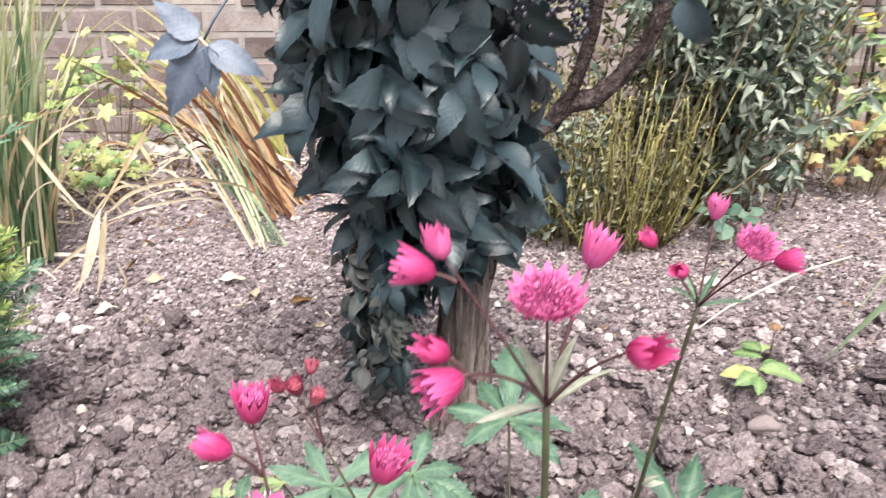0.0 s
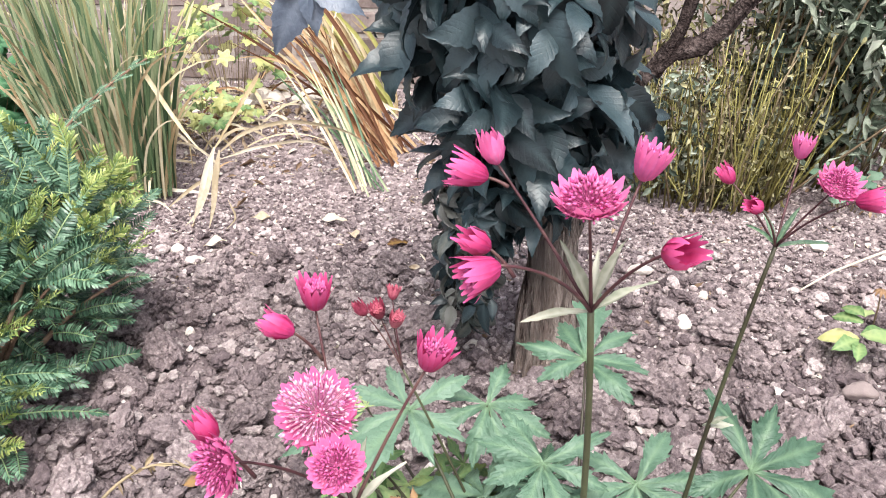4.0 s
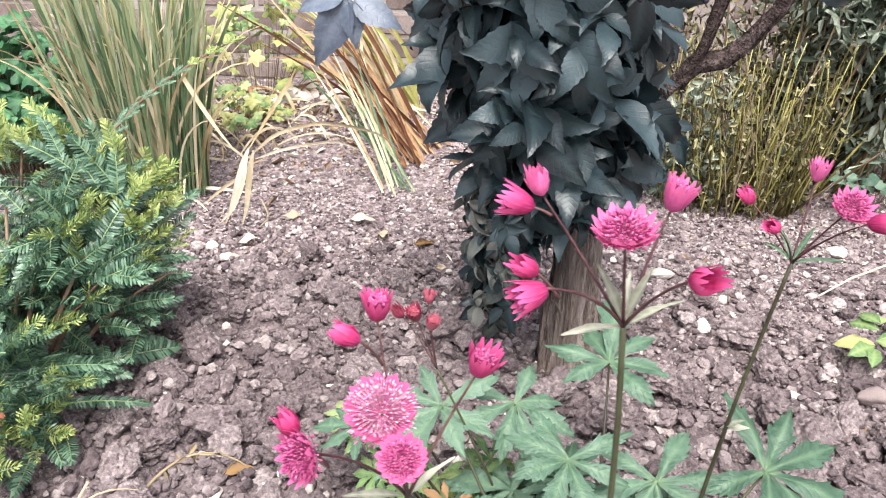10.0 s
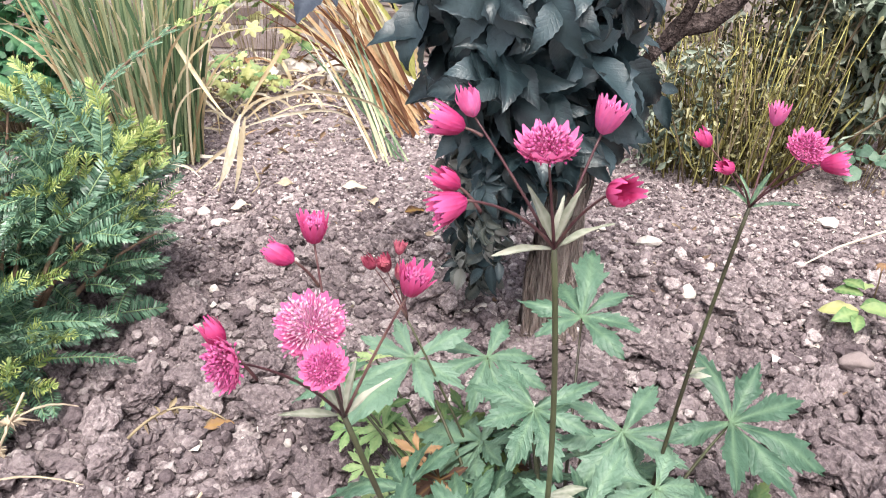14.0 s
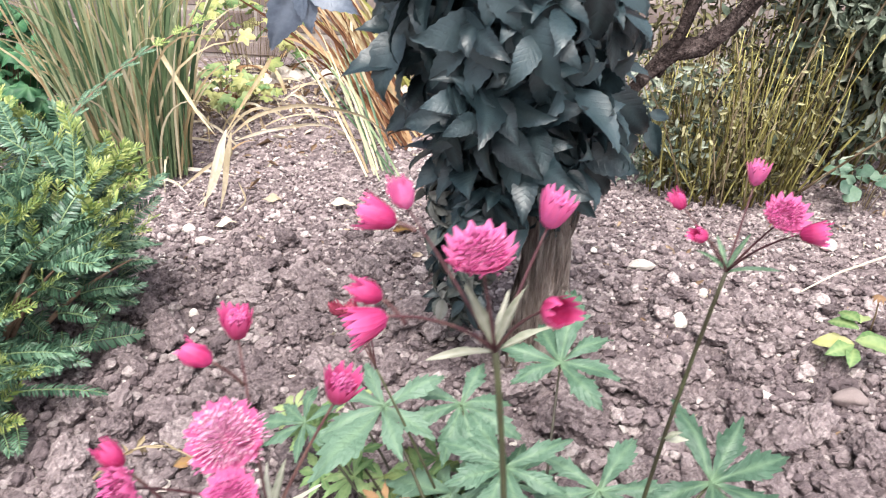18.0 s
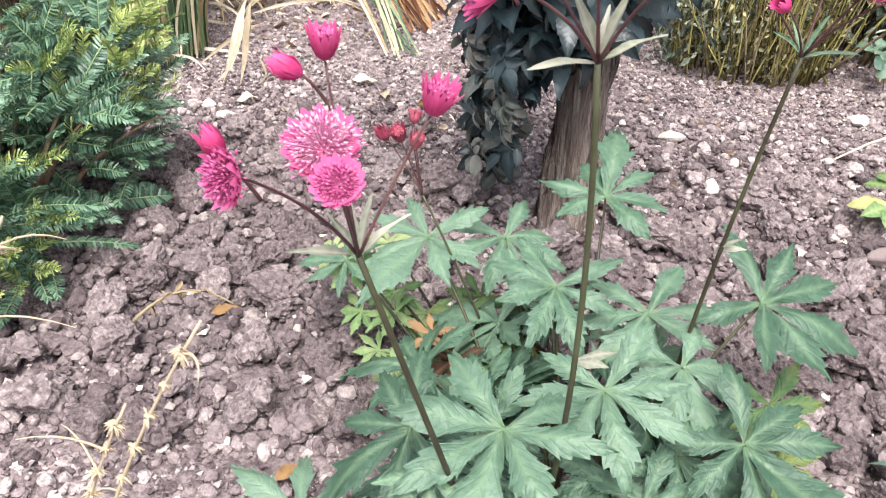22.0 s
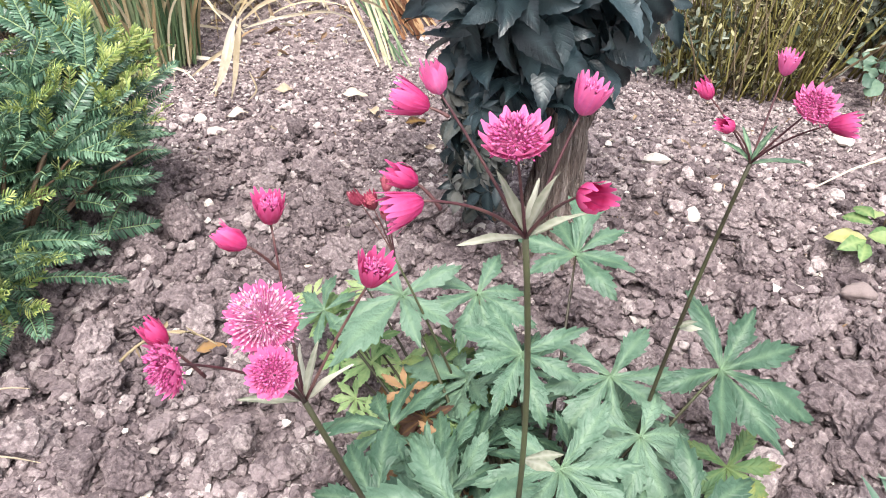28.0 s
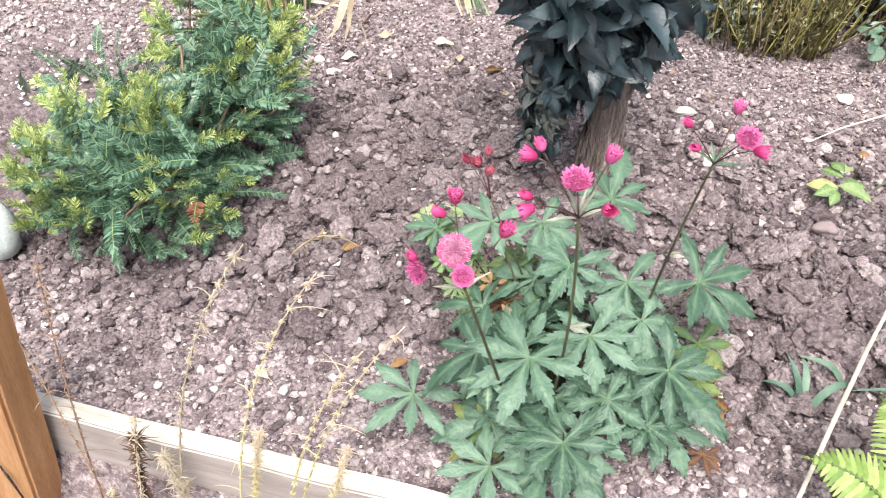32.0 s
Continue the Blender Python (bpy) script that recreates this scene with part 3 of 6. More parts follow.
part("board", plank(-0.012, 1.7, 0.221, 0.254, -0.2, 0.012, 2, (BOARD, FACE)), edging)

post = thing("wooden_post", (-0.78, 0.17, -0.2), "orange-brown sawn timber post standing beside the board edging", "post")
bm = bmesh.new()
bmesh.ops.create_cube(bm, size=1.0)
for v in bm.verts:
    v.co = Vector((v.co.x * 0.085, v.co.y * 0.06, v.co.z + 0.5))
bmesh.ops.subdivide_edges(bm, edges=[e for e in bm.edges if abs(e.verts[0].co.z - e.verts[1].co.z) > 0.5], cuts=14)
bmesh.ops.bevel(bm, geom=[e for e in bm.edges if e.calc_face_angle(0) > 1], offset=0.005, segments=2, affect="EDGES")
for v in bm.verts:
    v.co.x += 0.003 * noise.noise((v.co.z * 5, v.co.y * 20, 2))
    v.co.z *= 0.62
pm = bpy.data.meshes.new("shaft")
bm.to_mesh(pm)
bm.free()
pm.materials.append(POST)
part("shaft", pm, post, Matrix.Translation((-0.756, 0.18, -0.2)) @ Matrix.Rotation(radians(9.5), 4, "Y"))
kv, kf = tube([(-0.733, 0.146, -0.02), (-0.722, 0.143, -0.06), (-0.717, 0.143, -0.13)], [0.001, 0.0022, 0.0012], 5)
part("crack", flat_mesh("crack", kv, kf, LIMB), post)

# ---- the elder ----
elder = thing("elder_shrub", (0.0, 1.04, 0.0), "black-leaved elder shrub with fissured trunk and drooping dark leaves", "shrub")


def bark_tube(path, radii, n=28, ridge=0.12, seed=0, rings=6):
    """A fissured trunk: a tube with ridges that run up it."""
    pts, rad = [], []
    for i in range(len(path) - 1):
        for k in range(rings):
            t = k / rings
            pts.append(Vector(path[i]).lerp(Vector(path[i + 1]), t))
            rad.append(radii[i] * (1 - t) + radii[i + 1] * t)
    pts.append(Vector(path[-1])), rad.append(radii[-1])
    V, F = tube(pts, rad, n)
    for q in range(len(pts)):
        for k in range(n):
            v = V[q * n + k]
            a = 2 * math.pi * k / n
            g = 0.7 * noise.noise((math.cos(a) * 3.2, math.sin(a) * 3.2, v.z * 6 + seed)) + 1.1 * (abs(noise.noise((math.cos(a) * 11, math.sin(a) * 11, v.z * 6 + seed))) - 0.25)
            V[q * n + k] = pts[q] + (v - pts[q]) * (1 + ridge * g)
    return V, F


tv, tf = bark_tube([(0.024, 1.03, -0.03), (0.026, 1.035, 0.04), (0.028, 1.045, 0.12), (0.030, 1.05, 0.21), (0.03, 1.06, 0.36), (0.02, 1.06, 0.6), (0.01, 1.08, 0.9)],
                   [0.044, 0.036, 0.033, 0.034, 0.033, 0.026, 0.02], 96, 0.55, 1, 12)
part("trunk", flat_mesh("trunk", tv, tf, BARK), elder)
for path, rad in (
    ([(0.035, 1.07, 0.20), (0.075, 1.15, 0.285), (0.115, 1.20, 0.342), (0.152, 1.20, 0.396), (0.189, 1.20, 0.433), (0.227, 1.20, 0.440), (0.259, 1.20, 0.467), (0.291, 1.20, 0.515), (0.31, 1.20, 0.56), (0.33, 1.21, 0.85)], [0.009, 0.008, 0.008, 0.0095, 0.0125, 0.011, 0.010, 0.0098, 0.010, 0.009]),
    ([(0.162, 1.20, 0.40), (0.180, 1.195, 0.43), (0.192, 1.19, 0.464), (0.215, 1.20, 0.54), (0.25, 1.21, 0.85)], [0.010, 0.009, 0.0085, 0.0085, 0.008]),
    ([(-0.02, 1.04, 0.30), (-0.06, 1.0, 0.42), (-0.10, 0.98, 0.55), (-0.14, 0.97, 0.85)], [0.014, 0.012, 0.011, 0.009]),
    ([(0.02, 1.02, 0.34), (0.04, 0.95, 0.46), (0.05, 0.93, 0.58), (0.06, 0.92, 0.85)], [0.013, 0.011, 0.010, 0.008]),
):
    lv, lf = bark_tube(path, rad, 24, 0.8, path[0][0] * 50, 8)
    part("limb", flat_mesh("limb", lv, lf, LIMB), elder)


def leaflet(L, W, droop, seed):
    """An ovate elder leaflet drawn out to a point, along +y: sawn edges, puckered between its side veins, creased along its midrib."""
    r = random.Random(seed)
    V, F, A, Q = [], [], [], []
    n, y, z = 16, 0.0, 0.0
    crease, curl, bow = r.uniform(-0.05, 0.45), r.uniform(-0.9, 0.9), r.uniform(-0.14, 0.14)
    ph, hook = r.uniform(0, 6), r.uniform(0.6, 2.6)
    for i in range(n + 1):
        t = i / n
        if i:
            ang = droop * t * 1.5 + hook * max(0.0, t - 0.7)
            y += math.cos(ang) * L / n
            z -= math.sin(ang) * L / n
        w = W / 2 * (math.sin(math.pi * t ** 0.74) ** 0.9 * (1 - 0.50 * t) * 1.30 if 0 < t < 1 else 0.015)
        for s in (-1, -0.5, 0, 0.5, 1):
            out = (1.02 if i % 2 else 0.93) if abs(s) == 1 else 1.0
            x = s * w * out
            dz = abs(x) * crease + W * 0.05 * math.sin(ph + t * 7 + 2 * s) * abs(s)
            tw = curl * t
            V.append(Vector((x * math.cos(tw) - dz * math.sin(tw) + bow * L * t * t, y + (0.02 * L if abs(s) == 1 and i % 2 else 0), z + dz * math.cos(tw) + x * math.sin(tw))))
            A.append(1.0 if s == 0 else 0.0)
            Q.append(9.0 * t - 2.2 * abs(s) * (1 - 0.5 * t))
    for i in range(n):
        for k in range(4):
            a = i * 5 + k
            F.append((a, a + 1, a + 6, a + 5))
    return V, F, A, Q


def compound_leaf(seed, mat, size=1.0, wilt=0.0):
    """Five toothed leaflets on a short arching stalk, along +y."""
    r = random.Random(seed)
    pieces = []
    rach = bez((0, 0, 0), (0, 0.04, 0.012), (0, 0.082, -0.008 - 0.02 * wilt), 6)
    t = tube(rach, [0.0017, 0.0016, 0.0015, 0.0014, 0.0013, 0.0012, 0.001], 5)
    pieces.append((t[0], t[1], [0.6] * len(t[0]), [0.5] * len(t[0])))
    spec = [(6, 0, 1.08), (4, 52, 1.0), (4, -52, 1.0), (2, 74, 0.8), (2, -74, 0.8)]
    for at, ang, s in spec:
        L = 0.108 * s * r.uniform(0.75, 1.2)
        lf = leaflet(L, L * r.uniform(0.36, 0.48), r.uniform(0.1, 0.9) + wilt * 0.7, seed * 7 + at + ang + 200)
        m = Matrix.Translation(rach[at]) @ Matrix.Rotation(radians(-ang + r.uniform(-12, 12)), 4, "Z") @ Matrix.Rotation(radians(r.uniform(-50, 4)), 4, "X") @ Matrix.Rotation(radians(r.uniform(-38, 38)), 4, "Y")
        pieces.append(moved(lf, m))
    V, F, A, Q = join(pieces, True)
    V = [Vector(v) * size * 0.82 for v in V]
    return flat_mesh("leaf", V, F, mat, attrs={"vein": A, "rib": Q})


elder_leaves = [compound_leaf(s, ELDER) for s in range(9)]
elder_old = [compound_leaf(40 + s, ELDER_OLD, 0.85, 1.0) for s in range(3)]
er = random.Random(21)
# girth of the leafy column by height: z, half width, depth towards the front, centre x
GIRTH = [(0.12, 0.045, 0.09, -0.060), (0.20, 0.080, 0.13, -0.035), (0.30, 0.105, 0.17, -0.006), (0.42, 0.132, 0.20, -0.022), (0.55, 0.150, 0.23, -0.040), (0.72, 0.162, 0.25, -0.042), (0.95, 0.19, 0.26, -0.04)]


def girth(z):
    for (z0, *a), (z1, *b) in zip(GIRTH, GIRTH[1:]):
        if z <= z1:
            t = max(0.0, (z - z0) / (z1 - z0))
            return [p * (1 - t) + q * t for p, q in zip(a, b)]
    return GIRTH[-1][1:]


inner = []


def elder_leaf_at(z, ang, shell, mesh, size=1.0, down=None):
    hw, dp, cx = girth(z)
    d = Vector((math.cos(ang), math.sin(ang), 0))
    p = Vector((cx + d.x * hw * shell, 1.03 + d.y * (dp if d.y < 0 else 0.16) * shell, z))
    droop = er.uniform(-0.95, 0.4) if down is None else down
    way = d + Vector((er.uniform(-0.8, 0.8), er.uniform(-0.4, 0.4), droop))
    way.normalize()
    # the stalk's foot sits further in, so that the leaflets reach the shell
    foot = p - way * 0.085 * size
    at = frame_to(way, d + Vector((er.gauss(0, 0.4), er.gauss(0, 0.3), 0.9)), er.uniform(-1.3, 1.3), foot, size)
    if shell < 0.71:
        inner.append(([at @ v.co for v in mesh.vertices], [tuple(q.vertices) for q in mesh.polygons]))
    else:
        part("leaf", mesh, elder, at)


for k in range(430):
    z = 0.205 + 0.615 * (k / 430) ** 0.95
    ang = -math.pi / 2 + er.uniform(-1.9, 1.9) if k % 5 else er.uniform(0, 6.28)
    if z < 0.29 and math.cos(ang) > -0.25:
        z += er.uniform(0.08, 0.25)
    elder_leaf_at(z, ang, er.uniform(0.72, 1.02) if k % 4 else er.uniform(0.3, 0.7), er.choice(elder_leaves), er.uniform(0.45, 0.75) if z < 0.34 else er.uniform(0.6, 0.98))
for k in range(86):
    elder_leaf_at(er.uniform(0.08, 0.30), er.uniform(-3.7, -1.9), er.uniform(0.75, 1.35), er.choice(elder_old + elder_old + elder_leaves[:2]), er.uniform(0.36, 0.62), er.uniform(-1.3, -0.2))
V, F, _ = join(inner)
tagged(part("inner_leaves", flat_mesh("inner_leaves", V, F, ELDER), elder), kind="stuff")
# a leaf reaching out over the soil, sky sheen painted bluish, leaflets spread like fingers
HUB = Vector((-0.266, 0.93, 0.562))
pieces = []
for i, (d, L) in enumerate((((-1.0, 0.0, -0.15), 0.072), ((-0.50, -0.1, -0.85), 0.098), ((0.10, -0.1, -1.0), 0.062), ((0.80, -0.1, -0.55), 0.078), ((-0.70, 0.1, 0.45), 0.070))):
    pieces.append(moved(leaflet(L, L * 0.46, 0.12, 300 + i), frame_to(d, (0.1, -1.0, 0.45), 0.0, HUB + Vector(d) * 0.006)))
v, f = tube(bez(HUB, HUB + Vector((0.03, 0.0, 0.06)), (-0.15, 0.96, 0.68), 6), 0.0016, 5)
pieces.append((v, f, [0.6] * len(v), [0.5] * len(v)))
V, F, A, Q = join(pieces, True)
part("leaf", flat_mesh("leaf", V, F, ELDER_SHEEN, attrs={"vein": A, "rib": Q}), elder, label="leaf with a bluish sky sheen painted on")
# outlying leaves: a small one on the limb, a broad hanging one
for foot, way, s, k in (((0.150, 1.15, 0.375), (0.35, -0.35, -0.75), 0.50, 2),
                        ((0.29, 1.08, 0.66), (0.15, -0.4, -0.9), 0.95, 5), ((0.06, 0.92, 0.64), (0.25, -0.5, -0.9), 1.1, 7)):
    part("leaf", elder_leaves[k], elder, frame_to(way, Vector(way) * 0.3 + Vector((0, -0.5, 0.8)), 0.1, foot, s))
# a hanging bunch of black berries
bm = bmesh.new()
bmesh.ops.create_icosphere(bm, subdivisions=2, radius=0.0036)
berry = bpy.data.meshes.new("berry")
bm.to_mesh(berry)
bm.free()
berry.materials.append(BERRY)
for k in range(70):
    th, ph = er.uniform(0, 6.28), er.uniform(-0.6, 1.5)
    part("berry", berry, elder, Matrix.Translation((0.105 + 0.042 * math.cos(th) * math.cos(ph), 0.85 + 0.028 * math.sin(th) * math.cos(ph), 0.592 + 0.03 * math.sin(ph))))

# ---- the masterwort ----
plant = thing("masterwort_plant", (0.05, 0.46, 0.0), "pink-flowered masterwort with deeply cut green leaves in dug soil", "flower plant")


def lobe(L, W, droop, seed):
    """One lobe of a masterwort leaf along +y: furrowed side veins, each running out into a sharp forward tooth."""
    r = random.Random(seed)
    V, F, A, Q = [], [], [], []
    n, veins, slant = 36, r.uniform(6.0, 7.6), r.uniform(2.0, 2.6)
    ph, y, z = r.random(), 0.0, 0.0
    cols = (-1.0, -0.66, -0.33, 0.0, 0.33, 0.66, 1.0)
    keel = r.uniform(-0.10, 0.30)
    for i in range(n + 1):
        t = i / n
        ang = -droop * t ** 1.5 * 1.5
        if i:
            y += math.cos(ang) * L / n
            z += math.sin(ang) * L / n
        w = (0.13 + 0.87 * min(1.0, t / 0.55) ** 1.3) if t < 0.55 else max(0.0, (1 - t) / 0.45) ** 0.88
        w *= W / 2
        for s in cols:
            q = veins * t - slant * abs(s) * (0.55 + 0.45 * (1 - t)) + ph
            f = q % 1.0
            out, fwd = 1.0, 0.0
            if abs(s) == 1.0 and t > 0.30:
                big = 1.0 if int(q) % 2 else 0.7
                out = 0.76 + 0.40 * f * big
                fwd = 0.06 * L * f * big
            ridge = (abs(f - 0.5) - 0.25) * (1 if 0.05 < abs(s) else 0)
            V.append(Vector((s * w * out, y + fwd, z + 0.04 * W * ridge * min(1, t * 4) * (1 - 0.5 * t) + abs(s) * w * keel - abs(s) ** 2 * w * 0.25 + 0.06 * W * math.sin(t * 7 + s * 2 + seed))))
            Q.append(q)
            A.append((1.0 - 0.5 * t) if s == 0 else 0.0)
    for i in range(n):
        for k in range(6):
            a = i * 7 + k
            F.append((a, a + 1, a + 8, a + 7))
    return V, F, A, Q


def palmate(seed, mat, R=0.06, lobes=7, long=1.0):
    """A deeply cut leaf of toothed, furrowed lobes round its centre, face up, longest lobe along +y."""
    r = random.Random(seed)
    pieces = []
    angs = [0, 40, -40, 84, -84, 134, -134][:lobes]
    for i, a in enumerate(angs):
        L = R * (1.0 - 0.12 * (abs(a) / 90)) * r.uniform(0.86, 1.12) * (long if i == 0 else 1)
        lf = lobe(L, L * r.uniform(0.33, 0.43), r.uniform(0.15, 0.7), seed * 11 + i)
        m = Matrix.Rotation(radians(-a + r.uniform(-7, 7)), 4, "Z") @ Matrix.Rotation(radians(r.uniform(0, 24)), 4, "X") @ Matrix.Rotation(radians(r.uniform(-14, 14)), 4, "Y")
        q = moved(lf, m)
        t = [max(0.0, 1 - v.length / (R * 0.16)) for v in q[0]]
        pieces.append((q[0], q[1], [max(a * 0.6, b) for a, b in zip(q[2], t)], q[3]))
    V, F, A, Q = join(pieces, True)
    tipv = [min(1.0, (Vector(v).length / R) ** 4 * r.uniform(0.1, 0.8)) for v in V]
    return flat_mesh("leaf", V, F, mat, attrs={"vein": A, "tip": tipv, "rib": Q})


pal = [palmate(s, ASTR, 0.06, 7, 1.0 + 0.15 * (s % 3)) for s in range(8)]
pal_old = [palmate(60 + s, ASTR_OLD, 0.06) for s in range(3)]
pal_dead = [palmate(80 + s, DEAD, 0.05) for s in range(2)]
mr = random.Random(5)


def rosette_leaf(c, size, way, tilt, mesh, petiole=True):
    """A leaf with its centre at c, its long lobe towards way (degrees from +x), dipping by tilt."""
    a = radians(way)
    d = Vector((math.cos(a) * math.cos(radians(tilt)), math.sin(a) * math.cos(radians(tilt)), -math.sin(radians(tilt))))
    lf = part("leaf", mesh, plant, frame_to(d, (0, -0.30, 1), mr.uniform(-0.12, 0.12), c, size * 1.33 / 0.06))
    if petiole:
        foot = Vector((0.06 + (c[0] - 0.06) * 0.25, 0.47 + (c[1] - 0.47) * 0.25, -0.005))
        mid = foot.lerp(Vector(c), 0.55) + Vector((0, 0, 0.03))
        v, f = tube(bez(foot, mid, Vector(c) - Vector((0, 0, 0.001)), 6), [0.0024, 0.0022, 0.002, 0.0019, 0.0017, 0.0015, 0.0012], 5)
        ob = part("petiole", flat_mesh("petiole", v, f, STALK), lf)


LEAVES_FRONT = [(0.008, 0.352, 0.212, 0.068, 262, 18), (0.078, 0.432, 0.190, 0.060, 290, 20), (0.190, 0.439, 0.147, 0.062, 325, 22), (0.069, 0.289, 0.136, 0.064, 280, 16),
                (-0.148, 0.345, 0.092, 0.062, 235, 10), (-0.066, 0.388, 0.165, 0.058, 215, 24), (0.145, 0.514, 0.156, 0.054, 300, 20), (0.115, 0.385, 0.122, 0.054, 300, 25),
                (-0.018, 0.262, 0.088, 0.055, 240, 15)]
LEAVES_BACK = [(0.217, 0.594, 0.178, 0.064, 350, 14), (-0.105, 0.637, 0.184, 0.052, 250, 25), (0.029, 0.562, 0.192, 0.050, 255, 24), (0.116, 0.583, 0.160, 0.054, 285, 28),
               (0.069, 0.715, 0.208, 0.054, 75, -20), (-0.030, 0.672, 0.172, 0.050, 300, 24), (-0.205, 0.665, 0.125, 0.040, 180, 15), (0.160, 0.47, 0.10, 0.05, 330, 25), (0.20, 0.40, 0.08, 0.05, 310, 25)]
for i, (x, y, z, s, w, t) in enumerate(LEAVES_FRONT + LEAVES_BACK):
    rosette_leaf((x, y, z), s * (1.0 if i < 9 else 1.14), w, t, pal[i % 8])
for i in range(48):
    a, q = mr.uniform(0, 6.28), mr.uniform(0.05, 0.15)
    rosette_leaf((0.055 + math.cos(a) * q, 0.46 + math.sin(a) * q * 1.25, mr.uniform(0.07, 0.125)), mr.uniform(0.042, 0.056), math.degrees(a) + mr.uniform(-30, 30), mr.uniform(10, 35), pal[(i * 3) % 8])
for x, y, z, s, w, t in ((0.235, 0.55, 0.095, 0.045, 300, 45), (0.24, 0.50, 0.07, 0.04, 310, 50), (-0.045, 0.335, 0.055, 0.05, 230, 15), (0.052, 0.32, 0.075, 0.04, 260, 20), (-0.03, 0.60, 0.08, 0.045, 200, 20), (0.23, 0.50, 0.06, 0.045, 330, 30), (-0.065, 0.635, 0.10, 0.036, 260, 35), (-0.055, 0.675, 0.09, 0.034, 200, 25), (-0.10, 0.60, 0.07, 0.032, 220, 30), (-0.02, 0.61, 0.10, 0.036, 300, 40)):
    rosette_leaf((x, y, z), s, w, t, pal_old[int(x * 1000) % 3])
for x, y, z, s, w, t in ((-0.085, 0.60, 0.060, 0.050, 200, 15), (-0.05, 0.575, 0.065, 0.048, 280, 30), (-0.06, 0.545, 0.105, 0.035, 250, 40), (-0.035, 0.515, 0.10, 0.038, 280, 50), (-0.09, 0.585, 0.10, 0.03, 240, 40), (-0.075, 0.51, 0.07, 0.036, 230, 45), (-0.015, 0.49, 0.085, 0.03, 230, 20), (0.262, 0.40, 0.03, 0.034, 320, 10), (-0.12, 0.625, 0.035, 0.036, 150, 20), (0.0, 0.63, 0.06, 0.036, 30, 20)):
    rosette_leaf((x, y, z), s, w, t, pal_dead[int(x * 1000) % 2])


pal_fresh = [palmate(90 + s, FRESH, 0.06) for s in range(2)]
for x, y, z, s, w, t in ((-0.14, 0.63, 0.09, 0.032, 180, 15), (-0.12, 0.56, 0.07, 0.028, 200, 20), (-0.20, 0.68, 0.11, 0.034, 160, 5), (-0.03, 0.545, 0.10, 0.032, 280, 25), (-0.238, 0.716, 0.10, 0.026, 170, 10), (-0.193, 0.700, 0.10, 0.030, 220, 20),
                         (-0.150, 0.665, 0.09, 0.030, 250, 30), (-0.175, 0.735, 0.11, 0.026, 120, 10), (-0.185, 0.650, 0.07, 0.026, 210, 35), (-0.11, 0.645, 0.08, 0.030, 270, 25), (-0.155, 0.61, 0.05, 0.024, 230, 20)):
    rosette_leaf((x, y, z), s, w, t, pal_fresh[int(-x * 1000) % 2])


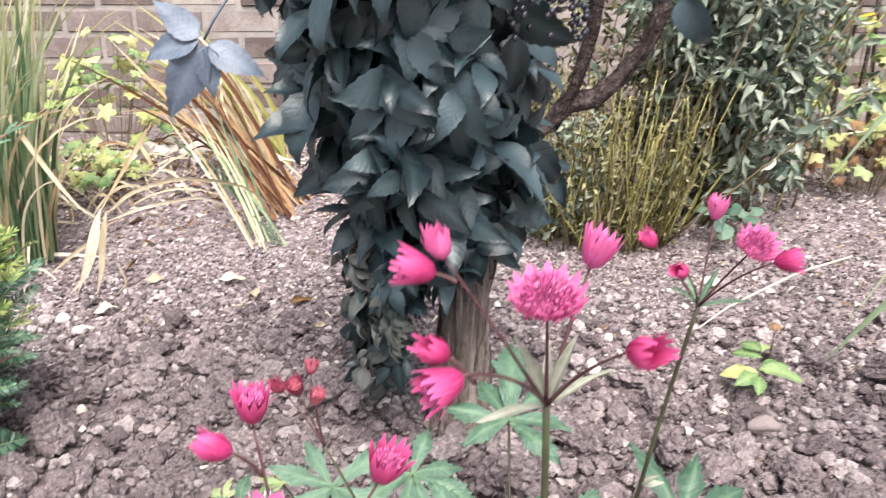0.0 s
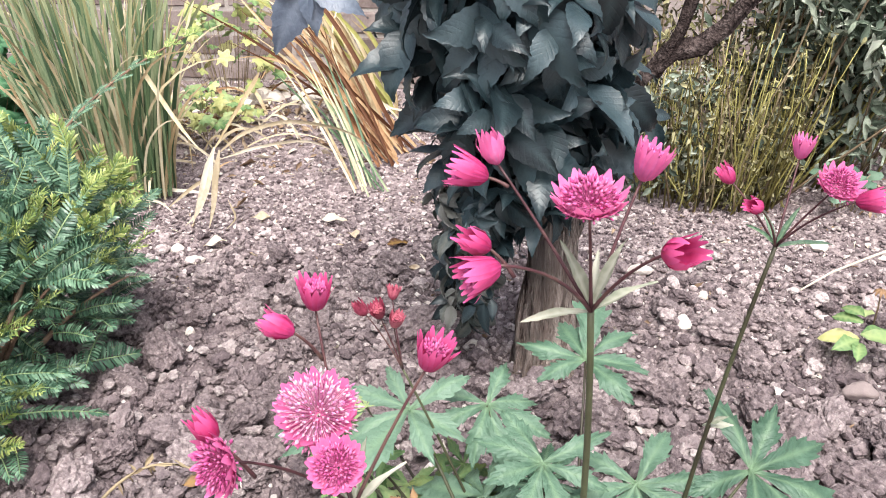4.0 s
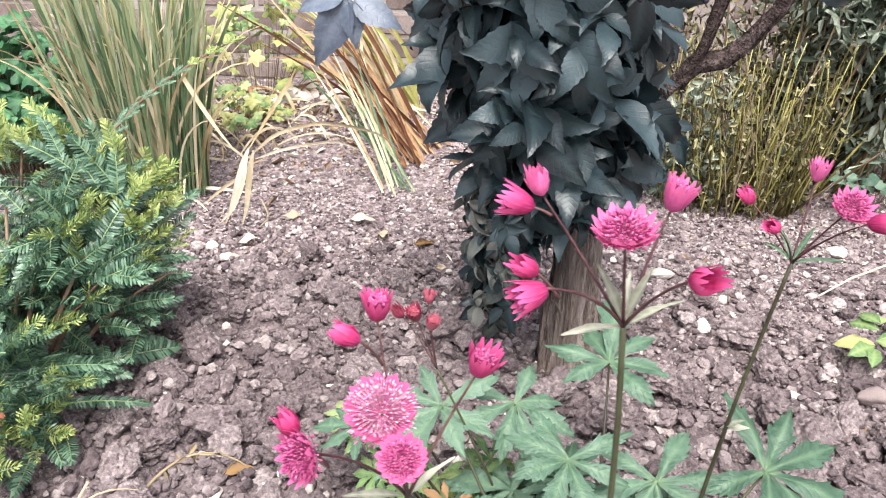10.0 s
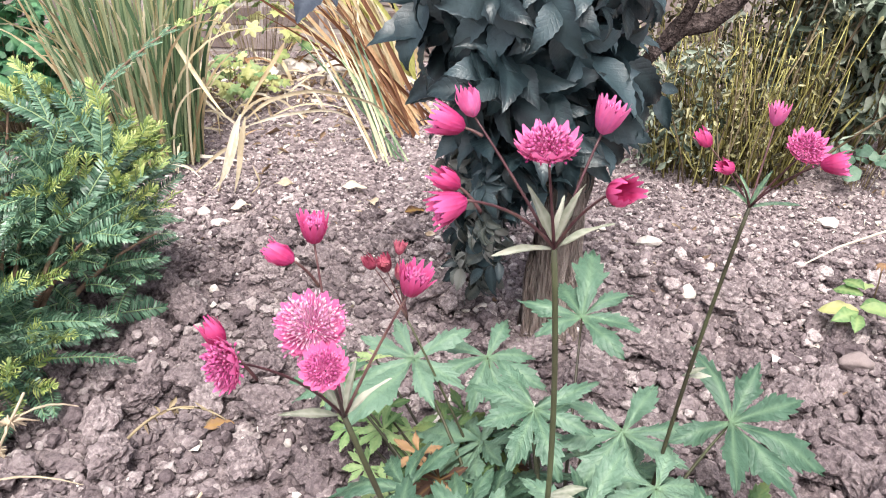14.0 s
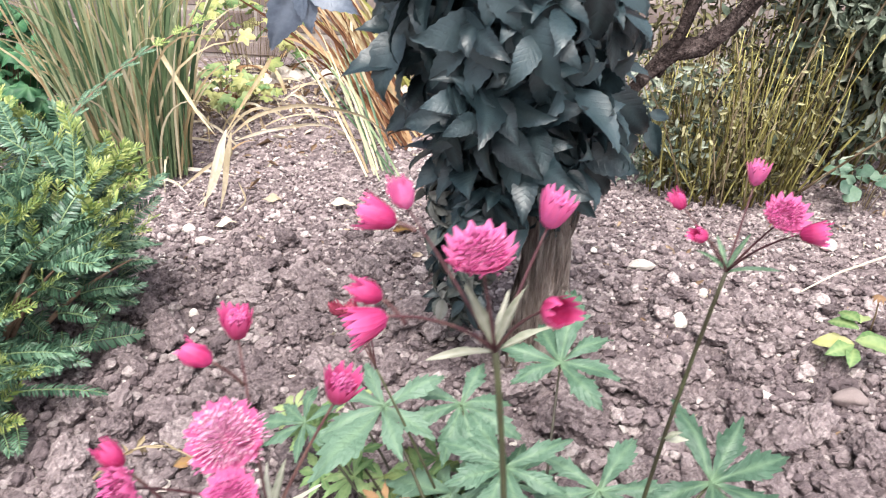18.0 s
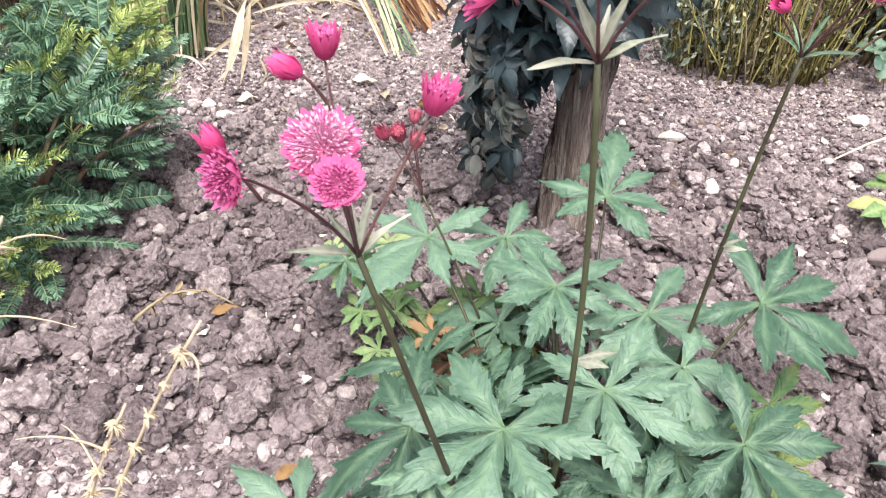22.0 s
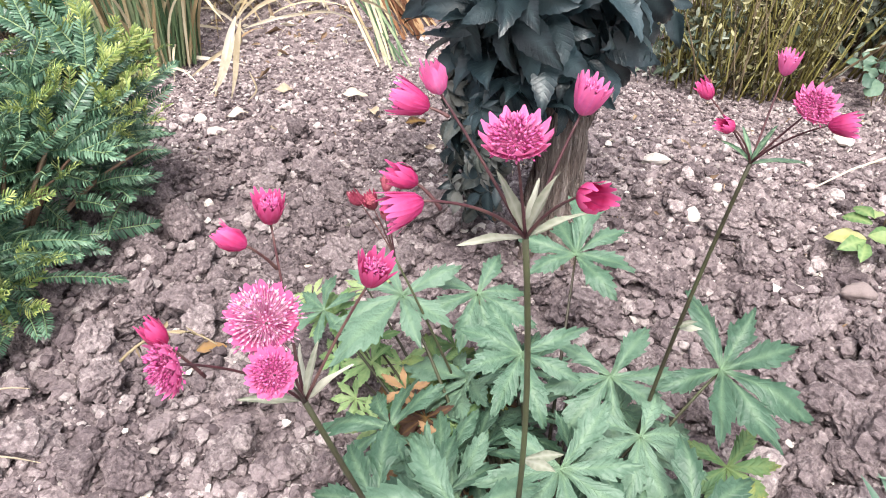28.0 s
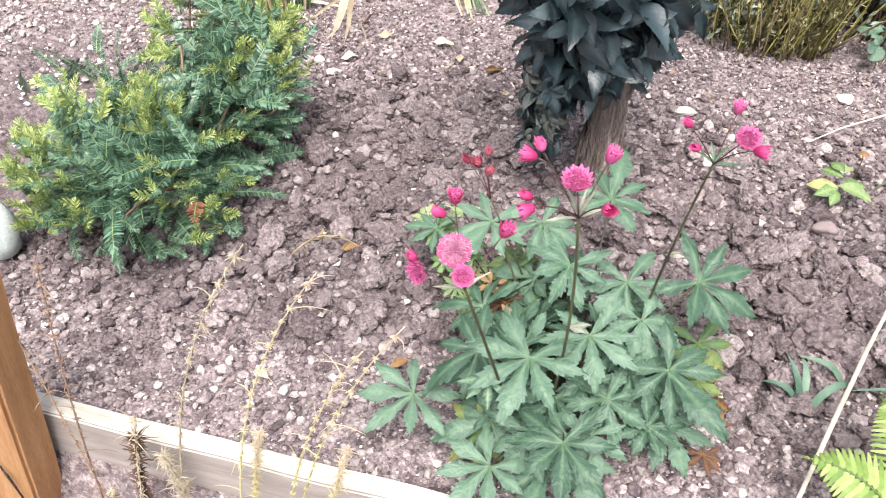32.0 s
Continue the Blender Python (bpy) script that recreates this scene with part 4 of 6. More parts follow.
def head(center, axis, size, kind, mat, floret):
    """A masterwort flower: papery bracts round a dome of tiny florets. kind: open, cup or bud."""
    r = random.Random(int(abs(center[0]) * 9999 + abs(center[2]) * 777))
    axis = Vector(axis).normalized()
    pieces = []
    n = {"open": 26, "cup": 16, "bud": 13}[kind]
    size *= 0.94 if kind == "open" else 0.86
    full = kind == "open" and size > 0.0185
    for i in range(n):
        a = 2 * math.pi * i / n + r.uniform(-0.08, 0.08)
        if kind == "open":
            prof = [(0.05, 0.0), (0.30, 0.02), (0.60, 0.12 + 0.1 * (i % 2)), (0.80, 0.28 + 0.15 * (i % 2)), (0.92, 0.42 + 0.22 * (i % 2))]
            wid = [0.05, 0.12, 0.17, 0.15, 0.035]
        elif kind == "cup":
            o = r.uniform(-0.06, 0.1)
            prof = [(0.08, 0.0), (0.26, 0.14), (0.38, 0.42), (0.44 + o * 0.6, 0.74), (0.49 + o * 1.2, 1.02 + r.uniform(-0.12, 0.10))]
            wid = [0.05, 0.10, 0.135, 0.115, 0.035]
        else:
            prof = [(0.07, 0.0), (0.25, 0.14), (0.37 + r.uniform(-0.03, 0.03), 0.42), (0.35 + r.uniform(-0.06, 0.08), 0.74), (0.27 + r.uniform(-0.10, 0.20), 1.08 + r.uniform(-0.16, 0.10))]
            wid = [0.06, 0.12, 0.15, 0.115, 0.03]
        V, F, A = [], [], []
        for (pr, ph), w in zip(prof, wid):
            for s in (-1, 0, 1):
                b = a + s * w / max(pr, 0.12) * 0.9 if kind != "open" else a + s * w / max(pr, 0.2)
                V.append(Vector((math.cos(b) * pr, math.sin(b) * pr, ph - (0.02 if s else 0))) * size)
                A.append(1.0 if s == 0 else 0.0)
        for q in range(4):
            for k in range(2):
                f = q * 3 + k
                F.append((f, f + 1, f + 4, f + 3))
        pieces.append((V, F, A))
    V, F, A = join(pieces)
    tipv = [min(1.0, max(0.0, v.length / size - 0.55) * 1.6) for v in V]
    base = Vector(center) - axis * size * (0.15 if kind == "open" else 0.5)
    m = Matrix.Translation(base) @ axis.to_track_quat("Z", "Y").to_matrix().to_4x4()
    hd = part("flower_head", flat_mesh("flower_head", V, F, mat, attrs={"vein": A, "tip": tipv}), plant, m)
    if kind == "bud":
        return base
    # florets: thin stalks with little pale knobs over a dome
    pieces = []
    count = 320 if full else {"open": 190, "cup": 90}[kind]
    for i in range(count):
        u = (i + 0.5) / count
        el = math.acos(1 - u * (0.95 if kind == "open" else 0.16))
        az = i * 2.39996
        d = Vector((math.sin(el) * math.cos(az), math.sin(el) * math.sin(az), math.cos(el)))
        L = size * (0.90 if full else 0.74 if kind == "open" else 0.54) * r.uniform(0.72, 1.12)
        foot = Vector((0, 0, (0.06 if kind == "open" else 0.25) * size))
        tip = foot + d * L * (1.0 if kind == "open" else 1.05)
        pieces.append(tube([foot + d * L * 0.4, tip], [size * 0.012, size * 0.010], 3, False))
        k = size * (r.uniform(0.024, 0.042) if full else r.uniform(0.03, 0.055))
        u, w = d.orthogonal().normalized(), d.cross(d.orthogonal().normalized())
        e = [tip + o * k for o in (u, -u, w, -w, d * 2.6, d * -2.6)]
        pieces.append((e, [(0, 2, 4), (2, 1, 4), (1, 3, 4), (3, 0, 4), (2, 0, 5), (1, 2, 5), (3, 1, 5), (0, 3, 5)]))
    V, F, _ = join(pieces)
    part("floret_dome", flat_mesh("floret_dome", V, F, floret), hd, m, "dome of pale pink florets")
    return base


def umbel(foot, node, bend, heads, r0=0.0024):
    """A flower stalk from foot to node, its pedicels and heads. heads: centre, axis, size, kind, material."""
    v, f = tube(bez(foot, bend, node, 16), [r0 * (1.02 - 0.32 * i / 16) for i in range(17)], 8)
    st = part("flower_stalk", flat_mesh("flower_stalk", v, f, STALK), plant)
    for c, ax, size, kind, mat, flo, start in heads:
        base = head(c, ax, size, kind, mat, flo)
        s = Vector(start or node)
        mid = s.lerp(base, 0.5) - Vector(ax).normalized() * 0.25 * (base - s).length + (base - s) * 0.2
        mid = s.lerp(base, 0.55) + Vector((0, 0, 0.08 * (base - s).length)) - Vector(ax).normalized() * 0.1 * (base - s).length
        pv, pf = tube(bez(s, mid, base, 8), [0.0010 - 0.0004 * i / 8 for i in range(9)], 6)
        part("pedicel", flat_mesh("pedicel", pv, pf, PEDICEL), st)
    return st


def ruff(st, node, leaves, mat=INVOL):
    """Narrow pale leaves round the fork of a stalk: direction and length."""
    for i, (d, L) in enumerate(leaves):
        V, F, A = leaf(L * 1.12, L * 0.15, 1, 0.10, 0.7, 0.25, 0.5, 12, 0.5, 0.12, 1.0, i + int(L * 1e4))
        part("ruff_leaf", flat_mesh("ruff_leaf", V, F, mat, attrs={"vein": A}), st, frame_to(d, (0, -0.4, 1), 0.1, node))


nodeA, nodeB, nodeC = (-0.060, 0.263, 0.4020), (0.045, 0.301, 0.4940), (0.184, 0.528, 0.4300)
sA = umbel((0.010, 0.372, 0.0), nodeA, (-0.018, 0.305, 0.20), [
    ((-0.069, 0.250, 0.4650), (0.05, -0.55, 0.85), 0.0205, "open", PINK, FLORET, None),
    ((-0.051, 0.215, 0.4670), (0.05, -0.6, 0.8), 0.0135, "open", PINK, PINKFLORET, None),
    ((-0.094, 0.208, 0.4700), (-0.55, -0.75, 0.15), 0.0155, "open", PINK, PINKFLORET, None),
    ((-0.102, 0.214, 0.4810), (-0.5, -0.1, 0.9), 0.0150, "bud", CRIMSON, PINKFLORET, (-0.088, 0.222, 0.452)),
    ((-0.081, 0.296, 0.4970), (0.08, -0.1, 1.0), 0.0195, "cup", CRIMSON, PINKFLORET, None),
    ((-0.092, 0.274, 0.4920), (-0.9, -0.1, 0.45), 0.0175, "bud", CRIMSON, PINKFLORET, (-0.0775, 0.288, 0.4670)),
    ((-0.023, 0.275, 0.4820), (0.35, -0.15, 0.9), 0.020, "cup", CRIMSON, PINKFLORET, None)])
ruff(sA, nodeA, [((-0.8, -0.3, 0.3), 0.032), ((0.1, 0.4, 0.8890), 0.03), ((-0.3, 0.7, 0.6), 0.03), ((0.6, 0.2, 0.7), 0.03), ((-0.6, 0.5, 0.5), 0.028)])
sB = umbel((0.030, 0.395, 0.0), nodeB, (0.062, 0.352, 0.2490), [
    ((0.040, 0.280, 0.5540), (-0.05, -0.20, 0.95), 0.0180, "open", PINK, PINKFLORET, None),
    ((0.067, 0.326, 0.5570), (0.30, 0.0, 0.95), 0.0205, "cup", PINK, PINKFLORET, None),
    ((0.073, 0.257, 0.5450), (0.40, -0.70, 0.35), 0.0190, "bud", CRIMSON, PINKFLORET, None),
    ((-0.011, 0.307, 0.5560), (-0.90, -0.1, 0.30), 0.0195, "cup", CRIMSON, PINKFLORET, (0.006, 0.309, 0.5490)),
    ((-0.002, 0.316, 0.5640), (-0.35, 0.0, 0.95), 0.0175, "bud", PINK, PINKFLORET, None),
    ((0.000, 0.246, 0.5380), (-0.75, -0.5, -0.15), 0.0190, "cup", CRIMSON, PINKFLORET, None),
    ((-0.003, 0.258, 0.5450), (-0.75, -0.3, 0.5), 0.0155, "bud", CRIMSON, PINKFLORET, (0.012, 0.262, 0.5290))])
ruff(sB, nodeB, [((-0.28, -0.1, 1.0), 0.034), ((0.25, -0.1, 1.0), 0.034), ((-0.85, -0.35, 0.15), 0.030), ((0.8, 0.2, 0.5), 0.030), ((0.1, 0.6, 0.7890), 0.028)])
sC = umbel((0.138, 0.558, 0.0), nodeC, (0.150, 0.548, 0.2090), [
    ((0.199, 0.558, 0.4940), (0.10, 0.0, 1.0), 0.0185, "cup", PINK, PINKFLORET, None),
    ((0.144, 0.528, 0.4820), (-0.6, -0.1, 0.75), 0.0165, "bud", CRIMSON, PINKFLORET, None),
    ((0.156, 0.489, 0.4750), (-0.6, -0.5, 0.4), 0.0155, "bud", CRIMSON, PINKFLORET, None),
    ((0.211, 0.509, 0.4840), (0.15, -0.5, 0.85), 0.0180, "open", PINK, PINKFLORET, None),
    ((0.227, 0.492, 0.4810), (0.9, -0.3, 0.25), 0.0205, "cup", CRIMSON, PINKFLORET, None)], 0.0022)
ruff(sC, nodeC, [((0.8, -0.1, 0.25), 0.034), ((0.25, -0.1, 0.9), 0.03), ((-0.5, -0.2, 0.6), 0.028), ((-0.2, 0.5, 0.7890), 0.026)], ASTR)
umbel((0.0, 0.60, 0.0), (-0.108, 0.625, 0.2390), (-0.06, 0.61, 0.15), [
    ((-0.150, 0.640, 0.2940), (-0.5, -0.2, 0.8), 0.019, "bud", SEED, SEED, None),
    ((-0.130, 0.625, 0.3010), (-0.1, -0.4, 0.9), 0.020, "cup", SEED, SEED, None),
    ((-0.108, 0.60, 0.3070), (0.3, -0.3, 0.9), 0.018, "cup", SEED, SEED, None),
    ((-0.118, 0.64, 0.3140), (0.1, 0.2, 0.9), 0.016, "cup", SEED, SEED, None)], 0.0016)
# small leafy joints on the stalks
for p, ds, L, st in (((-0.038, 0.318, 0.195), ((-0.9, -0.3, 0.1), (0.8, -0.5, 0.1), (0.2, -0.9, -0.3), (0.6, 0.3, 0.5), (-0.5, -0.8, 0.0)), 0.04, sA), ((0.049, 0.365, 0.2690), ((0.7, -0.1, 0.6), (0.5, -0.4, 0.5)), 0.032, sB), ((0.157, 0.545, 0.2590), ((0.5, -0.3, 0.8), (0.9, 0.0, 0.3)), 0.026, sC)):
    for i, d in enumerate(ds):
        V, F, A = leaf(L, L * 0.30, 1, 0.05, -0.2, 0.3, 0.55, 12, 0, 0.03, 1.0, i + 5, 0.2)
        part("stalk_leaf", flat_mesh("stalk_leaf", V, F, ASTR if st is sA else INVOL, attrs={"vein": A}), st, frame_to(d, (0, -0.2, 1), 0, p))

# ---- the yew ----
yew = thing("yew_bush", (-0.76, 0.80, 0.0), "young spreading yew bush with dark and lime-tipped needles", "bush")


def yew_spray(seed, mat, L=0.10, needle=0.020, fresh=False):
    """A shoot along +y, face up: two flat ranks of broad needles on a green stem; fresh ones stand up in a tuft."""
    r = random.Random(seed)
    stem = bez((0, 0, 0), (r.uniform(-0.06, 0.06) * L, L * 0.5, L * 0.07), (r.uniform(-0.16, 0.16) * L, L, -0.10 * L), 8)
    V, F = tube(stem, [0.0015 - 0.0007 * i / 8 for i in range(9)], 4, False)
    index = [1] * len(F)
    n = max(6, int(L / (0.0033 if fresh else 0.0043)))
    for i in range(n):
        t = 0.03 + 0.97 * i / (n - 1)
        k = min(7, int(t * 8))
        p = stem[k].lerp(stem[k + 1], t * 8 - k) if t < 1 else stem[8]
        d = (stem[min(k + 1, 8)] - stem[k]).normalized()
        for s in (-1, 1):
            nl = needle * min(1.0, 0.72 + 1.3 * t) * (1 - 0.45 * max(0.0, t - 0.72) / 0.28) * r.uniform(0.88, 1.08)
            a = radians((r.uniform(38, 58) if fresh else r.uniform(60, 72)) * (1 - 0.6 * max(0.0, t - 0.75) / 0.25))
            lift = r.uniform(0.1, 0.9) if fresh else r.uniform(-0.02, 0.22)
            w = (d * math.cos(a) + Vector((s, 0, lift)).normalized() * math.sin(a)).normalized()
            u = w.cross(Vector((0, 0, 1))).normalized() * (0.0012 if fresh else 0.0017)
            u.z += r.uniform(-0.35, 0.35) * u.length
            bow = Vector((0, 0, -0.12 * nl))
            q = [p + w * nl * 0.3 - bow * 0.5, p + w * nl * 0.78, p + w * nl + bow]
            o = len(V)
            V += [p - u * 0.45, p + u * 0.45, q[0] + u, q[0] - u, q[1] + u * 0.9, q[1] - u * 0.9, q[2]]
            F += [(o, o + 1, o + 2, o + 3), (o + 3, o + 2, o + 4, o + 5), (o + 5, o + 4, o + 6)]
            index += [0, 0, 0]
    return flat_mesh("spray", V, F, [mat, YEW_STEM], index)


sprays = [yew_spray(s, YEW, 0.078 + 0.014 * (s % 4), 0.0185 + 0.0012 * (s % 3)) for s in range(8)]
sprays_new = [yew_spray(20 + s, YEW_NEW, 0.028 + 0.007 * (s % 3), 0.0150, True) for s in range(5)]
spray_red = yew_spray(30, YEW_RED, 0.045, 0.016)
yr = random.Random(11)
# three swellings of the bush: centre, radii
MOUNDS = [(Vector((-0.715, 0.945, 0.13)), Vector((0.118, 0.150, 0.195))), (Vector((-0.80, 0.70, 0.08)), Vector((0.19, 0.160, 0.150))), (Vector((-0.95, 0.86, 0.09)), Vector((0.15, 0.15, 0.15)))]


def in_mound(p, m, k):
    c, q = m
    return sum(((p[i] - c[i]) / (q[i] * k)) ** 2 for i in range(3)) < 1


extra, placed, k = [], 0, 0


def yew_place(me, at, single):
    if single:
        part("spray", me, yew, at)
    else:
        extra.append((me, at))


while placed < 760:
    k += 1
    mound = MOUNDS[0] if k % 9 < 4 else MOUNDS[1] if k % 9 < 8 else MOUNDS[2]
    az, el = yr.uniform(0, 2 * math.pi), math.asin(yr.uniform(-0.5, 1.0))
    d = Vector((math.cos(az) * math.cos(el), math.sin(az) * math.cos(el), math.sin(el)))
    uneven = 0.95 + 0.40 * noise.noise(d * 2.4 + mound[0] * 9) + 0.30 * noise.noise(d * 5.5)
    deep = placed % 3 == 0
    f = uneven * (yr.uniform(0.45, 0.8) if deep else yr.uniform(0.88, 1.06))
    p = mound[0] + Vector((d.x * mound[1].x, d.y * mound[1].y, d.z * mound[1].z)) * f
    if any(in_mound(p, m, 0.72) for m in MOUNDS if m is not mound):
        continue
    p.z = max(p.z, 0.03)
    placed += 1
    if placed % 24 == 0 and d.z > 0:
        foot = Vector((-0.76 + d.x * 0.02, 0.83 + d.y * 0.02, -0.01))
        v, fc = tube(bez(foot, foot.lerp(p, 0.5) + Vector((0, 0, 0.05)), p, 12), [0.0055 - 0.004 * i / 12 for i in range(13)], 6)
        part("bough", flat_mesh("bough", v, fc, TWIG), yew)
    # neighbouring shoots lie the same way, as they do on one bough
    field = noise.noise_vector(p * 6.0 + Vector((4.1, 2.2, 0.7)))
    way = (Vector((d.x, d.y, 0.35 * d.z)) * 0.75 + field * 1.1 + Vector((yr.gauss(0, 0.22), yr.gauss(0, 0.22), 0.22 + yr.gauss(0, 0.15)))).normalized()
    if p.z < 0.09:
        way = Vector((way.x, way.y, max(way.z, -0.05))).normalized()
    s = yr.uniform(0.62, 1.0)
    at = frame_to(way, Vector((d.x * 0.5, d.y * 0.5 - 0.35, 0.85)) + Vector((yr.gauss(0, 0.25), yr.gauss(0, 0.25), 0)), yr.uniform(-0.35, 0.35), p - way * 0.055 * s, s)
    me = yr.choice(sprays)
    yew_place(me, at, placed < 400 and not deep)
    patch = noise.noise(p * 8.0 + Vector((2.3, 0.4, 1.1))) + (0.16 if mound is MOUNDS[1] else 0.0)
    if not deep and p.z > 0.05 and patch > 0.17 - 0.30 * max(0.0, d.z) + 0.25 * max(0.0, -d.z):
        end = at @ me.vertices[8 * 4].co
        for q in range(yr.choice((2, 3, 3, 4))):
            turn = (way * 0.9 + Vector((yr.gauss(0, 0.5), yr.gauss(0, 0.5), yr.uniform(0.1, 0.9)))).normalized()
            yew_place(yr.choice(sprays_new), frame_to(turn, (yr.gauss(0, 0.4), -0.4, 0.8), yr.uniform(-0.6, 0.6), end - way * 0.012 * q, yr.uniform(0.75, 1.15)), False)
# one shoot that reaches up and back
shoot = bez((-0.70, 0.93, 0.22), (-0.72, 1.02, 0.36), (-0.555, 1.20, 0.44), 14)
v, fc = tube(shoot, [0.004 - 0.0026 * i / 14 for i in range(15)], 5)
part("bough", flat_mesh("bough", v, fc, TWIG), yew)
for t in range(2, 15):
    for s in (-1, 1):
        d = (shoot[min(t + 1, 14)] - shoot[t - 1]).normalized()
        part("spray", (sprays_new if t > 11 else sprays)[t % 4], yew, frame_to(d * 1.2 + Vector((s * 0.5, -s * 0.35, 0.1)), (0, -0.5, 1), 0, shoot[t], (0.40 - 0.012 * t) if t <= 11 else 0.7))
part("spray", spray_red, yew, frame_to((0.3, -0.9, 0.1), (0, 0, 1), 0, (-0.60, 0.585, 0.155)), "rust-brown dead shoot")
for mat, name in ((YEW, sprays), (YEW_NEW, sprays_new)):
    pieces, index = [], []
    for me, at in extra:
        if me in name:
            co = [at @ v.co for v in me.vertices]
            pieces.append((co, [tuple(p.vertices) for p in me.polygons]))
            index += [p.material_index for p in me.polygons]
    V, F, _ = join(pieces)
    tagged(part("inner_foliage", flat_mesh("inner_foliage", V, F, [mat, YEW_STEM], index), yew), kind="stuff")

# ---- iris and dry strap leaves ----
ir = random.Random(31)


def strap(foot, lean, L, width, bend, mat, tipped=True, n=10):
    """A strap leaf from foot, leaning towards lean (x, y), its tip bending over by bend."""
    foot = Vector(foot)
    up = Vector((lean[0], lean[1], 1)).normalized()
    pts, p, d = [], foot.copy(), up.copy()
    h = Vector((lean[0], lean[1], 0))
    h = h.normalized() if h.length > 0.01 else Vector((1, 0, 0))
    for i in range(n + 1):
        pts.append(p.copy())
        t = i / n
        d = (d + (h * 0.6 - Vector((0, 0, 1))) * bend * t * 0.22).normalized()
        p = p + d * L / n
    V, F, A = blade(pts, width, (ir.uniform(-0.6, 0.6), -1, 0.2), 0.22, 0.45, tipped)
    return flat_mesh("blade", V, F, mat, attrs={"tip": A})


iris = thing("iris_clump", (-1.0, 1.625, 0.0), "tall clump of upright green iris leaves with dry tips", "plant")
for k in range(300):
    a, q = ir.uniform(0, 6.28), math.sqrt(ir.random())
    x, y = -0.965 + 0.115 * q * math.cos(a), 1.64 + 0.12 * q * math.sin(a)
    lean = (math.cos(a) * q * (0.14 if math.cos(a) < 0 else 0.10) + ir.gauss(-0.02, 0.075), math.sin(a) * q * 0.16 + ir.gauss(0, 0.08))
    dry = ir.random() < 0.34
    part("blade", strap((x, y, -0.01), lean, ir.uniform(0.35, 0.8) if not dry else ir.uniform(0.2, 0.6), ir.uniform(0.005, 0.0095), ir.choice((0.02, 0.05, 0.1, 0.3, 0.9)) if not dry else ir.uniform(0.1, 1.6), IRIS_DRY if dry else IRIS), iris)

bent = thing("dry_strap_leaves", (-0.70, 1.48, 0.0), "bleached straw-coloured strap leaves, bent over onto the soil", "dry leaves")
for path, w in (
    ([(-0.90, 1.64, 0.36), (-0.86, 1.61, 0.30), (-0.80, 1.58, 0.225), (-0.74, 1.53, 0.18), (-0.68, 1.475, 0.155)], 0.013),
    ([(-0.575, 1.555, 0.305), (-0.585, 1.55, 0.285), (-0.625, 1.51, 0.22), (-0.665, 1.47, 0.15)], 0.011),
    ([(-0.655, 1.475, 0.17), (-0.672, 1.46, 0.12), (-0.685, 1.445, 0.07), (-0.705, 1.43, 0.012)], 0.018),
    ([(-0.645, 1.475, 0.165), (-0.652, 1.455, 0.11), (-0.655, 1.44, 0.06), (-0.668, 1.43, 0.010)], 0.016),
    ([(-0.66, 1.48, 0.16), (-0.664, 1.45, 0.1), (-0.69, 1.44, 0.04), (-0.72, 1.43, 0.012)], 0.012),
    ([(-0.65, 1.48, 0.155), (-0.61, 1.52, 0.19), (-0.54, 1.62, 0.19), (-0.45, 1.78, 0.12), (-0.40, 1.86, 0.03)], 0.010),
    ([(-0.65, 1.49, 0.14), (-0.60, 1.54, 0.15), (-0.52, 1.68, 0.13), (-0.46, 1.80, 0.04)], 0.008),
    ([(-0.80, 1.52, 0.012), (-0.74, 1.56, 0.06), (-0.69, 1.56, 0.08), (-0.66, 1.50, 0.13)], 0.010),
    ([(-0.88, 1.55, 0.02), (-0.80, 1.50, 0.035), (-0.76, 1.47, 0.02)], 0.008),
    ([(-0.62, 1.43, 0.075), (-0.60, 1.42, 0.04), (-0.63, 1.42, 0.012)], 0.005)):
    fine = []
    for i in range(len(path) - 1):
        fine += [Vector(path[i]).lerp(Vector(path[i + 1]), t / 4) for t in range(4)]
    fine.append(Vector(path[-1]))
    for _ in range(2):
        fine = [fine[0]] + [(fine[i - 1] + fine[i] * 2 + fine[i + 1]) / 4 for i in range(1, len(fine) - 1)] + [fine[-1]]
    V, F, A = blade(fine, w * 0.8, (ir.uniform(-0.3, 0.5), -1, 0.3), 0.5, 0.45, False, 0.2)
    part("blade", flat_mesh("blade", V, F, IRIS_DRY if path[0][2] > 0.3 else STRAW), bent)

rust = thing("withered_montbretia", (-0.44, 1.96, 0.0), "fallen sheaf of rust-brown and tan strap leaves", "dry plant")
for k in range(40):
    foot = Vector((-0.395 + ir.gauss(0, 0.028), 1.98 + ir.gauss(0, 0.05), -0.005))
    top = Vector((-0.78 + ir.gauss(0, 0.10), 2.22 + ir.gauss(0, 0.06), 0.325 + ir.gauss(0, 0.06)))
    mid = Vector((-0.595 + ir.gauss(0, 0.04), 2.12 + ir.gauss(0, 0.03), 0.235 + ir.gauss(0, 0.06)))
    if k % 6 == 0:
        top = top + Vector((0.06, 0, -0.08 - ir.random() * 0.08))
    V, F, A = blade(bez(foot, mid, top, 10), ir.uniform(0.004, 0.012), (ir.uniform(-0.5, 0.5), -1, 0.2), 0.3, 0.5, False)
    part("blade", flat_mesh("blade", V, F, ir.choice((RUST, RUST, RUST, RUST, RUST, IRIS_DRY))), rust)
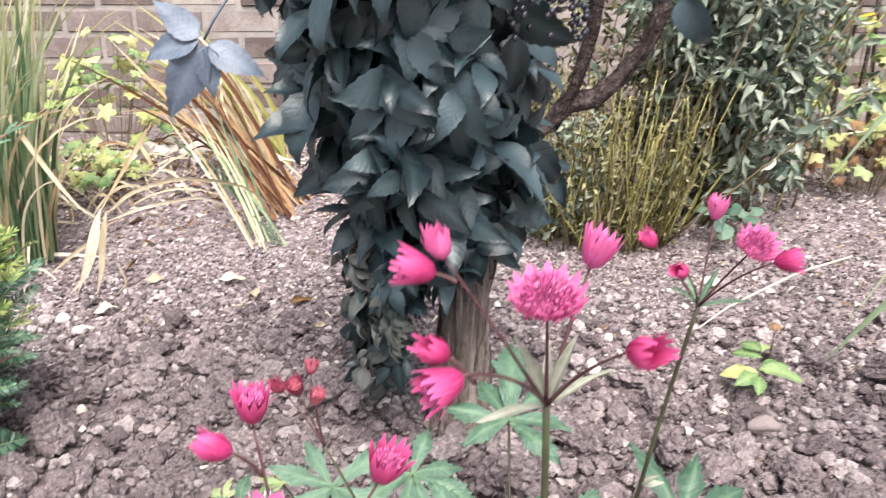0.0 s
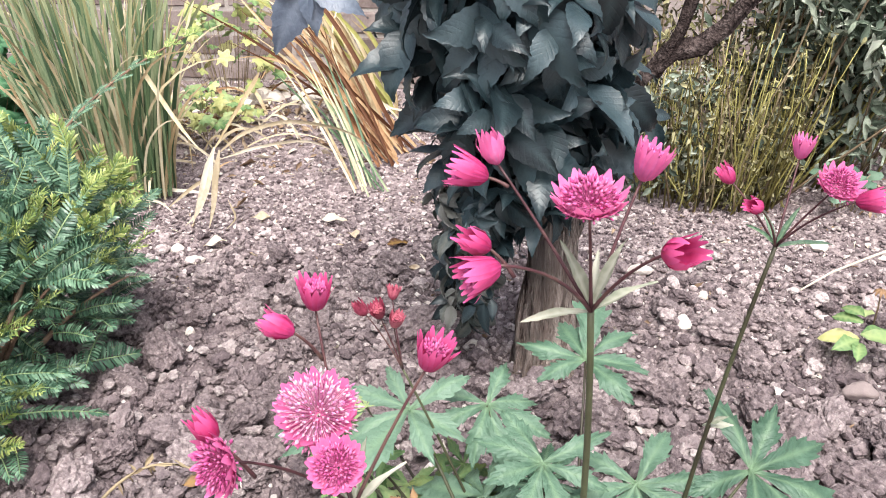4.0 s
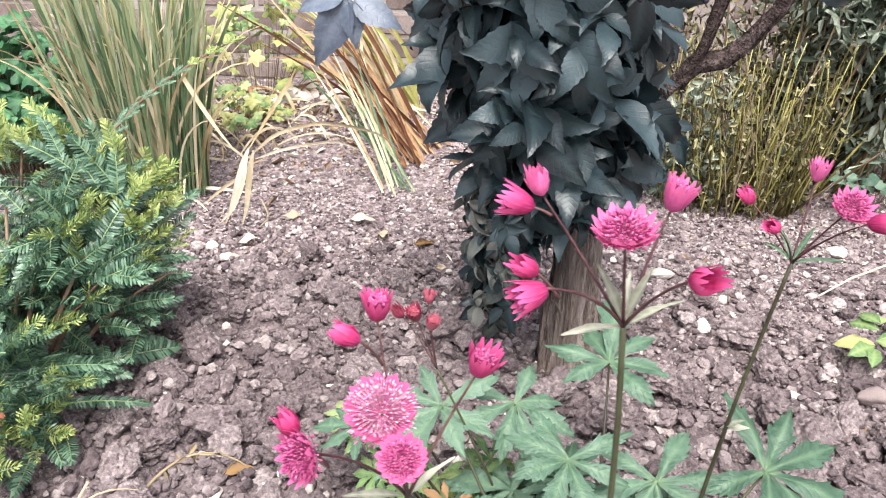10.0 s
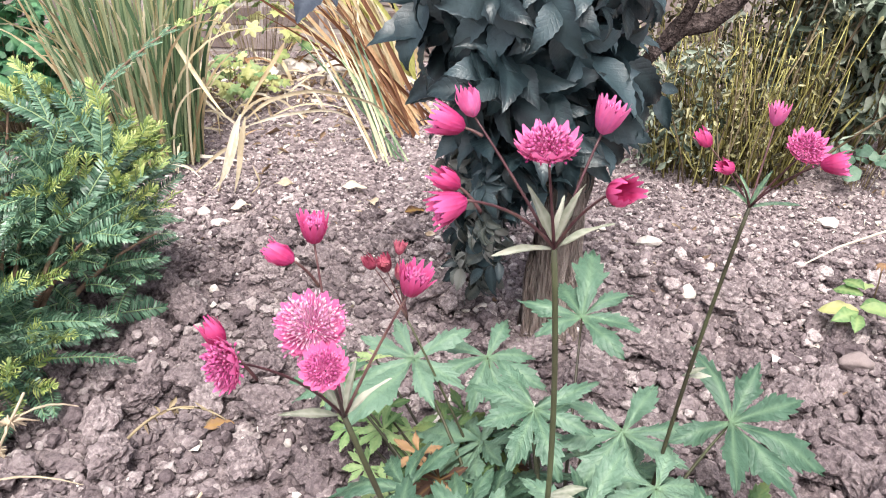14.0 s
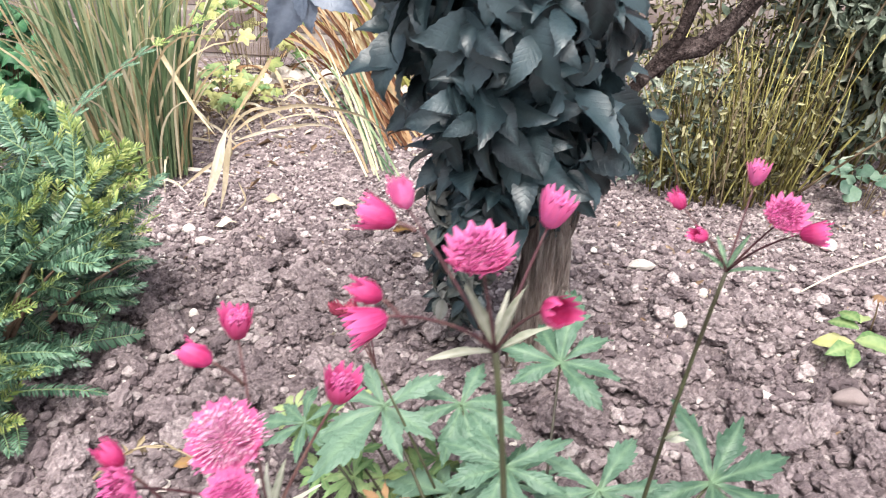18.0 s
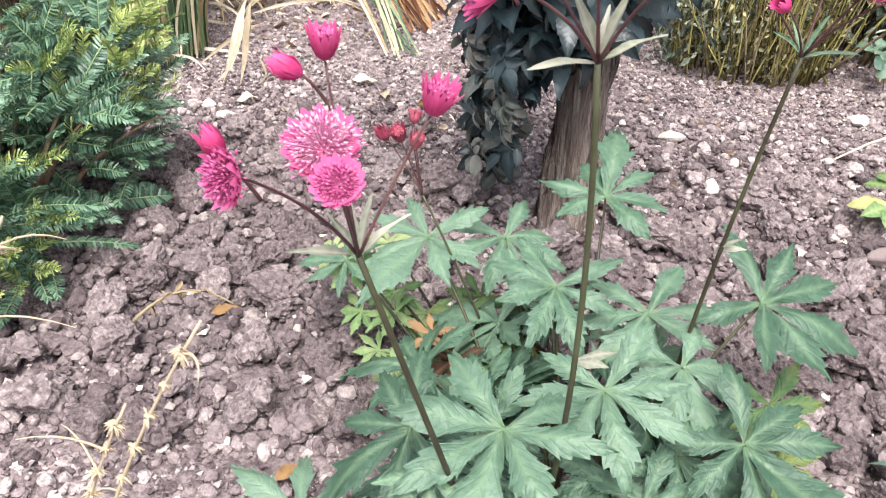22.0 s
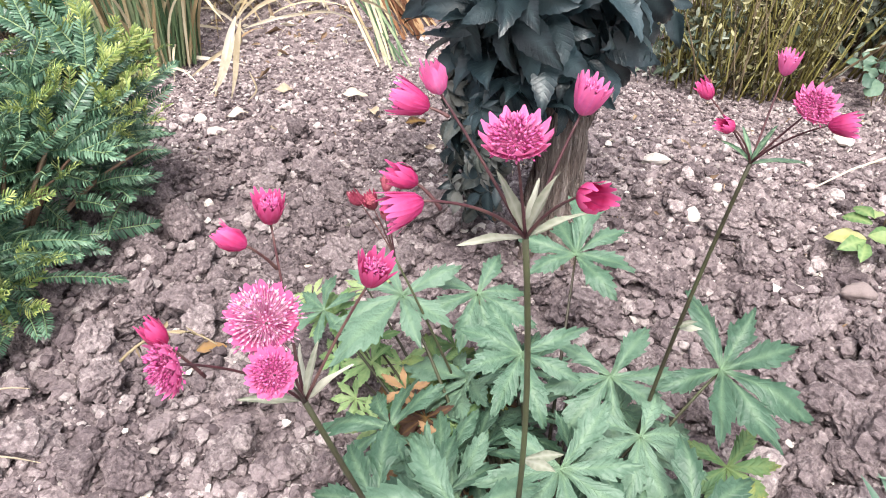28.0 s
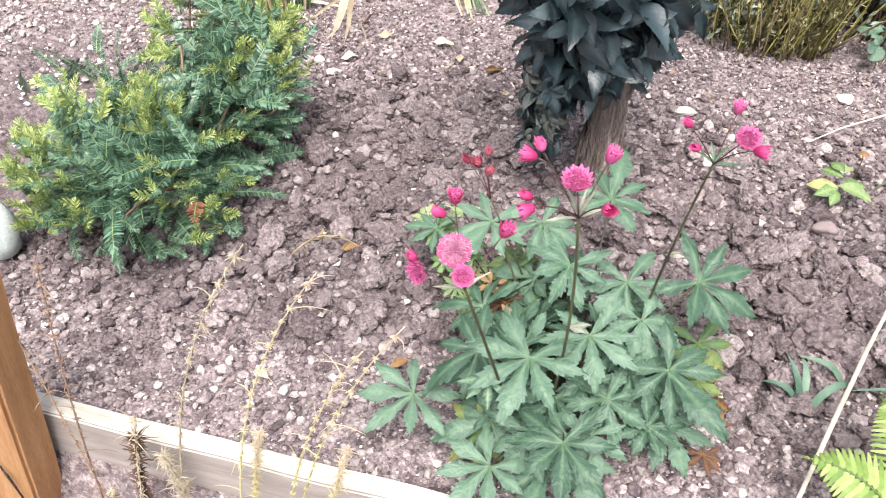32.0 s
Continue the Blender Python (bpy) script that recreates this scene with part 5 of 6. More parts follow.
for k in range(12):
    foot = Vector((-0.405 + ir.gauss(0, 0.03), 1.735 + ir.gauss(0, 0.03), -0.005))
    top = Vector((-0.60 + ir.gauss(0, 0.05), 1.95 + ir.gauss(0, 0.04), 0.23 + ir.gauss(0, 0.05)))
    V, F, A = blade(bez(foot, foot.lerp(top, 0.5) + Vector((0.01, 0, 0.02)), top, 8), 0.006, (0.2, -1, 0.2), 0.3, 0.5, False)
    part("blade", flat_mesh("blade", V, F, IRIS if k % 3 else IRIS_DRY), rust)
lime = thing("yellowing_strap_clump", (-0.46, 2.25, 0.0), "arching clump of yellow-green strap leaves by the wall", "plant")
for k in range(24):
    foot = Vector((-0.50 + ir.gauss(0, 0.03), 2.38 + ir.gauss(0, 0.03), -0.005))
    top = Vector((-0.78 + ir.gauss(0, 0.11), 2.40 + ir.gauss(0, 0.05), 0.33 + ir.gauss(0, 0.08)))
    V, F, A = blade(bez(foot, foot.lerp(top, 0.4) + Vector((0.06, 0, 0.08)), top, 8), ir.uniform(0.008, 0.018), (ir.uniform(-0.4, 0.4), -1, 0.2), 0.3, 0.5, False)
    part("blade", flat_mesh("blade", V, F, LIME if k % 3 else IRIS_DRY), lime)
litter = thing("fallen_strap_leaves", (-0.85, 2.15, 0.0), "tangle of pale fallen strap leaves across the soil by the wall", "dry leaves")
for k in range(60):
    p = Vector((-0.95 + ir.gauss(0, 0.2), 2.15 + ir.gauss(0, 0.18), 0))
    d = Vector((ir.uniform(-1, 1), ir.uniform(-0.5, 0.5), 0)).normalized() * ir.uniform(0.08, 0.24)
    z0 = ground_z(p.x, p.y)
    z1 = ground_z(p.x + d.x, p.y + d.y)
    V, F, A = blade(bez((p.x, p.y, z0 + 0.008), (p.x + d.x * 0.5, p.y + d.y * 0.5, max(z0, z1) + ir.uniform(0.02, 0.14)), (p.x + d.x, p.y + d.y, z1 + 0.008), 8), ir.uniform(0.005, 0.012), (ir.uniform(-0.3, 0.3), -0.6, 0.8), 0.25, 0.5, False)
    part("blade", flat_mesh("blade", V, F, ir.choice((STRAW, STRAW, IRIS_DRY, RUST))), litter)

# ---- lobed and rounded leaves of the back border ----
def round_leaf(seed, mat, R=0.035, lobes=5, cut=0.25):
    """A rounded, scalloped leaf with its stalk at the notch, face up."""
    r = random.Random(seed)
    n = lobes * 6
    V, A = [Vector((0, 0, 0))], [1.0]
    for ring in (0.5, 1.0):
        for i in range(n + 1):
            a = radians(-150 + 300 * i / n)
            k = 1 - cut * abs(math.sin((i / n) * lobes * math.pi + math.pi / 2)) ** 1.5 * (ring == 1.0)
            rr = R * ring * k * (0.88 + 0.12 * math.cos(a)) * r.uniform(0.95, 1.05)
            V.append(Vector((math.sin(a) * rr, math.cos(a) * rr + R * 0.15, 0.22 * R * ring ** 2 * math.sin(i / n * lobes * 2 * math.pi) * 0.5 - 0.18 * R * ring ** 2 + r.uniform(-0.02, 0.02) * R)))
            A.append(0.5 if (i % 6 == 3) and ring < 1 else 0.0)
    F = [(0, i + 1, i + 2) for i in range(n)]
    for i in range(n):
        F.append((i + 1, n + 2 + i, n + 3 + i, i + 2))
    return flat_mesh("leaf", V, F, mat, attrs={"vein": A})


def leafy_clump(name, label, category, centre, spread, height, count, meshes, stem_mat, sizes=(0.8, 1.3), seed=0, face=(0, -0.5, 0.9), low=0.03):
    """A clump of stalked leaves over a patch of soil."""
    r = random.Random(seed)
    root = thing(name, (centre[0], centre[1], 0.0), label, category)
    for k in range(count):
        a, q = r.uniform(0, 6.28), math.sqrt(r.random())
        h = low + (height - low) * (1 - 0.55 * q * q) * r.uniform(0.35, 1.0)
        p = Vector((centre[0] + spread[0] * q * math.cos(a), centre[1] + spread[1] * q * math.sin(a), h))
        up = Vector(face) + Vector((math.cos(a) * q * 0.5 + r.gauss(0, 0.25), math.sin(a) * q * 0.3 + r.gauss(0, 0.2), 0))
        lf = part("leaf", r.choice(meshes), root, frame_to((r.uniform(-1, 1), r.uniform(-1, 0.4), r.uniform(-0.5, 0.1)), up, r.uniform(-0.3, 0.3), p, r.uniform(*sizes)))
        foot = Vector((centre[0] + spread[0] * q * 0.4 * math.cos(a), centre[1] + spread[1] * q * 0.4 * math.sin(a), -0.01))
        v, f = tube(bez(foot, foot.lerp(p, 0.5) + Vector((0, 0, 0.03)), p, 4), 0.0009, 4, False)
        part("leaf_stalk", flat_mesh("leaf_stalk", v, f, stem_mat), lf)
    return root


geran_leaves = [round_leaf(s, GERAN, 0.036, 5, 0.36) for s in range(4)]
dull_leaves = [round_leaf(60 + s, STRAP, 0.03, 3, 0.08) for s in range(3)]
yellow_leaves = [round_leaf(20 + s, YELLOW, 0.045, 5, 0.42) for s in range(4)]
brown_leaves = [round_leaf(80 + s, DEAD, 0.04, 5, 0.4) for s in range(3)]
fresh_leaves = [round_leaf(40 + s, FRESH, 0.04, 5, 0.4) for s in range(3)]
leafy_clump("cranesbill_clump", "mound of fresh green scalloped cranesbill leaves", "plant", (-1.38, 1.74), (0.27, 0.21), 0.38, 280, geran_leaves, BROWNSTEM, (0.8, 1.4), 3)
leafy_clump("yellowing_vine", "sprawling plant with yellowing lobed leaves at the wall", "plant", (-0.98, 2.36), (0.20, 0.15), 0.42, 76, yellow_leaves + fresh_leaves, BROWNSTEM, (0.5, 0.95), 4)
leafy_clump("low_yellow_leaves", "low patch of yellow-green lobed leaves near the irises", "plant", (-0.93, 2.06), (0.14, 0.12), 0.15, 60, yellow_leaves + fresh_leaves + fresh_leaves, BROWNSTEM, (0.45, 0.8), 5)
leafy_clump("back_border_plant", "autumnal border plant with yellow and green lobed leaves", "plant", (1.22, 2.38), (0.34, 0.16), 0.50, 95, yellow_leaves + fresh_leaves + fresh_leaves, BROWNSTEM, (0.7, 1.3), 6)
leafy_clump("autumn_border_plant", "low autumn plant with browning and yellow lobed leaves", "plant", (1.15, 2.12), (0.26, 0.12), 0.22, 90, yellow_leaves + fresh_leaves + brown_leaves + brown_leaves, BROWNSTEM, (0.5, 0.95), 9)
leafy_clump("low_green_leaves", "low rounded green leaves beside the dry stems", "plant", (0.86, 2.18), (0.12, 0.10), 0.14, 22, dull_leaves, BROWNSTEM, (0.8, 1.3), 7)
leafy_clump("side_green_leaves", "small round green leaves at the foot of the dry stems", "plant", (0.66, 1.74), (0.08, 0.06), 0.10, 14, dull_leaves, BROWNSTEM, (0.55, 0.8), 8)

# ---- clump of golden stems ----
gr = random.Random(41)
gold = thing("golden_stem_clump", (0.42, 1.80, 0.0), "dying clump of golden-green stems with withered leaves", "plant")
gold_tops = []
for k in range(290):
    a, q = gr.uniform(0, 6.28), math.sqrt(gr.random())
    foot = Vector((0.38 + 0.18 * q * math.cos(a), 1.80 + 0.12 * q * math.sin(a), -0.01))
    lean = Vector((math.cos(a) * q * 0.12 + gr.gauss(0.01, 0.13), math.sin(a) * q * 0.3 + gr.gauss(0, 0.10), 1)).normalized()
    L = gr.uniform(0.12, 0.40)
    top = foot + lean * L
    mid = foot.lerp(top, 0.5) + Vector((gr.gauss(0, 0.024), gr.gauss(0, 0.014), 0.0))
    v, f = tube(bez(foot, mid, top, 6), [0.0021 - 0.0011 * i / 6 for i in range(7)], 5)
    part("stem", flat_mesh("stem", v, f, gr.choice((GOLD, GOLD, GOLD, GOLD, BROWNSTEM))), gold)
    gold_tops.append((foot, mid, top))


def curled_leaf(r, L, width):
    """A shrivelled, curled leaf along +y."""
    V, F, A = leaf(L, width, 0, 0, r.uniform(0.3, 1.3), r.uniform(-0.6, 1.6), 0.45, 3, r.uniform(-2.2, 2.2), 0.15, 1.0, r.randrange(9999))
    return V, F, A


pieces = []
for k in range(2900):
    foot, mid, top = gr.choice(gold_tops)
    t = gr.uniform(0.1, 1.1)
    p = foot * (1 - t) ** 2 + mid * 2 * t * (1 - t) + top * t * t
    d = Vector((gr.gauss(0, 1), gr.gauss(-0.3, 0.8), gr.uniform(-1.3, 0.2)))
    L = gr.uniform(0.010, 0.026)
    pieces.append(moved(curled_leaf(gr, L, L * gr.uniform(0.25, 0.5)), frame_to(d, (0, -0.5, 1), gr.uniform(-1, 1), p)))
for k in range(2600):
    p = Vector((gr.uniform(0.04, 0.62), gr.uniform(1.84, 2.10), gr.uniform(0.02, 0.66)))
    d = Vector((gr.gauss(0, 1), gr.gauss(-0.3, 0.8), gr.uniform(-1.4, 0.2)))
    L = gr.uniform(0.014, 0.038)
    pieces.append(moved(curled_leaf(gr, L, L * gr.uniform(0.25, 0.5)), frame_to(d, (0, -0.5, 1), gr.uniform(-1, 1), p)))
V, F, A = join(pieces)
tagged(part("withered_foliage", flat_mesh("withered_foliage", V, F, WITHER), gold), kind="stuff")

shrub = thing("grey_green_shrub", (0.85, 2.05, 0.0), "leaning dry perennial with drooping grey-green leaves", "plant")
stems = []
for k in range(110):
    foot = Vector((0.58 + gr.gauss(0, 0.12), 1.98 + gr.gauss(0, 0.09), -0.01))
    top = foot + Vector((gr.gauss(0.12, 0.12), gr.gauss(-0.04, 0.10), gr.uniform(0.35, 0.85)))
    mid = foot.lerp(top, 0.5) + Vector((gr.gauss(0, 0.03), gr.gauss(0, 0.02), 0.03))
    v, f = tube(bez(foot, mid, top, 6), [0.0032 - 0.0016 * i / 6 for i in range(7)], 5)
    part("stem", flat_mesh("stem", v, f, gr.choice((BROWNSTEM, BROWNSTEM, BROWNSTEM, GOLD))), shrub)
    stems.append((foot, mid, top))
pieces = []
for k in range(3200):
    foot, mid, top = gr.choice(stems)
    t = gr.uniform(0.15, 1.05)
    p = foot * (1 - t) ** 2 + mid * 2 * t * (1 - t) + top * t * t
    d = Vector((gr.gauss(0, 1), gr.gauss(-0.3, 0.8), gr.uniform(-1.5, 0.3)))
    L = gr.uniform(0.026, 0.06)
    pieces.append(moved(curled_leaf(gr, L, L * gr.uniform(0.28, 0.5)), frame_to(d, (0, -0.6, 1), gr.uniform(-0.8, 0.8), p)))
for k in range(1500):
    u = gr.random() ** 0.7
    p = Vector((0.40 + 0.40 * u, gr.uniform(1.74, 1.98), 0.62 - (0.12 + 0.34 * u) * gr.random()))
    d = Vector((gr.gauss(0.2, 1), gr.gauss(-0.3, 0.8), gr.uniform(-1.6, 0.1)))
    L = gr.uniform(0.026, 0.055)
    pieces.append(moved(curled_leaf(gr, L, L * gr.uniform(0.28, 0.5)), frame_to(d, (0, -0.6, 1), gr.uniform(-0.8, 0.8), p)))
for k in range(450):
    p = Vector((gr.uniform(0.16, 0.36), gr.uniform(1.69, 1.78), gr.uniform(0.03, 0.30)))
    L = gr.uniform(0.014, 0.034)
    pieces.append(moved(curled_leaf(gr, L, L * gr.uniform(0.3, 0.6)), frame_to((gr.gauss(0, 1), gr.gauss(-0.3, 0.8), gr.uniform(-1.4, 0.2)), (0, -0.6, 1), gr.uniform(-0.8, 0.8), p)))
V, F, A = join(pieces)
tagged(part("drooping_foliage", flat_mesh("drooping_foliage", V, F, GREYLEAF), shrub), kind="stuff")
# bare pale stem that arches across in front of the back border
v, f = tube(bez((0.80, 2.10, 0.10), (1.05, 2.18, 0.155), (1.45, 2.25, 0.15), 10), 0.0035, 6)
part("stem", flat_mesh("stem", v, f, STRAW), shrub, label="pale bare stem")
v, f = tube(bez((0.62, 1.85, 0.0), (0.72, 1.85, 0.2), (0.92, 1.86, 0.5), 10), 0.0035, 6)
part("stem", flat_mesh("stem", v, f, GOLD), shrub)
canes = thing("dark_canes", (1.22, 2.45, 0.0), "thin dark upright canes in the back border", "canes")
for x, lean in ((1.10, 0.03), (1.20, -0.04), (1.25, 0.02), (1.32, -0.08), (1.16, 0.08)):
    v, f = tube([(x, 2.46, -0.02), (x + lean * 0.5, 2.46, 0.3), (x + lean, 2.47, 0.75)], [0.007, 0.006, 0.005], 6)
    part("cane", flat_mesh("cane", v, f, LIMB), canes)


def orange_flower(c):
    root = thing("orange_flower", c, "small orange daisy flower on a thin stem", "flower", "orange daisies in the border")
    V, F = tube([(c[0] + 0.01, c[1], -0.01), (c[0], c[1], c[2])], [0.002, 0.0015], 5)
    part("stem", flat_mesh("stem", V, F, GOLD), root)
    pcs = []
    for i in range(14):
        pcs.append(moved(leaf(0.026, 0.009, 0, 0, 0.1, 0.2, 0.6, 4), Matrix.Rotation(i * 0.449, 4, "Z")))
    V, F, A = join(pcs)
    part("petals", flat_mesh("petals", V, F, ORANGE), root, frame_to((0.2, -0.9, 0.1), (0, -0.7, 0.7), 0, c))


for c in ((1.19, 2.36, 0.44), (0.66, 1.92, 0.52), (1.28, 2.34, 0.40)):
    orange_flower(c)

# ---- small plants to the side ----
fern = thing("fern", (0.52, 0.33, 0.0), "bright yellow-green fern frond arching over the soil", "fern")


def frond(foot, mid, tip, width):
    path = bez(foot, mid, tip, 26)
    V, F = tube(path, [0.0018 - 0.0013 * i / 26 for i in range(27)], 5)
    fr = part("frond", flat_mesh("frond", V, F, FERN), fern)
    for i in range(4, 27):
        t = i / 26
        w = width * math.sin(math.pi * min(1.0, 0.25 + t * 0.78)) ** 0.8
        d = (path[min(i + 1, 26)] - path[i - 1]).normalized()
        for s in (-1, 1):
            side = d.cross(Vector((0, -0.35, 1))).normalized() * s
            way = (side + d * 0.42 + Vector((0, 0, -0.12))).normalized()
            V, F, A = leaf(w, 0.0068, 1, 0.20, 0.15, 0.30, 0.22, 22, 0.0, 0.03, 0.9, i * 2 + s, 0.0, 0.5)
            part("pinna", flat_mesh("pinna", V, F, FERN), fr, frame_to(way, (0, -0.35, 1), 0, path[i]))


frond((0.535, 0.315, 0.0), (0.47, 0.34, 0.16), (0.365, 0.352, 0.135), 0.058)
frond((0.545, 0.33, 0.0), (0.52, 0.42, 0.17), (0.475, 0.49, 0.13), 0.062)
frond((0.55, 0.32, 0.0), (0.60, 0.38, 0.18), (0.62, 0.47, 0.13), 0.06)

cane = solo("dry_cane", flat_mesh("dry_cane", *tube([(0.378, 0.335, 0.045), (0.44, 0.50, 0.05), (0.50, 0.655, 0.053), (0.56, 0.80, 0.054), (0.645, 1.015, 0.05)], [0.0030, 0.0036, 0.0034, 0.0032, 0.0026], 7), STRAW), "long pale dry cane lying across the soil clods", "cane")
v, f = tube([(0.452, 1.275, 0.022), (0.52, 1.34, 0.028), (0.60, 1.41, 0.026), (0.72, 1.50, 0.03), (0.86, 1.58, 0.03)], [0.0015, 0.002, 0.0024, 0.0026, 0.0024], 6)
solo("fallen_twig", flat_mesh("fallen_twig", v, f, STRAW), "thin pale dry twig lying on the soil", "twig")

grass = thing("arching_grass", (0.92, 0.92, 0.0), "tuft of long arching grass blades leaning over the bed", "grass")
for path, w, mat in (
    ([(0.94, 0.93, 0.0), (0.82, 0.91, 0.40), (0.69, 0.90, 0.585), (0.589, 0.90, 0.565), (0.50, 0.90, 0.50), (0.435, 0.89, 0.405)], 0.0125, GRASS),
    ([(0.93, 0.92, 0.0), (0.80, 0.90, 0.33), (0.70, 0.90, 0.39), (0.61, 0.90, 0.33), (0.54, 0.90, 0.25), (0.482, 0.90, 0.17)], 0.018, GRASS),
    ([(0.92, 0.93, 0.0), (0.77, 0.90, 0.33), (0.68, 0.89, 0.33), (0.635, 0.88, 0.22), (0.645, 0.88, 0.09), (0.665, 0.88, 0.02)], 0.014, GRASS),
    ([(0.95, 0.92, 0.0), (0.80, 0.88, 0.42), (0.71, 0.88, 0.40), (0.685, 0.88, 0.22), (0.715, 0.87, 0.03)], 0.012, LIME),
    ([(0.96, 0.93, 0.0), (0.80, 0.93, 0.40), (0.70, 0.93, 0.50), (0.645, 0.92, 0.40), (0.62, 0.92, 0.26)], 0.009, GRASS),
    ([(0.93, 0.91, 0.0), (0.74, 0.89, 0.25), (0.655, 0.88, 0.16), (0.675, 0.86, 0.03)], 0.006, STRAW),
    ([(0.94, 0.94, 0.0), (0.78, 0.95, 0.36), (0.66, 0.95, 0.40), (0.58, 0.95, 0.30), (0.53, 0.95, 0.20)], 0.008, GRASS),
    ([(0.95, 0.94, 0.0), (0.78, 1.0, 0.5), (0.68, 1.05, 0.66), (0.62, 1.08, 0.72), (0.56, 1.10, 0.66)], 0.008, GRASS),
    ([(0.94, 0.93, 0.0), (0.74, 0.95, 0.36), (0.66, 0.96, 0.60), (0.64, 0.96, 0.78)], 0.008, GRASS),
    ([(0.94, 0.91, 0.0), (0.84, 0.85, 0.40), (0.76, 0.84, 0.42), (0.70, 0.84, 0.12)], 0.012, GRASS)):
    pts = []
    for i in range(len(path) - 1):
        pts += [Vector(path[i]).lerp(Vector(path[i + 1]), t / 5) for t in range(5)]
    pts.append(Vector(path[-1]))
    for _ in range(4):
        pts = [pts[0]] + [(pts[i - 1] + pts[i] * 2 + pts[i + 1]) / 4 for i in range(1, len(pts) - 1)] + [pts[-1]]
    V, F, A = blade(pts, w, (0.2, -0.9, 0.5), 0.3, 0.45, False)
    part("blade", flat_mesh("blade", V, F, mat), grass)

strapl = thing("dark_strap_weed", (0.62, 0.66, 0.0), "sprawling weed with dark green strap leaves on the soil", "weed")
for path, w in (([(0.70, 0.66, 0.0), (0.68, 0.72, 0.08), (0.62, 0.75, 0.09), (0.52, 0.695, 0.03)], 0.014), ([(0.70, 0.66, 0.0), (0.67, 0.70, 0.07), (0.69, 0.66, 0.06), (0.68, 0.58, 0.01)], 0.013),
                ([(0.66, 0.60, 0.01), (0.60, 0.60, 0.05), (0.55, 0.59, 0.05), (0.47, 0.585, 0.02)], 0.010), ([(0.47, 0.60, 0.01), (0.45, 0.61, 0.05), (0.43, 0.60, 0.06), (0.395, 0.61, 0.05)], 0.011),
                ([(0.42, 0.545, 0.0), (0.43, 0.56, 0.05), (0.46, 0.575, 0.05), (0.48, 0.59, 0.03)], 0.012), ([(0.405, 0.55, 0.0), (0.40, 0.56, 0.04), (0.39, 0.58, 0.05), (0.375, 0.60, 0.06)], 0.011),
                ([(0.405, 0.55, 0.0), (0.39, 0.56, 0.03), (0.37, 0.56, 0.04), (0.345, 0.57, 0.02)], 0.010), ([(0.405, 0.55, 0.0), (0.41, 0.56, 0.03), (0.41, 0.59, 0.05), (0.40, 0.62, 0.045)], 0.012)):
    a, b, c, d = [Vector(p) for p in path]
    pts = [a * (1 - t) ** 3 + b * 3 * t * (1 - t) ** 2 + c * 3 * t * t * (1 - t) + d * t ** 3 for t in (i / 10 for i in range(11))]
    V, F, A = blade(pts, w, (0.1, -0.4, 1), 0.25, 0.4, False)
    part("blade", flat_mesh("blade", V, F, STRAP), strapl)

seedling = thing("pale_seedling", (0.50, 1.12, 0.0), "small low plant with pale yellow-green oval leaves", "plant")
for i, (a, L, z) in enumerate(((175, 0.075, 0.02), (215, 0.065, 0.02), (150, 0.06, 0.05), (330, 0.085, 0.03), (10, 0.075, 0.03), (120, 0.06, 0.06), (60, 0.05, 0.06), (255, 0.06, 0.015))):
    L *= 0.8
    V, F, A = leaf(L, L * 0.5, 1, 0.03, 0.2, 0.5, 0.5, 12, 0.3, 0.08, 0.9, i, 0.1, 0.75, 0.03)
    d = Vector((math.cos(radians(a)), math.sin(radians(a)), 0.25))
    part("leaf", flat_mesh("leaf", V, F, FRESH if i else YELLOW, attrs={"vein": A}), seedling, frame_to(d, (0, -0.4, 1), 0, (0.50, 1.12, z)))
v, f = tube([(0.535, 1.17, 0.0), (0.537, 1.17, 0.05), (0.535, 1.168, 0.085)], [0.0016, 0.0014, 0.0012], 5)
deadflower = thing("dead_flower", (0.535, 1.17, 0.0), "dried rust-brown flower head on a thin stem", "dead flower")
part("stem", flat_mesh("stem", v, f, BROWNSTEM), deadflower)
pcs = [moved(leaf(0.018, 0.006, 0, 0, 0.3, 0.8, 0.5, 4), Matrix.Rotation(i * 0.7, 4, "Z")) for i in range(9)]
V, F, A = join(pcs)
part("head", flat_mesh("head", V, F, DEAD), deadflower, Matrix.Translation((0.535, 1.168, 0.085)))

# ---- dry weeds before the board ----
wr = random.Random(17)


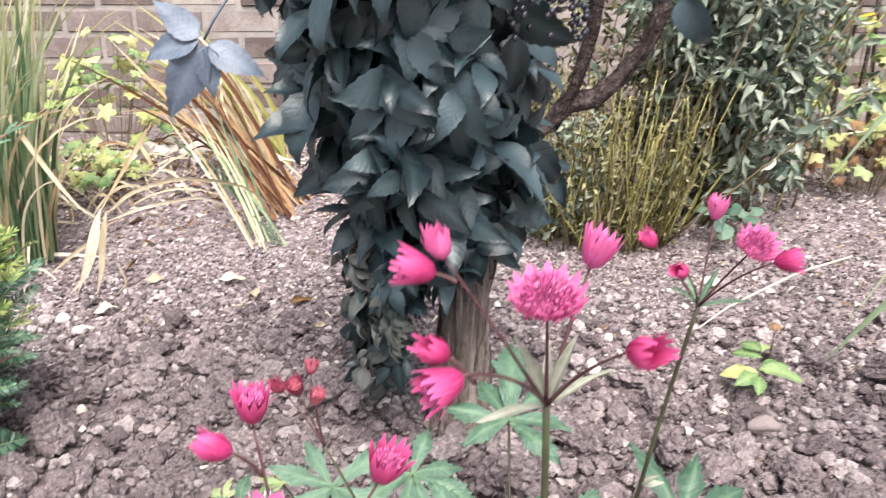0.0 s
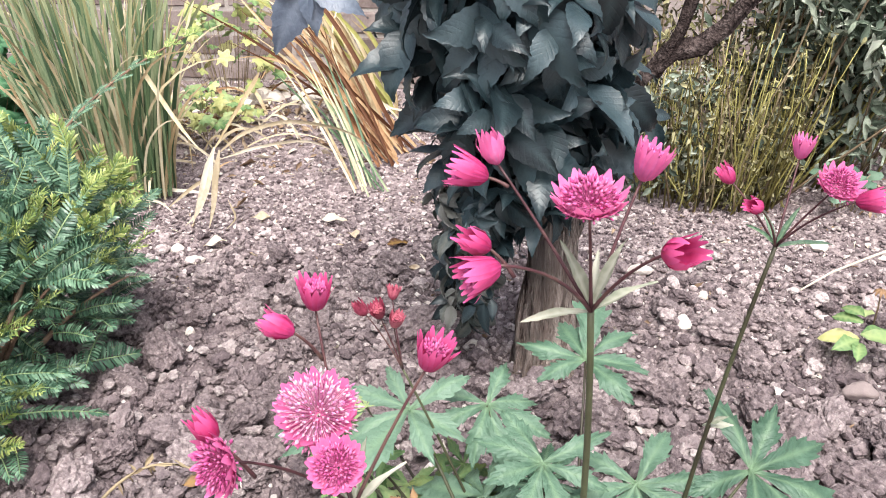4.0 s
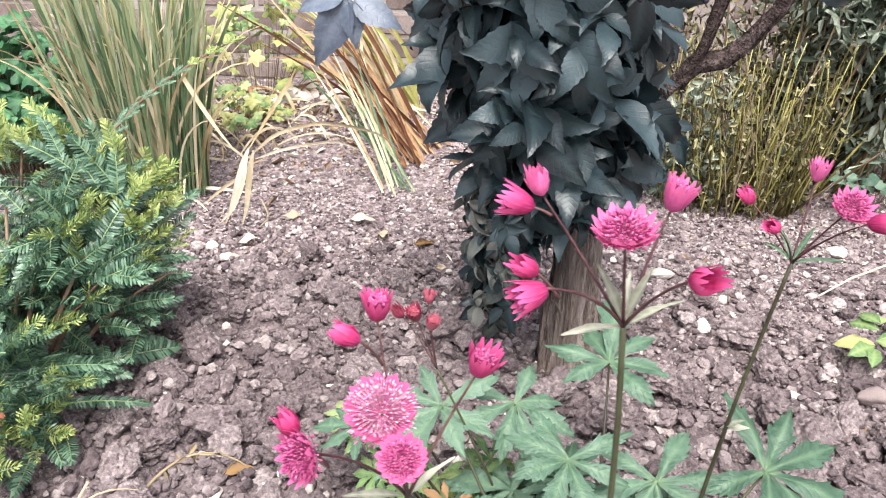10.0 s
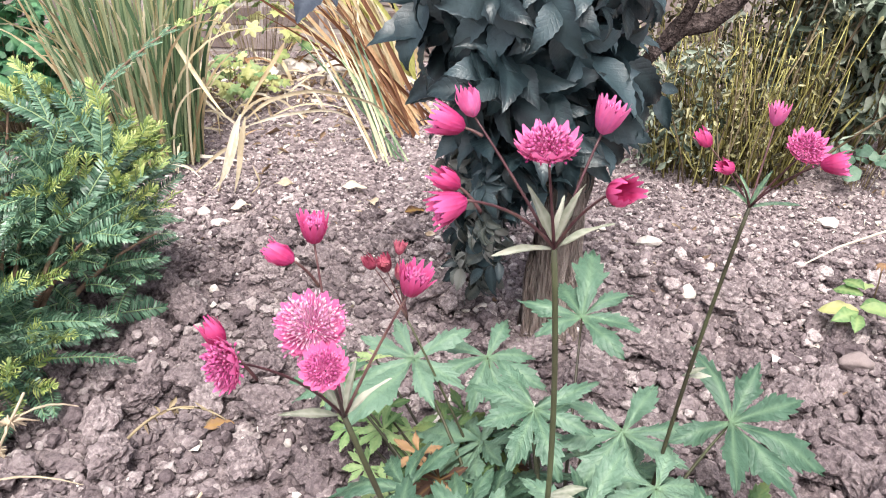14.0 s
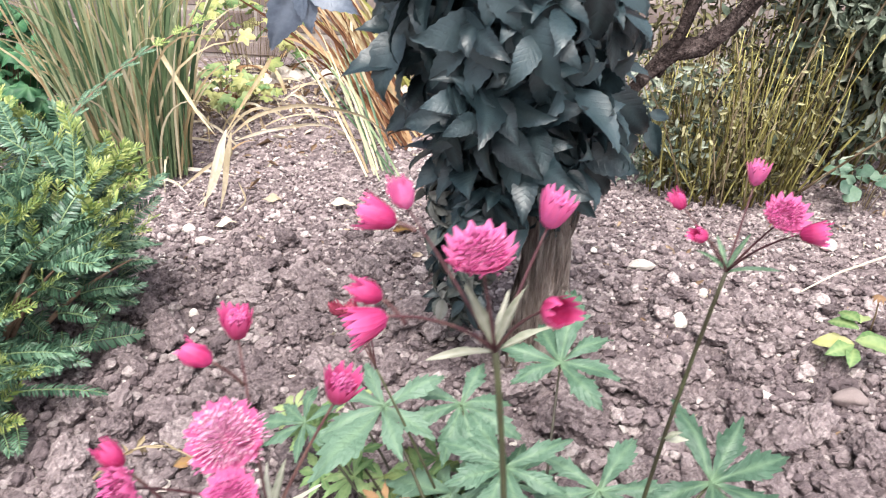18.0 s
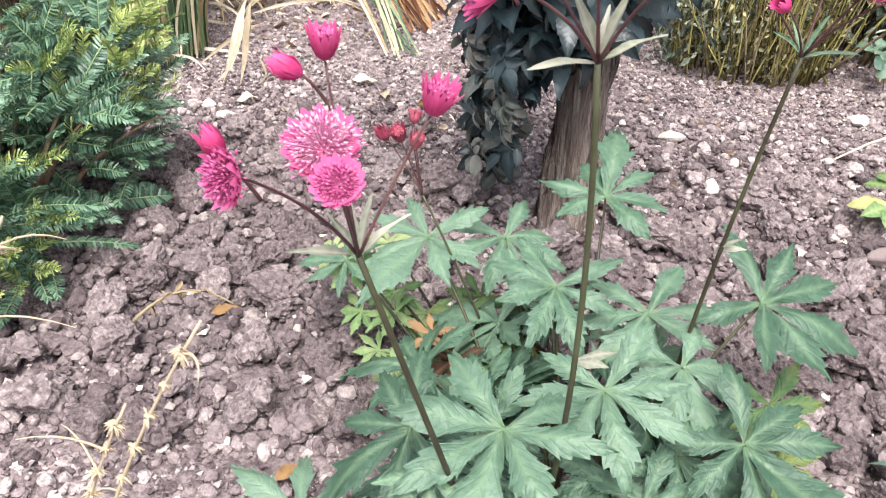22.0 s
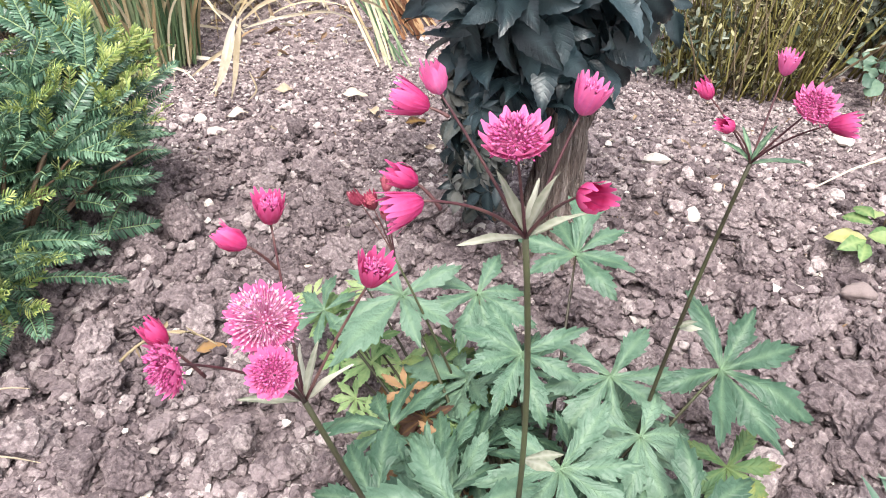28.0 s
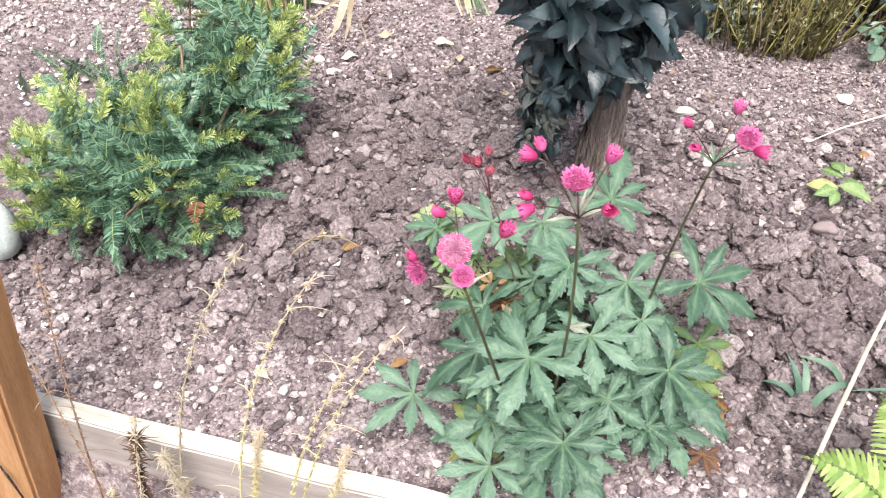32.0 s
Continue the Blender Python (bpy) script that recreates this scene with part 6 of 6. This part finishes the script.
def dry_weed(foot, mid, top, mat, tufts, fuzz, group="dry weeds by the board"):
    """A dead curving stalk set with short dry tufts that thicken towards its top."""
    root = thing("dry_weed", foot, "dead curving weed stalk with short dry pale tufts", "weed", group)
    path = bez(foot, mid, top, 24)
    v, f = tube(path, [0.0019 - 0.0012 * i / 24 for i in range(25)], 5)
    A = [max(0.0, min(1.0, (q.z - foot[2]) / (top[2] - foot[2]) * 2.2 - 1.1)) for q in v]
    part("stalk", flat_mesh("stalk", v, f, mat, attrs={"tip": A}), root)
    pcs = []
    for k in range(tufts * 4):
        i = int(24 * (1 - 0.7 * wr.random() ** 1.3))
        p, along = path[min(i, 23)], (path[min(i + 1, 24)] - path[i - 1]).normalized()
        d = (along * wr.uniform(-0.2, 0.8) + Vector((wr.gauss(0, 0.8), wr.gauss(0, 0.7), wr.gauss(0, 0.5)))).normalized()
        L = fuzz * wr.uniform(0.3, 1.0) ** 1.3 * (0.30 if k % 12 else 0.55) * (0.6 + 0.6 * abs(math.sin(i * 1.3)))
        pcs.append(tube(bez(p, p + d * L * 0.5 + Vector((0, 0, 0.003)), p + d * L - Vector((0, 0, L * 0.2)), 2), [0.0005, 0.0008, 0.0002], 3, False))
    for k in range(9):
        i = wr.randrange(6, 24)
        d = Vector((wr.gauss(0, 1), wr.gauss(0, 0.7), wr.uniform(-0.2, 0.9))).normalized() * wr.uniform(0.015, 0.04)
        p = path[i]
        pcs.append(tube(bez(p, p + d * 0.5 + Vector((0, 0, 0.008)), p + d + Vector((wr.gauss(0, 0.006), 0, -0.006)), 5), [0.0008, 0.0007, 0.0006, 0.0006, 0.0004, 0.0002], 4, False))
    V, F, _ = join(pcs)
    A = [max(0.0, min(1.0, (q.z - foot[2]) / (top[2] - foot[2]) * 2.2 - 1.1)) for q in V]
    tagged(part("dry_fuzz", flat_mesh("dry_fuzz", V, F, mat, attrs={"tip": A}), root), kind="stuff")


for foot, mid, top, mat, n, s in (
    ((-0.47, 0.19, -0.19), (-0.45, 0.20, 0.20), (-0.280, 0.205, 0.462), PALEWEED, 110, 0.030), ((-0.37, 0.18, -0.19), (-0.36, 0.20, 0.20), (-0.203, 0.207, 0.440), WEED, 150, 0.022),
    ((-0.31, 0.18, -0.19), (-0.27, 0.20, 0.15), (-0.150, 0.185, 0.360), WEED, 170, 0.018), ((-0.29, 0.17, -0.19), (-0.24, 0.17, 0.20), (-0.100, 0.178, 0.420), WEED, 180, 0.016),
    ((-0.60, 0.17, -0.19), (-0.60, 0.19, 0.1), (-0.575, 0.22, 0.36), TWIG, 80, 0.03), ((-0.57, 0.16, -0.19), (-0.60, 0.18, 0.05), (-0.66, 0.21, 0.26), TWIG, 60, 0.03),
    ((-0.52, 0.16, -0.19), (-0.52, 0.17, -0.05), (-0.49, 0.19, 0.12), PALEWEED, 110, 0.03), ((-0.48, 0.14, -0.19), (-0.47, 0.15, -0.1), (-0.42, 0.17, 0.02), PALEWEED, 110, 0.035), ((-0.25, 0.16, -0.19), (-0.2, 0.165, -0.1), (-0.10, 0.17, -0.02), PALEWEED, 90, 0.03),
    ((-0.50, 0.17, -0.19), (-0.53, 0.18, -0.05), (-0.50, 0.19, 0.07), DEAD, 160, 0.06), ((-0.46, 0.18, -0.19), (-0.44, 0.18, -0.05), (-0.47, 0.19, 0.04), PALEWEED, 160, 0.06), ((-0.33, 0.17, -0.19), (-0.34, 0.18, 0.0), (-0.30, 0.19, 0.16), WEED, 160, 0.04), ((-0.24, 0.17, -0.19), (-0.23, 0.18, 0.0), (-0.18, 0.19, 0.17), WEED, 160, 0.035),
    ((-0.55, 0.13, -0.19), (-0.55, 0.14, -0.1), (-0.54, 0.15, -0.02), IRIS_DRY, 90, 0.03), ((-0.44, 0.12, -0.19), (-0.45, 0.13, -0.1), (-0.46, 0.14, -0.03), IRIS_DRY, 90, 0.03), ((-0.38, 0.11, -0.19), (-0.37, 0.12, -0.1), (-0.34, 0.13, -0.05), LIME, 90, 0.03)):
    dry_weed(foot, mid, top, mat, n, s)
# a withered reddish stalk fallen over the clods
v, f = tube(bez((-0.47, 0.64, 0.02), (-0.43, 0.70, 0.06), (-0.36, 0.685, 0.03), 12), [0.0022 - 0.0012 * i / 12 for i in range(13)], 5)
fallen = thing("withered_stalk", (-0.42, 0.67, 0.0), "withered rust-brown stalk bent over the clods", "dead stalk")
part("stalk", flat_mesh("stalk", v, f, BROWNSTEM), fallen)
for k in range(16):
    t = wr.randrange(1, 12)
    p = bez((-0.47, 0.64, 0.02), (-0.43, 0.70, 0.06), (-0.36, 0.685, 0.03), 12)[t]
    V, F, A = curled_leaf(wr, wr.uniform(0.012, 0.026), wr.uniform(0.004, 0.008))
    part("leaf", flat_mesh("leaf", V, F, BROWNSTEM, attrs={"vein": A}), fallen, frame_to((wr.gauss(0, 1), wr.gauss(0, 1), wr.uniform(-0.5, 0.5)), (0, -0.3, 1), 0, p))

# ---- stones, clods, crumbs ----
sr = random.Random(53)


def lump(seed, rough=0.28, detail=3, flat=0.75, creases=0.0):
    """A rough lump of unit size, broader than high; creases break its surface into crumbs."""
    bm = bmesh.new()
    bmesh.ops.create_icosphere(bm, subdivisions=detail, radius=1.0)
    o = Vector((seed * 3.7, seed * 1.3, seed * 2.1))
    wide, deep = 1.0 + 0.25 * math.sin(seed * 2.3), 0.9 + 0.2 * math.sin(seed * 4.1)
    for v in bm.verts:
        c = v.co.copy()
        k = 1 + rough * 0.9 * noise.noise(c * 1.1 + o) + rough * 0.5 * noise.noise(c * 2.4 + o)
        for q in range(5):
            face = Vector((math.sin(seed * 5.1 + q * 2.2), math.cos(seed * 3.3 + q * 1.7), math.sin(seed * 1.9 + q * 2.9))).normalized()
            if c.dot(face) > 0.3:
                k = min(k, (0.78 + 0.10 * math.sin(seed + q)) / c.dot(face))
        k += rough * (0.20 * noise.noise(c * 4 + o) + 0.17 * noise.noise(c * 8 + o) + 0.15 * noise.noise(c * 17 + o))
        k -= creases * max(0.0, 0.20 - abs(noise.noise(c * 2.1 + o * 1.7))) * 1.6
        if detail > 2:
            k += rough * (0.34 * (0.45 - noise.voronoi(c * 2.6 + o)[0][0]) + 0.20 * (0.45 - noise.voronoi(c * 6.0 + o)[0][0]))
        v.co = Vector((c.x * k * wide, c.y * k * deep, c.z * k * flat))
    V = [v.co.copy() for v in bm.verts]
    F = [tuple(v.index for v in f.verts) for f in bm.faces]
    bm.free()
    return V, F


clod_meshes = [flat_mesh("clod", *lump(s, 0.5, 4, 0.78, 0.35), CLOD, smooth=False) for s in range(7)]
small_clod_meshes = [flat_mesh("clod", *lump(20 + s, 0.5, 3, 0.8, 0.3), CLOD, smooth=False) for s in range(10)]
stone_meshes = [flat_mesh("stone", *lump(30 + s, 0.4, 2, 0.6), STONE, smooth=False) for s in range(5)]
grey_meshes = [flat_mesh("stone", *lump(50 + s, 0.34, 3, 0.7), GREYSTONE) for s in range(2)]
FINE = np.random.RandomState(77)


def scatter(name, bases, xs, ys, sizes, mat, sink, label, category, smooth=True, parent=None):
    """Many small lumps on the soil, joined into one mesh."""
    zs = soil_height(xs, ys)
    VV, FF, o = [], [], 0
    which = FINE.randint(0, len(bases), len(xs))
    for b, (V, F) in enumerate(bases):
        sel = np.nonzero(which == b)[0]
        V, F = np.array([tuple(v) for v in V]), np.array(F)
        q = FINE.normal(size=(len(sel), 4))
        q /= np.linalg.norm(q, axis=1)[:, None]
        w, x, y, z = q.T
        R = np.stack([1 - 2 * (y * y + z * z), 2 * (x * y - z * w), 2 * (x * z + y * w), 2 * (x * y + z * w), 1 - 2 * (x * x + z * z), 2 * (y * z - x * w),
                      2 * (x * z - y * w), 2 * (y * z + x * w), 1 - 2 * (x * x + y * y)], 1).reshape(-1, 3, 3)
        P = np.einsum("nij,vj->nvi", R, V) * sizes[sel][:, None, None]
        P[..., 2] *= 0.8
        P += np.stack([xs[sel], ys[sel], zs[sel] + sizes[sel] * sink], 1)[:, None, :]
        VV.append(P.reshape(-1, 3))
        FF.append((F[None] + (np.arange(len(sel)) * len(V))[:, None, None] + o).reshape(-1, 3))
        o += len(sel) * len(V)
    V, F = np.concatenate(VV), np.concatenate(FF)
    me = bpy.data.meshes.new(name)
    me.vertices.add(len(V))
    me.vertices.foreach_set("co", V.ravel())
    me.loops.add(F.size)
    me.loops.foreach_set("vertex_index", F.ravel().astype(np.int32))
    me.polygons.add(len(F))
    me.polygons.foreach_set("loop_start", (np.arange(len(F)) * 3).astype(np.int32))
    me.polygons.foreach_set("use_smooth", np.full(len(F), smooth))
    me.update(calc_edges=True)
    me.materials.append(mat)
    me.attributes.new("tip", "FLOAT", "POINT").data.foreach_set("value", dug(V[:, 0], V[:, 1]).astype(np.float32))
    return solo(name, me, label, category, kind="stuff")


def spots(n, x0, x1, y0, y1, near=1.0, dug=0.0):
    """Random places on the bed, denser towards the front (near > 1) and on dug soil (dug 0 to 1)."""
    xs, ys = np.zeros(0), np.zeros(0)
    while len(xs) < n:
        x = FINE.uniform(x0, x1, n)
        y = y0 + (y1 - y0) * FINE.rand(n) ** near
        keep = FINE.rand(n) < (1 - dug) + dug * roughness_of(x, y)
        xs, ys = np.concatenate([xs, x[keep]]), np.concatenate([ys, y[keep]])
    return xs[:n], ys[:n]


def shard(seed):
    """An uneven eight-sided chip of unit size."""
    r = random.Random(seed)
    V = [Vector(d) * r.uniform(0.6, 1.3) + Vector((r.gauss(0, 0.2), r.gauss(0, 0.2), r.gauss(0, 0.2))) for d in ((1, 0, 0), (-1, 0, 0), (0, 1, 0), (0, -1, 0), (0, 0, 1), (0, 0, -1))]
    return V, [(0, 2, 4), (2, 1, 4), (1, 3, 4), (3, 0, 4), (2, 0, 5), (1, 2, 5), (3, 1, 5), (0, 3, 5)]


small_lumps = [lump(70 + s, 0.5, 2, 0.9, 0.1) for s in range(8)]
tiny_lumps = [lump(80 + s, 0.6, 1, 0.85) for s in range(6)]
shards = [shard(s) for s in range(12)]
grains = [lump(90 + s, 0.75, 1, 0.8) for s in range(8)]
x, y = spots(720, -1.0, 1.0, 0.36, 1.5, 1.1, 0.9)
scatter("broken_clods", [lump(100 + s, 0.5, 3, 0.85, 0.3) for s in range(6)], x, y, 0.009 + 0.011 * FINE.rand(720) ** 1.5, CRUMB, 0.65, "broken lumps of dug pinkish-brown soil", "clods", smooth=False)
x, y = spots(5600, -0.98, 0.92, 0.29, 1.45, 1.05, 0.66)
scatter("small_clods", small_lumps, x, y, 0.0048 + 0.0064 * FINE.rand(5600) ** 1.5, CRUMB, 0.55, "small crumbled clods of pinkish-brown soil", "clods", smooth=False)
x, y = spots(22000, -1.1, 0.95, 0.262, 1.7, 1.05)
scatter("soil_granules", grains, x, y, (0.0022 + 0.0036 * FINE.rand(22000) ** 1.8) * (0.85 + 0.25 * y), CRUMB, 0.5, "packed rounded granules of dry soil", "crumbs", smooth=False)
x, y = spots(26000, -1.65, 1.15, 1.1, 2.5, 0.9)
scatter("soil_crumbs", shards, x, y, (0.0014 + 0.0044 * FINE.rand(26000) ** 2.2) * (1.0 + 0.25 * y), CRUMB, 0.3, "loose crumbs of dry soil over the bed", "crumbs", smooth=False)
x, y = spots(3000, -1.3, 1.15, 0.262, 2.6, 1.35)
scatter("gravel", tiny_lumps + shards[:4], x, y, 0.0020 + 0.0064 * FINE.rand(3000) ** 2.6, PEBBLE, 0.7, "scattered pale flint pebbles on the soil", "pebbles", smooth=False)

x, y = spots(5000, -0.9, 0.7, 0.262, 0.62, 1.2)
scatter("front_crumbs", shards, x, y, 0.0016 + 0.0042 * FINE.rand(5000) ** 1.8, CRUMB, 0.3, "flaky dry crumbs of soil along the board", "crumbs", smooth=False)
x, y = spots(320, -0.9, 0.7, 0.27, 0.62, 1.0)
scatter("front_clods", small_lumps, x, y, 0.004 + 0.007 * FINE.rand(320) ** 1.8, CRUMB, 0.3, "small flat clods of soil along the board", "clods", smooth=False)
x, y = spots(900, -1.75, -0.95, 1.0, 1.55)
scatter("pale_gravel", tiny_lumps, x, y, 0.003 + 0.008 * FINE.rand(900) ** 2, PEBBLE, 0.4, "patch of pale gravel behind the yew", "gravel", smooth=False)

# dry bits of leaf and straw on the raked soil
pieces = []
for k in range(2400):
    px, py = sr.uniform(-1.2, 1.2), 0.9 + 1.7 * sr.random() ** 0.7
    L = 0.006 + 0.024 * sr.random() ** 2
    pieces.append(moved(curled_leaf(sr, L, L * sr.uniform(0.12, 0.5)), frame_to((sr.uniform(-1, 1), sr.uniform(-1, 1), sr.uniform(-0.1, 0.2)), (sr.uniform(-0.4, 0.4), sr.uniform(-0.4, 0.4), 1), 0, (px, py, ground_z(px, py) + 0.004))))
for k in range(320):
    px, py = -0.72 + sr.gauss(0, 0.2), 2.22 + sr.gauss(0, 0.17)
    L = sr.uniform(0.012, 0.05)
    pieces.append(moved(curled_leaf(sr, L, L * sr.uniform(0.3, 0.6)), frame_to((sr.uniform(-1, 1), sr.uniform(-1, 1), sr.uniform(-0.1, 0.4)), (sr.uniform(-0.6, 0.6), sr.uniform(-0.6, 0.2), 1), 0, (px, py, ground_z(px, py) + 0.006))))
V, F, A = join(pieces)
LITTER = material("leaf_litter", [(0.25, (0.20, 0.13, 0.085)), (0.5, (0.38, 0.28, 0.19)), (0.75, (0.74, 0.66, 0.54))], 0.85, 30, 160, 0.4, 0.001, 0.9, 0.1, island=True)
solo("leaf_litter", flat_mesh("leaf_litter", V, F, LITTER), "scattered bits of dry leaf and straw", "litter", kind="stuff")


def clod(x, y, size, mesh=None, z=None, name="clod"):
    me = mesh or sr.choice(clod_meshes if size > 0.027 else small_clod_meshes)
    at = Matrix.Translation((x, y, ground_z(x, y) + size * 0.68 if z is None else z)) @ Euler((sr.uniform(-0.4, 0.4), sr.uniform(-0.4, 0.4), sr.uniform(0, 6.28))).to_matrix().to_4x4() @ Matrix.Scale(size, 4)
    return part(name, me, ground, at)


for k in range(268):
    for _ in range(60):
        px, py = sr.uniform(-0.75, 0.85), sr.uniform(0.46, 1.4)
        if sr.random() < float(roughness_of(np.array([px]), np.array([py]))[0]) and math.hypot(px, py - 1.04) > 0.09:
            break
    clod(px, py, 0.014 + 0.021 * sr.random() ** 1.4)
for px, py, s in ((0.445, 0.70, 0.052), (0.42, 0.815, 0.034), (0.33, 0.80, 0.034), (0.36, 0.90, 0.036), (0.52, 0.83, 0.04), (0.58, 0.66, 0.045), (0.45, 0.62, 0.040), (0.49, 0.69, 0.036), (0.385, 0.60, 0.036), (0.41, 0.67, 0.034), (0.66, 0.53, 0.045), (0.41, 0.56, 0.03), (0.54, 0.71, 0.036), (0.35, 0.66, 0.03), (0.37, 0.54, 0.028), (0.33, 0.60, 0.026), (0.30, 0.70, 0.028), (0.25, 0.78, 0.028), (0.46, 0.77, 0.032), (0.37, 0.76, 0.03), (0.27, 0.92, 0.03), (0.48, 0.93, 0.03),
                  (-0.42, 0.93, 0.03), (-0.48, 0.86, 0.036), (-0.35, 0.86, 0.03), (-0.44, 0.77, 0.034), (-0.33, 0.74, 0.032), (-0.24, 0.72, 0.028), (-0.20, 0.66, 0.03), (-0.55, 0.97, 0.032), (-0.28, 0.97, 0.03), (-0.14, 0.86, 0.028), (-0.16, 0.54, 0.03)):
    clod(px, py, s)

# pale stones that stand out
for px, py, s in ((0.386, 1.024, 0.021), (0.19, 1.36, 0.022), (0.33, 0.76, 0.012), (0.315, 0.73, 0.010), (-0.394, 0.66, 0.009), (-0.357, 0.481, 0.009), (-0.256, 0.548, 0.011), (-0.09, 1.08, 0.011), (-0.55, 1.06, 0.012),
                  (0.25, 1.18, 0.017), (0.56, 1.56, 0.020), (0.30, 1.30, 0.013), (0.40, 1.25, 0.012), (-0.30, 1.30, 0.012), (-0.20, 1.20, 0.012), (-0.50, 1.32, 0.014), (-0.72, 1.38, 0.016), (-0.66, 1.33, 0.018)):
    tagged(solo("stone", sr.choice(stone_meshes), "pale angular flint stone lying on the soil", "stone", "pale stones on the bed",
                at=Matrix.Translation((px, py, ground_z(px, py) + s * 0.25)) @ Euler((sr.uniform(-0.3, 0.3), sr.uniform(-0.3, 0.3), sr.uniform(0, 6))).to_matrix().to_4x4() @ Matrix.Scale(s, 4)))
for k in range(44):
    px, py = sr.uniform(-0.75, 0.8), 0.33 + 1.5 * sr.random() ** 1.2
    s = sr.uniform(0.005, 0.009)
    solo("stone", sr.choice(stone_meshes), "pale angular flint stone lying on the soil", "stone", "pale stones on the bed",
         at=Matrix.Translation((px, py, ground_z(px, py) + s * 0.3)) @ Euler((sr.uniform(-0.3, 0.3), sr.uniform(-0.3, 0.3), sr.uniform(0, 6))).to_matrix().to_4x4() @ Matrix.Scale(s, 4))
solo("grey_stone", grey_meshes[0], "smooth rounded grey-brown stone among the clods", "stone", at=Matrix.Translation((0.482, 1.035, ground_z(0.482, 1.035) + 0.008)) @ Matrix.Scale(0.020, 4))
solo("lichen_boulder", flat_mesh("lichen_boulder", *lump(61, 0.14, 3, 1.1), LICHEN), "pale grey-green weathered boulder on the soil", "boulder", at=Matrix.Translation((-1.05, 0.53, 0.05)) @ Matrix.Scale(0.075, 4))
# heap of pale rubble by the wall
for k in range(30):
    px, py = -0.72 + sr.gauss(0, 0.12), 2.32 + sr.gauss(0, 0.09)
    s = sr.uniform(0.012, 0.04)
    solo("rubble_stone", sr.choice(stone_meshes), "pale lump of rubble heaped near the wall", "rubble", "pale rubble heap",
         at=Matrix.Translation((px, py, ground_z(px, py) + s * 0.3)) @ Euler((sr.uniform(-0.5, 0.5), sr.uniform(-0.5, 0.5), sr.uniform(0, 6))).to_matrix().to_4x4() @ Matrix.Scale(s, 4))


def lying_leaf(x, y, L, way, mat, label, seed):
    V, F, A = leaf(L, L * 0.55, 1, 0.02, 0.3, 0.4, 0.5, 10, 0.4, 0.12, 0.9, seed)
    solo("fallen_leaf", flat_mesh("fallen_leaf", V, F, mat, attrs={"vein": A}), label, "leaf", "fallen leaves", at=frame_to((math.cos(way), math.sin(way), 0.15), (0, -0.2, 1), 0.2, (x, y, ground_z(x, y) + 0.012)))


for i, (px, py, L, w, m) in enumerate(((-0.605, 1.50, 0.05, 0.3, PALELEAF), (-0.45, 1.50, 0.055, 0.2, PALELEAF), (-0.36, 1.43, 0.045, 2.0, PALELEAF), (-0.29, 1.40, 0.05, 0.5, DEAD), (-0.62, 1.40, 0.05, 3.4, PALELEAF), (0.275, 0.49, 0.05, 0.2, DEAD),
                                       (0.30, 0.505, 0.04, 2.4, DEAD), (-0.13, 1.05, 0.04, 1.4, PALELEAF), (-0.40, 0.70, 0.04, 0.5, DEAD), (-0.33, 0.64, 0.035, 2.5, DEAD), (0.9, 2.1, 0.06, 0.4, PALELEAF), (1.0, 2.2, 0.06, 2.4, PALELEAF), (0.95, 2.25, 0.06, 4.0, DEAD),
                                       (-0.22, 0.45, 0.035, 0.8, DEAD), (-0.40, 0.38, 0.035, 2.8, PALELEAF))):
    lying_leaf(px, py, L, w, m, "curled dry fallen leaf on the soil" if m is DEAD else "bleached dry fallen leaf on the soil", i)
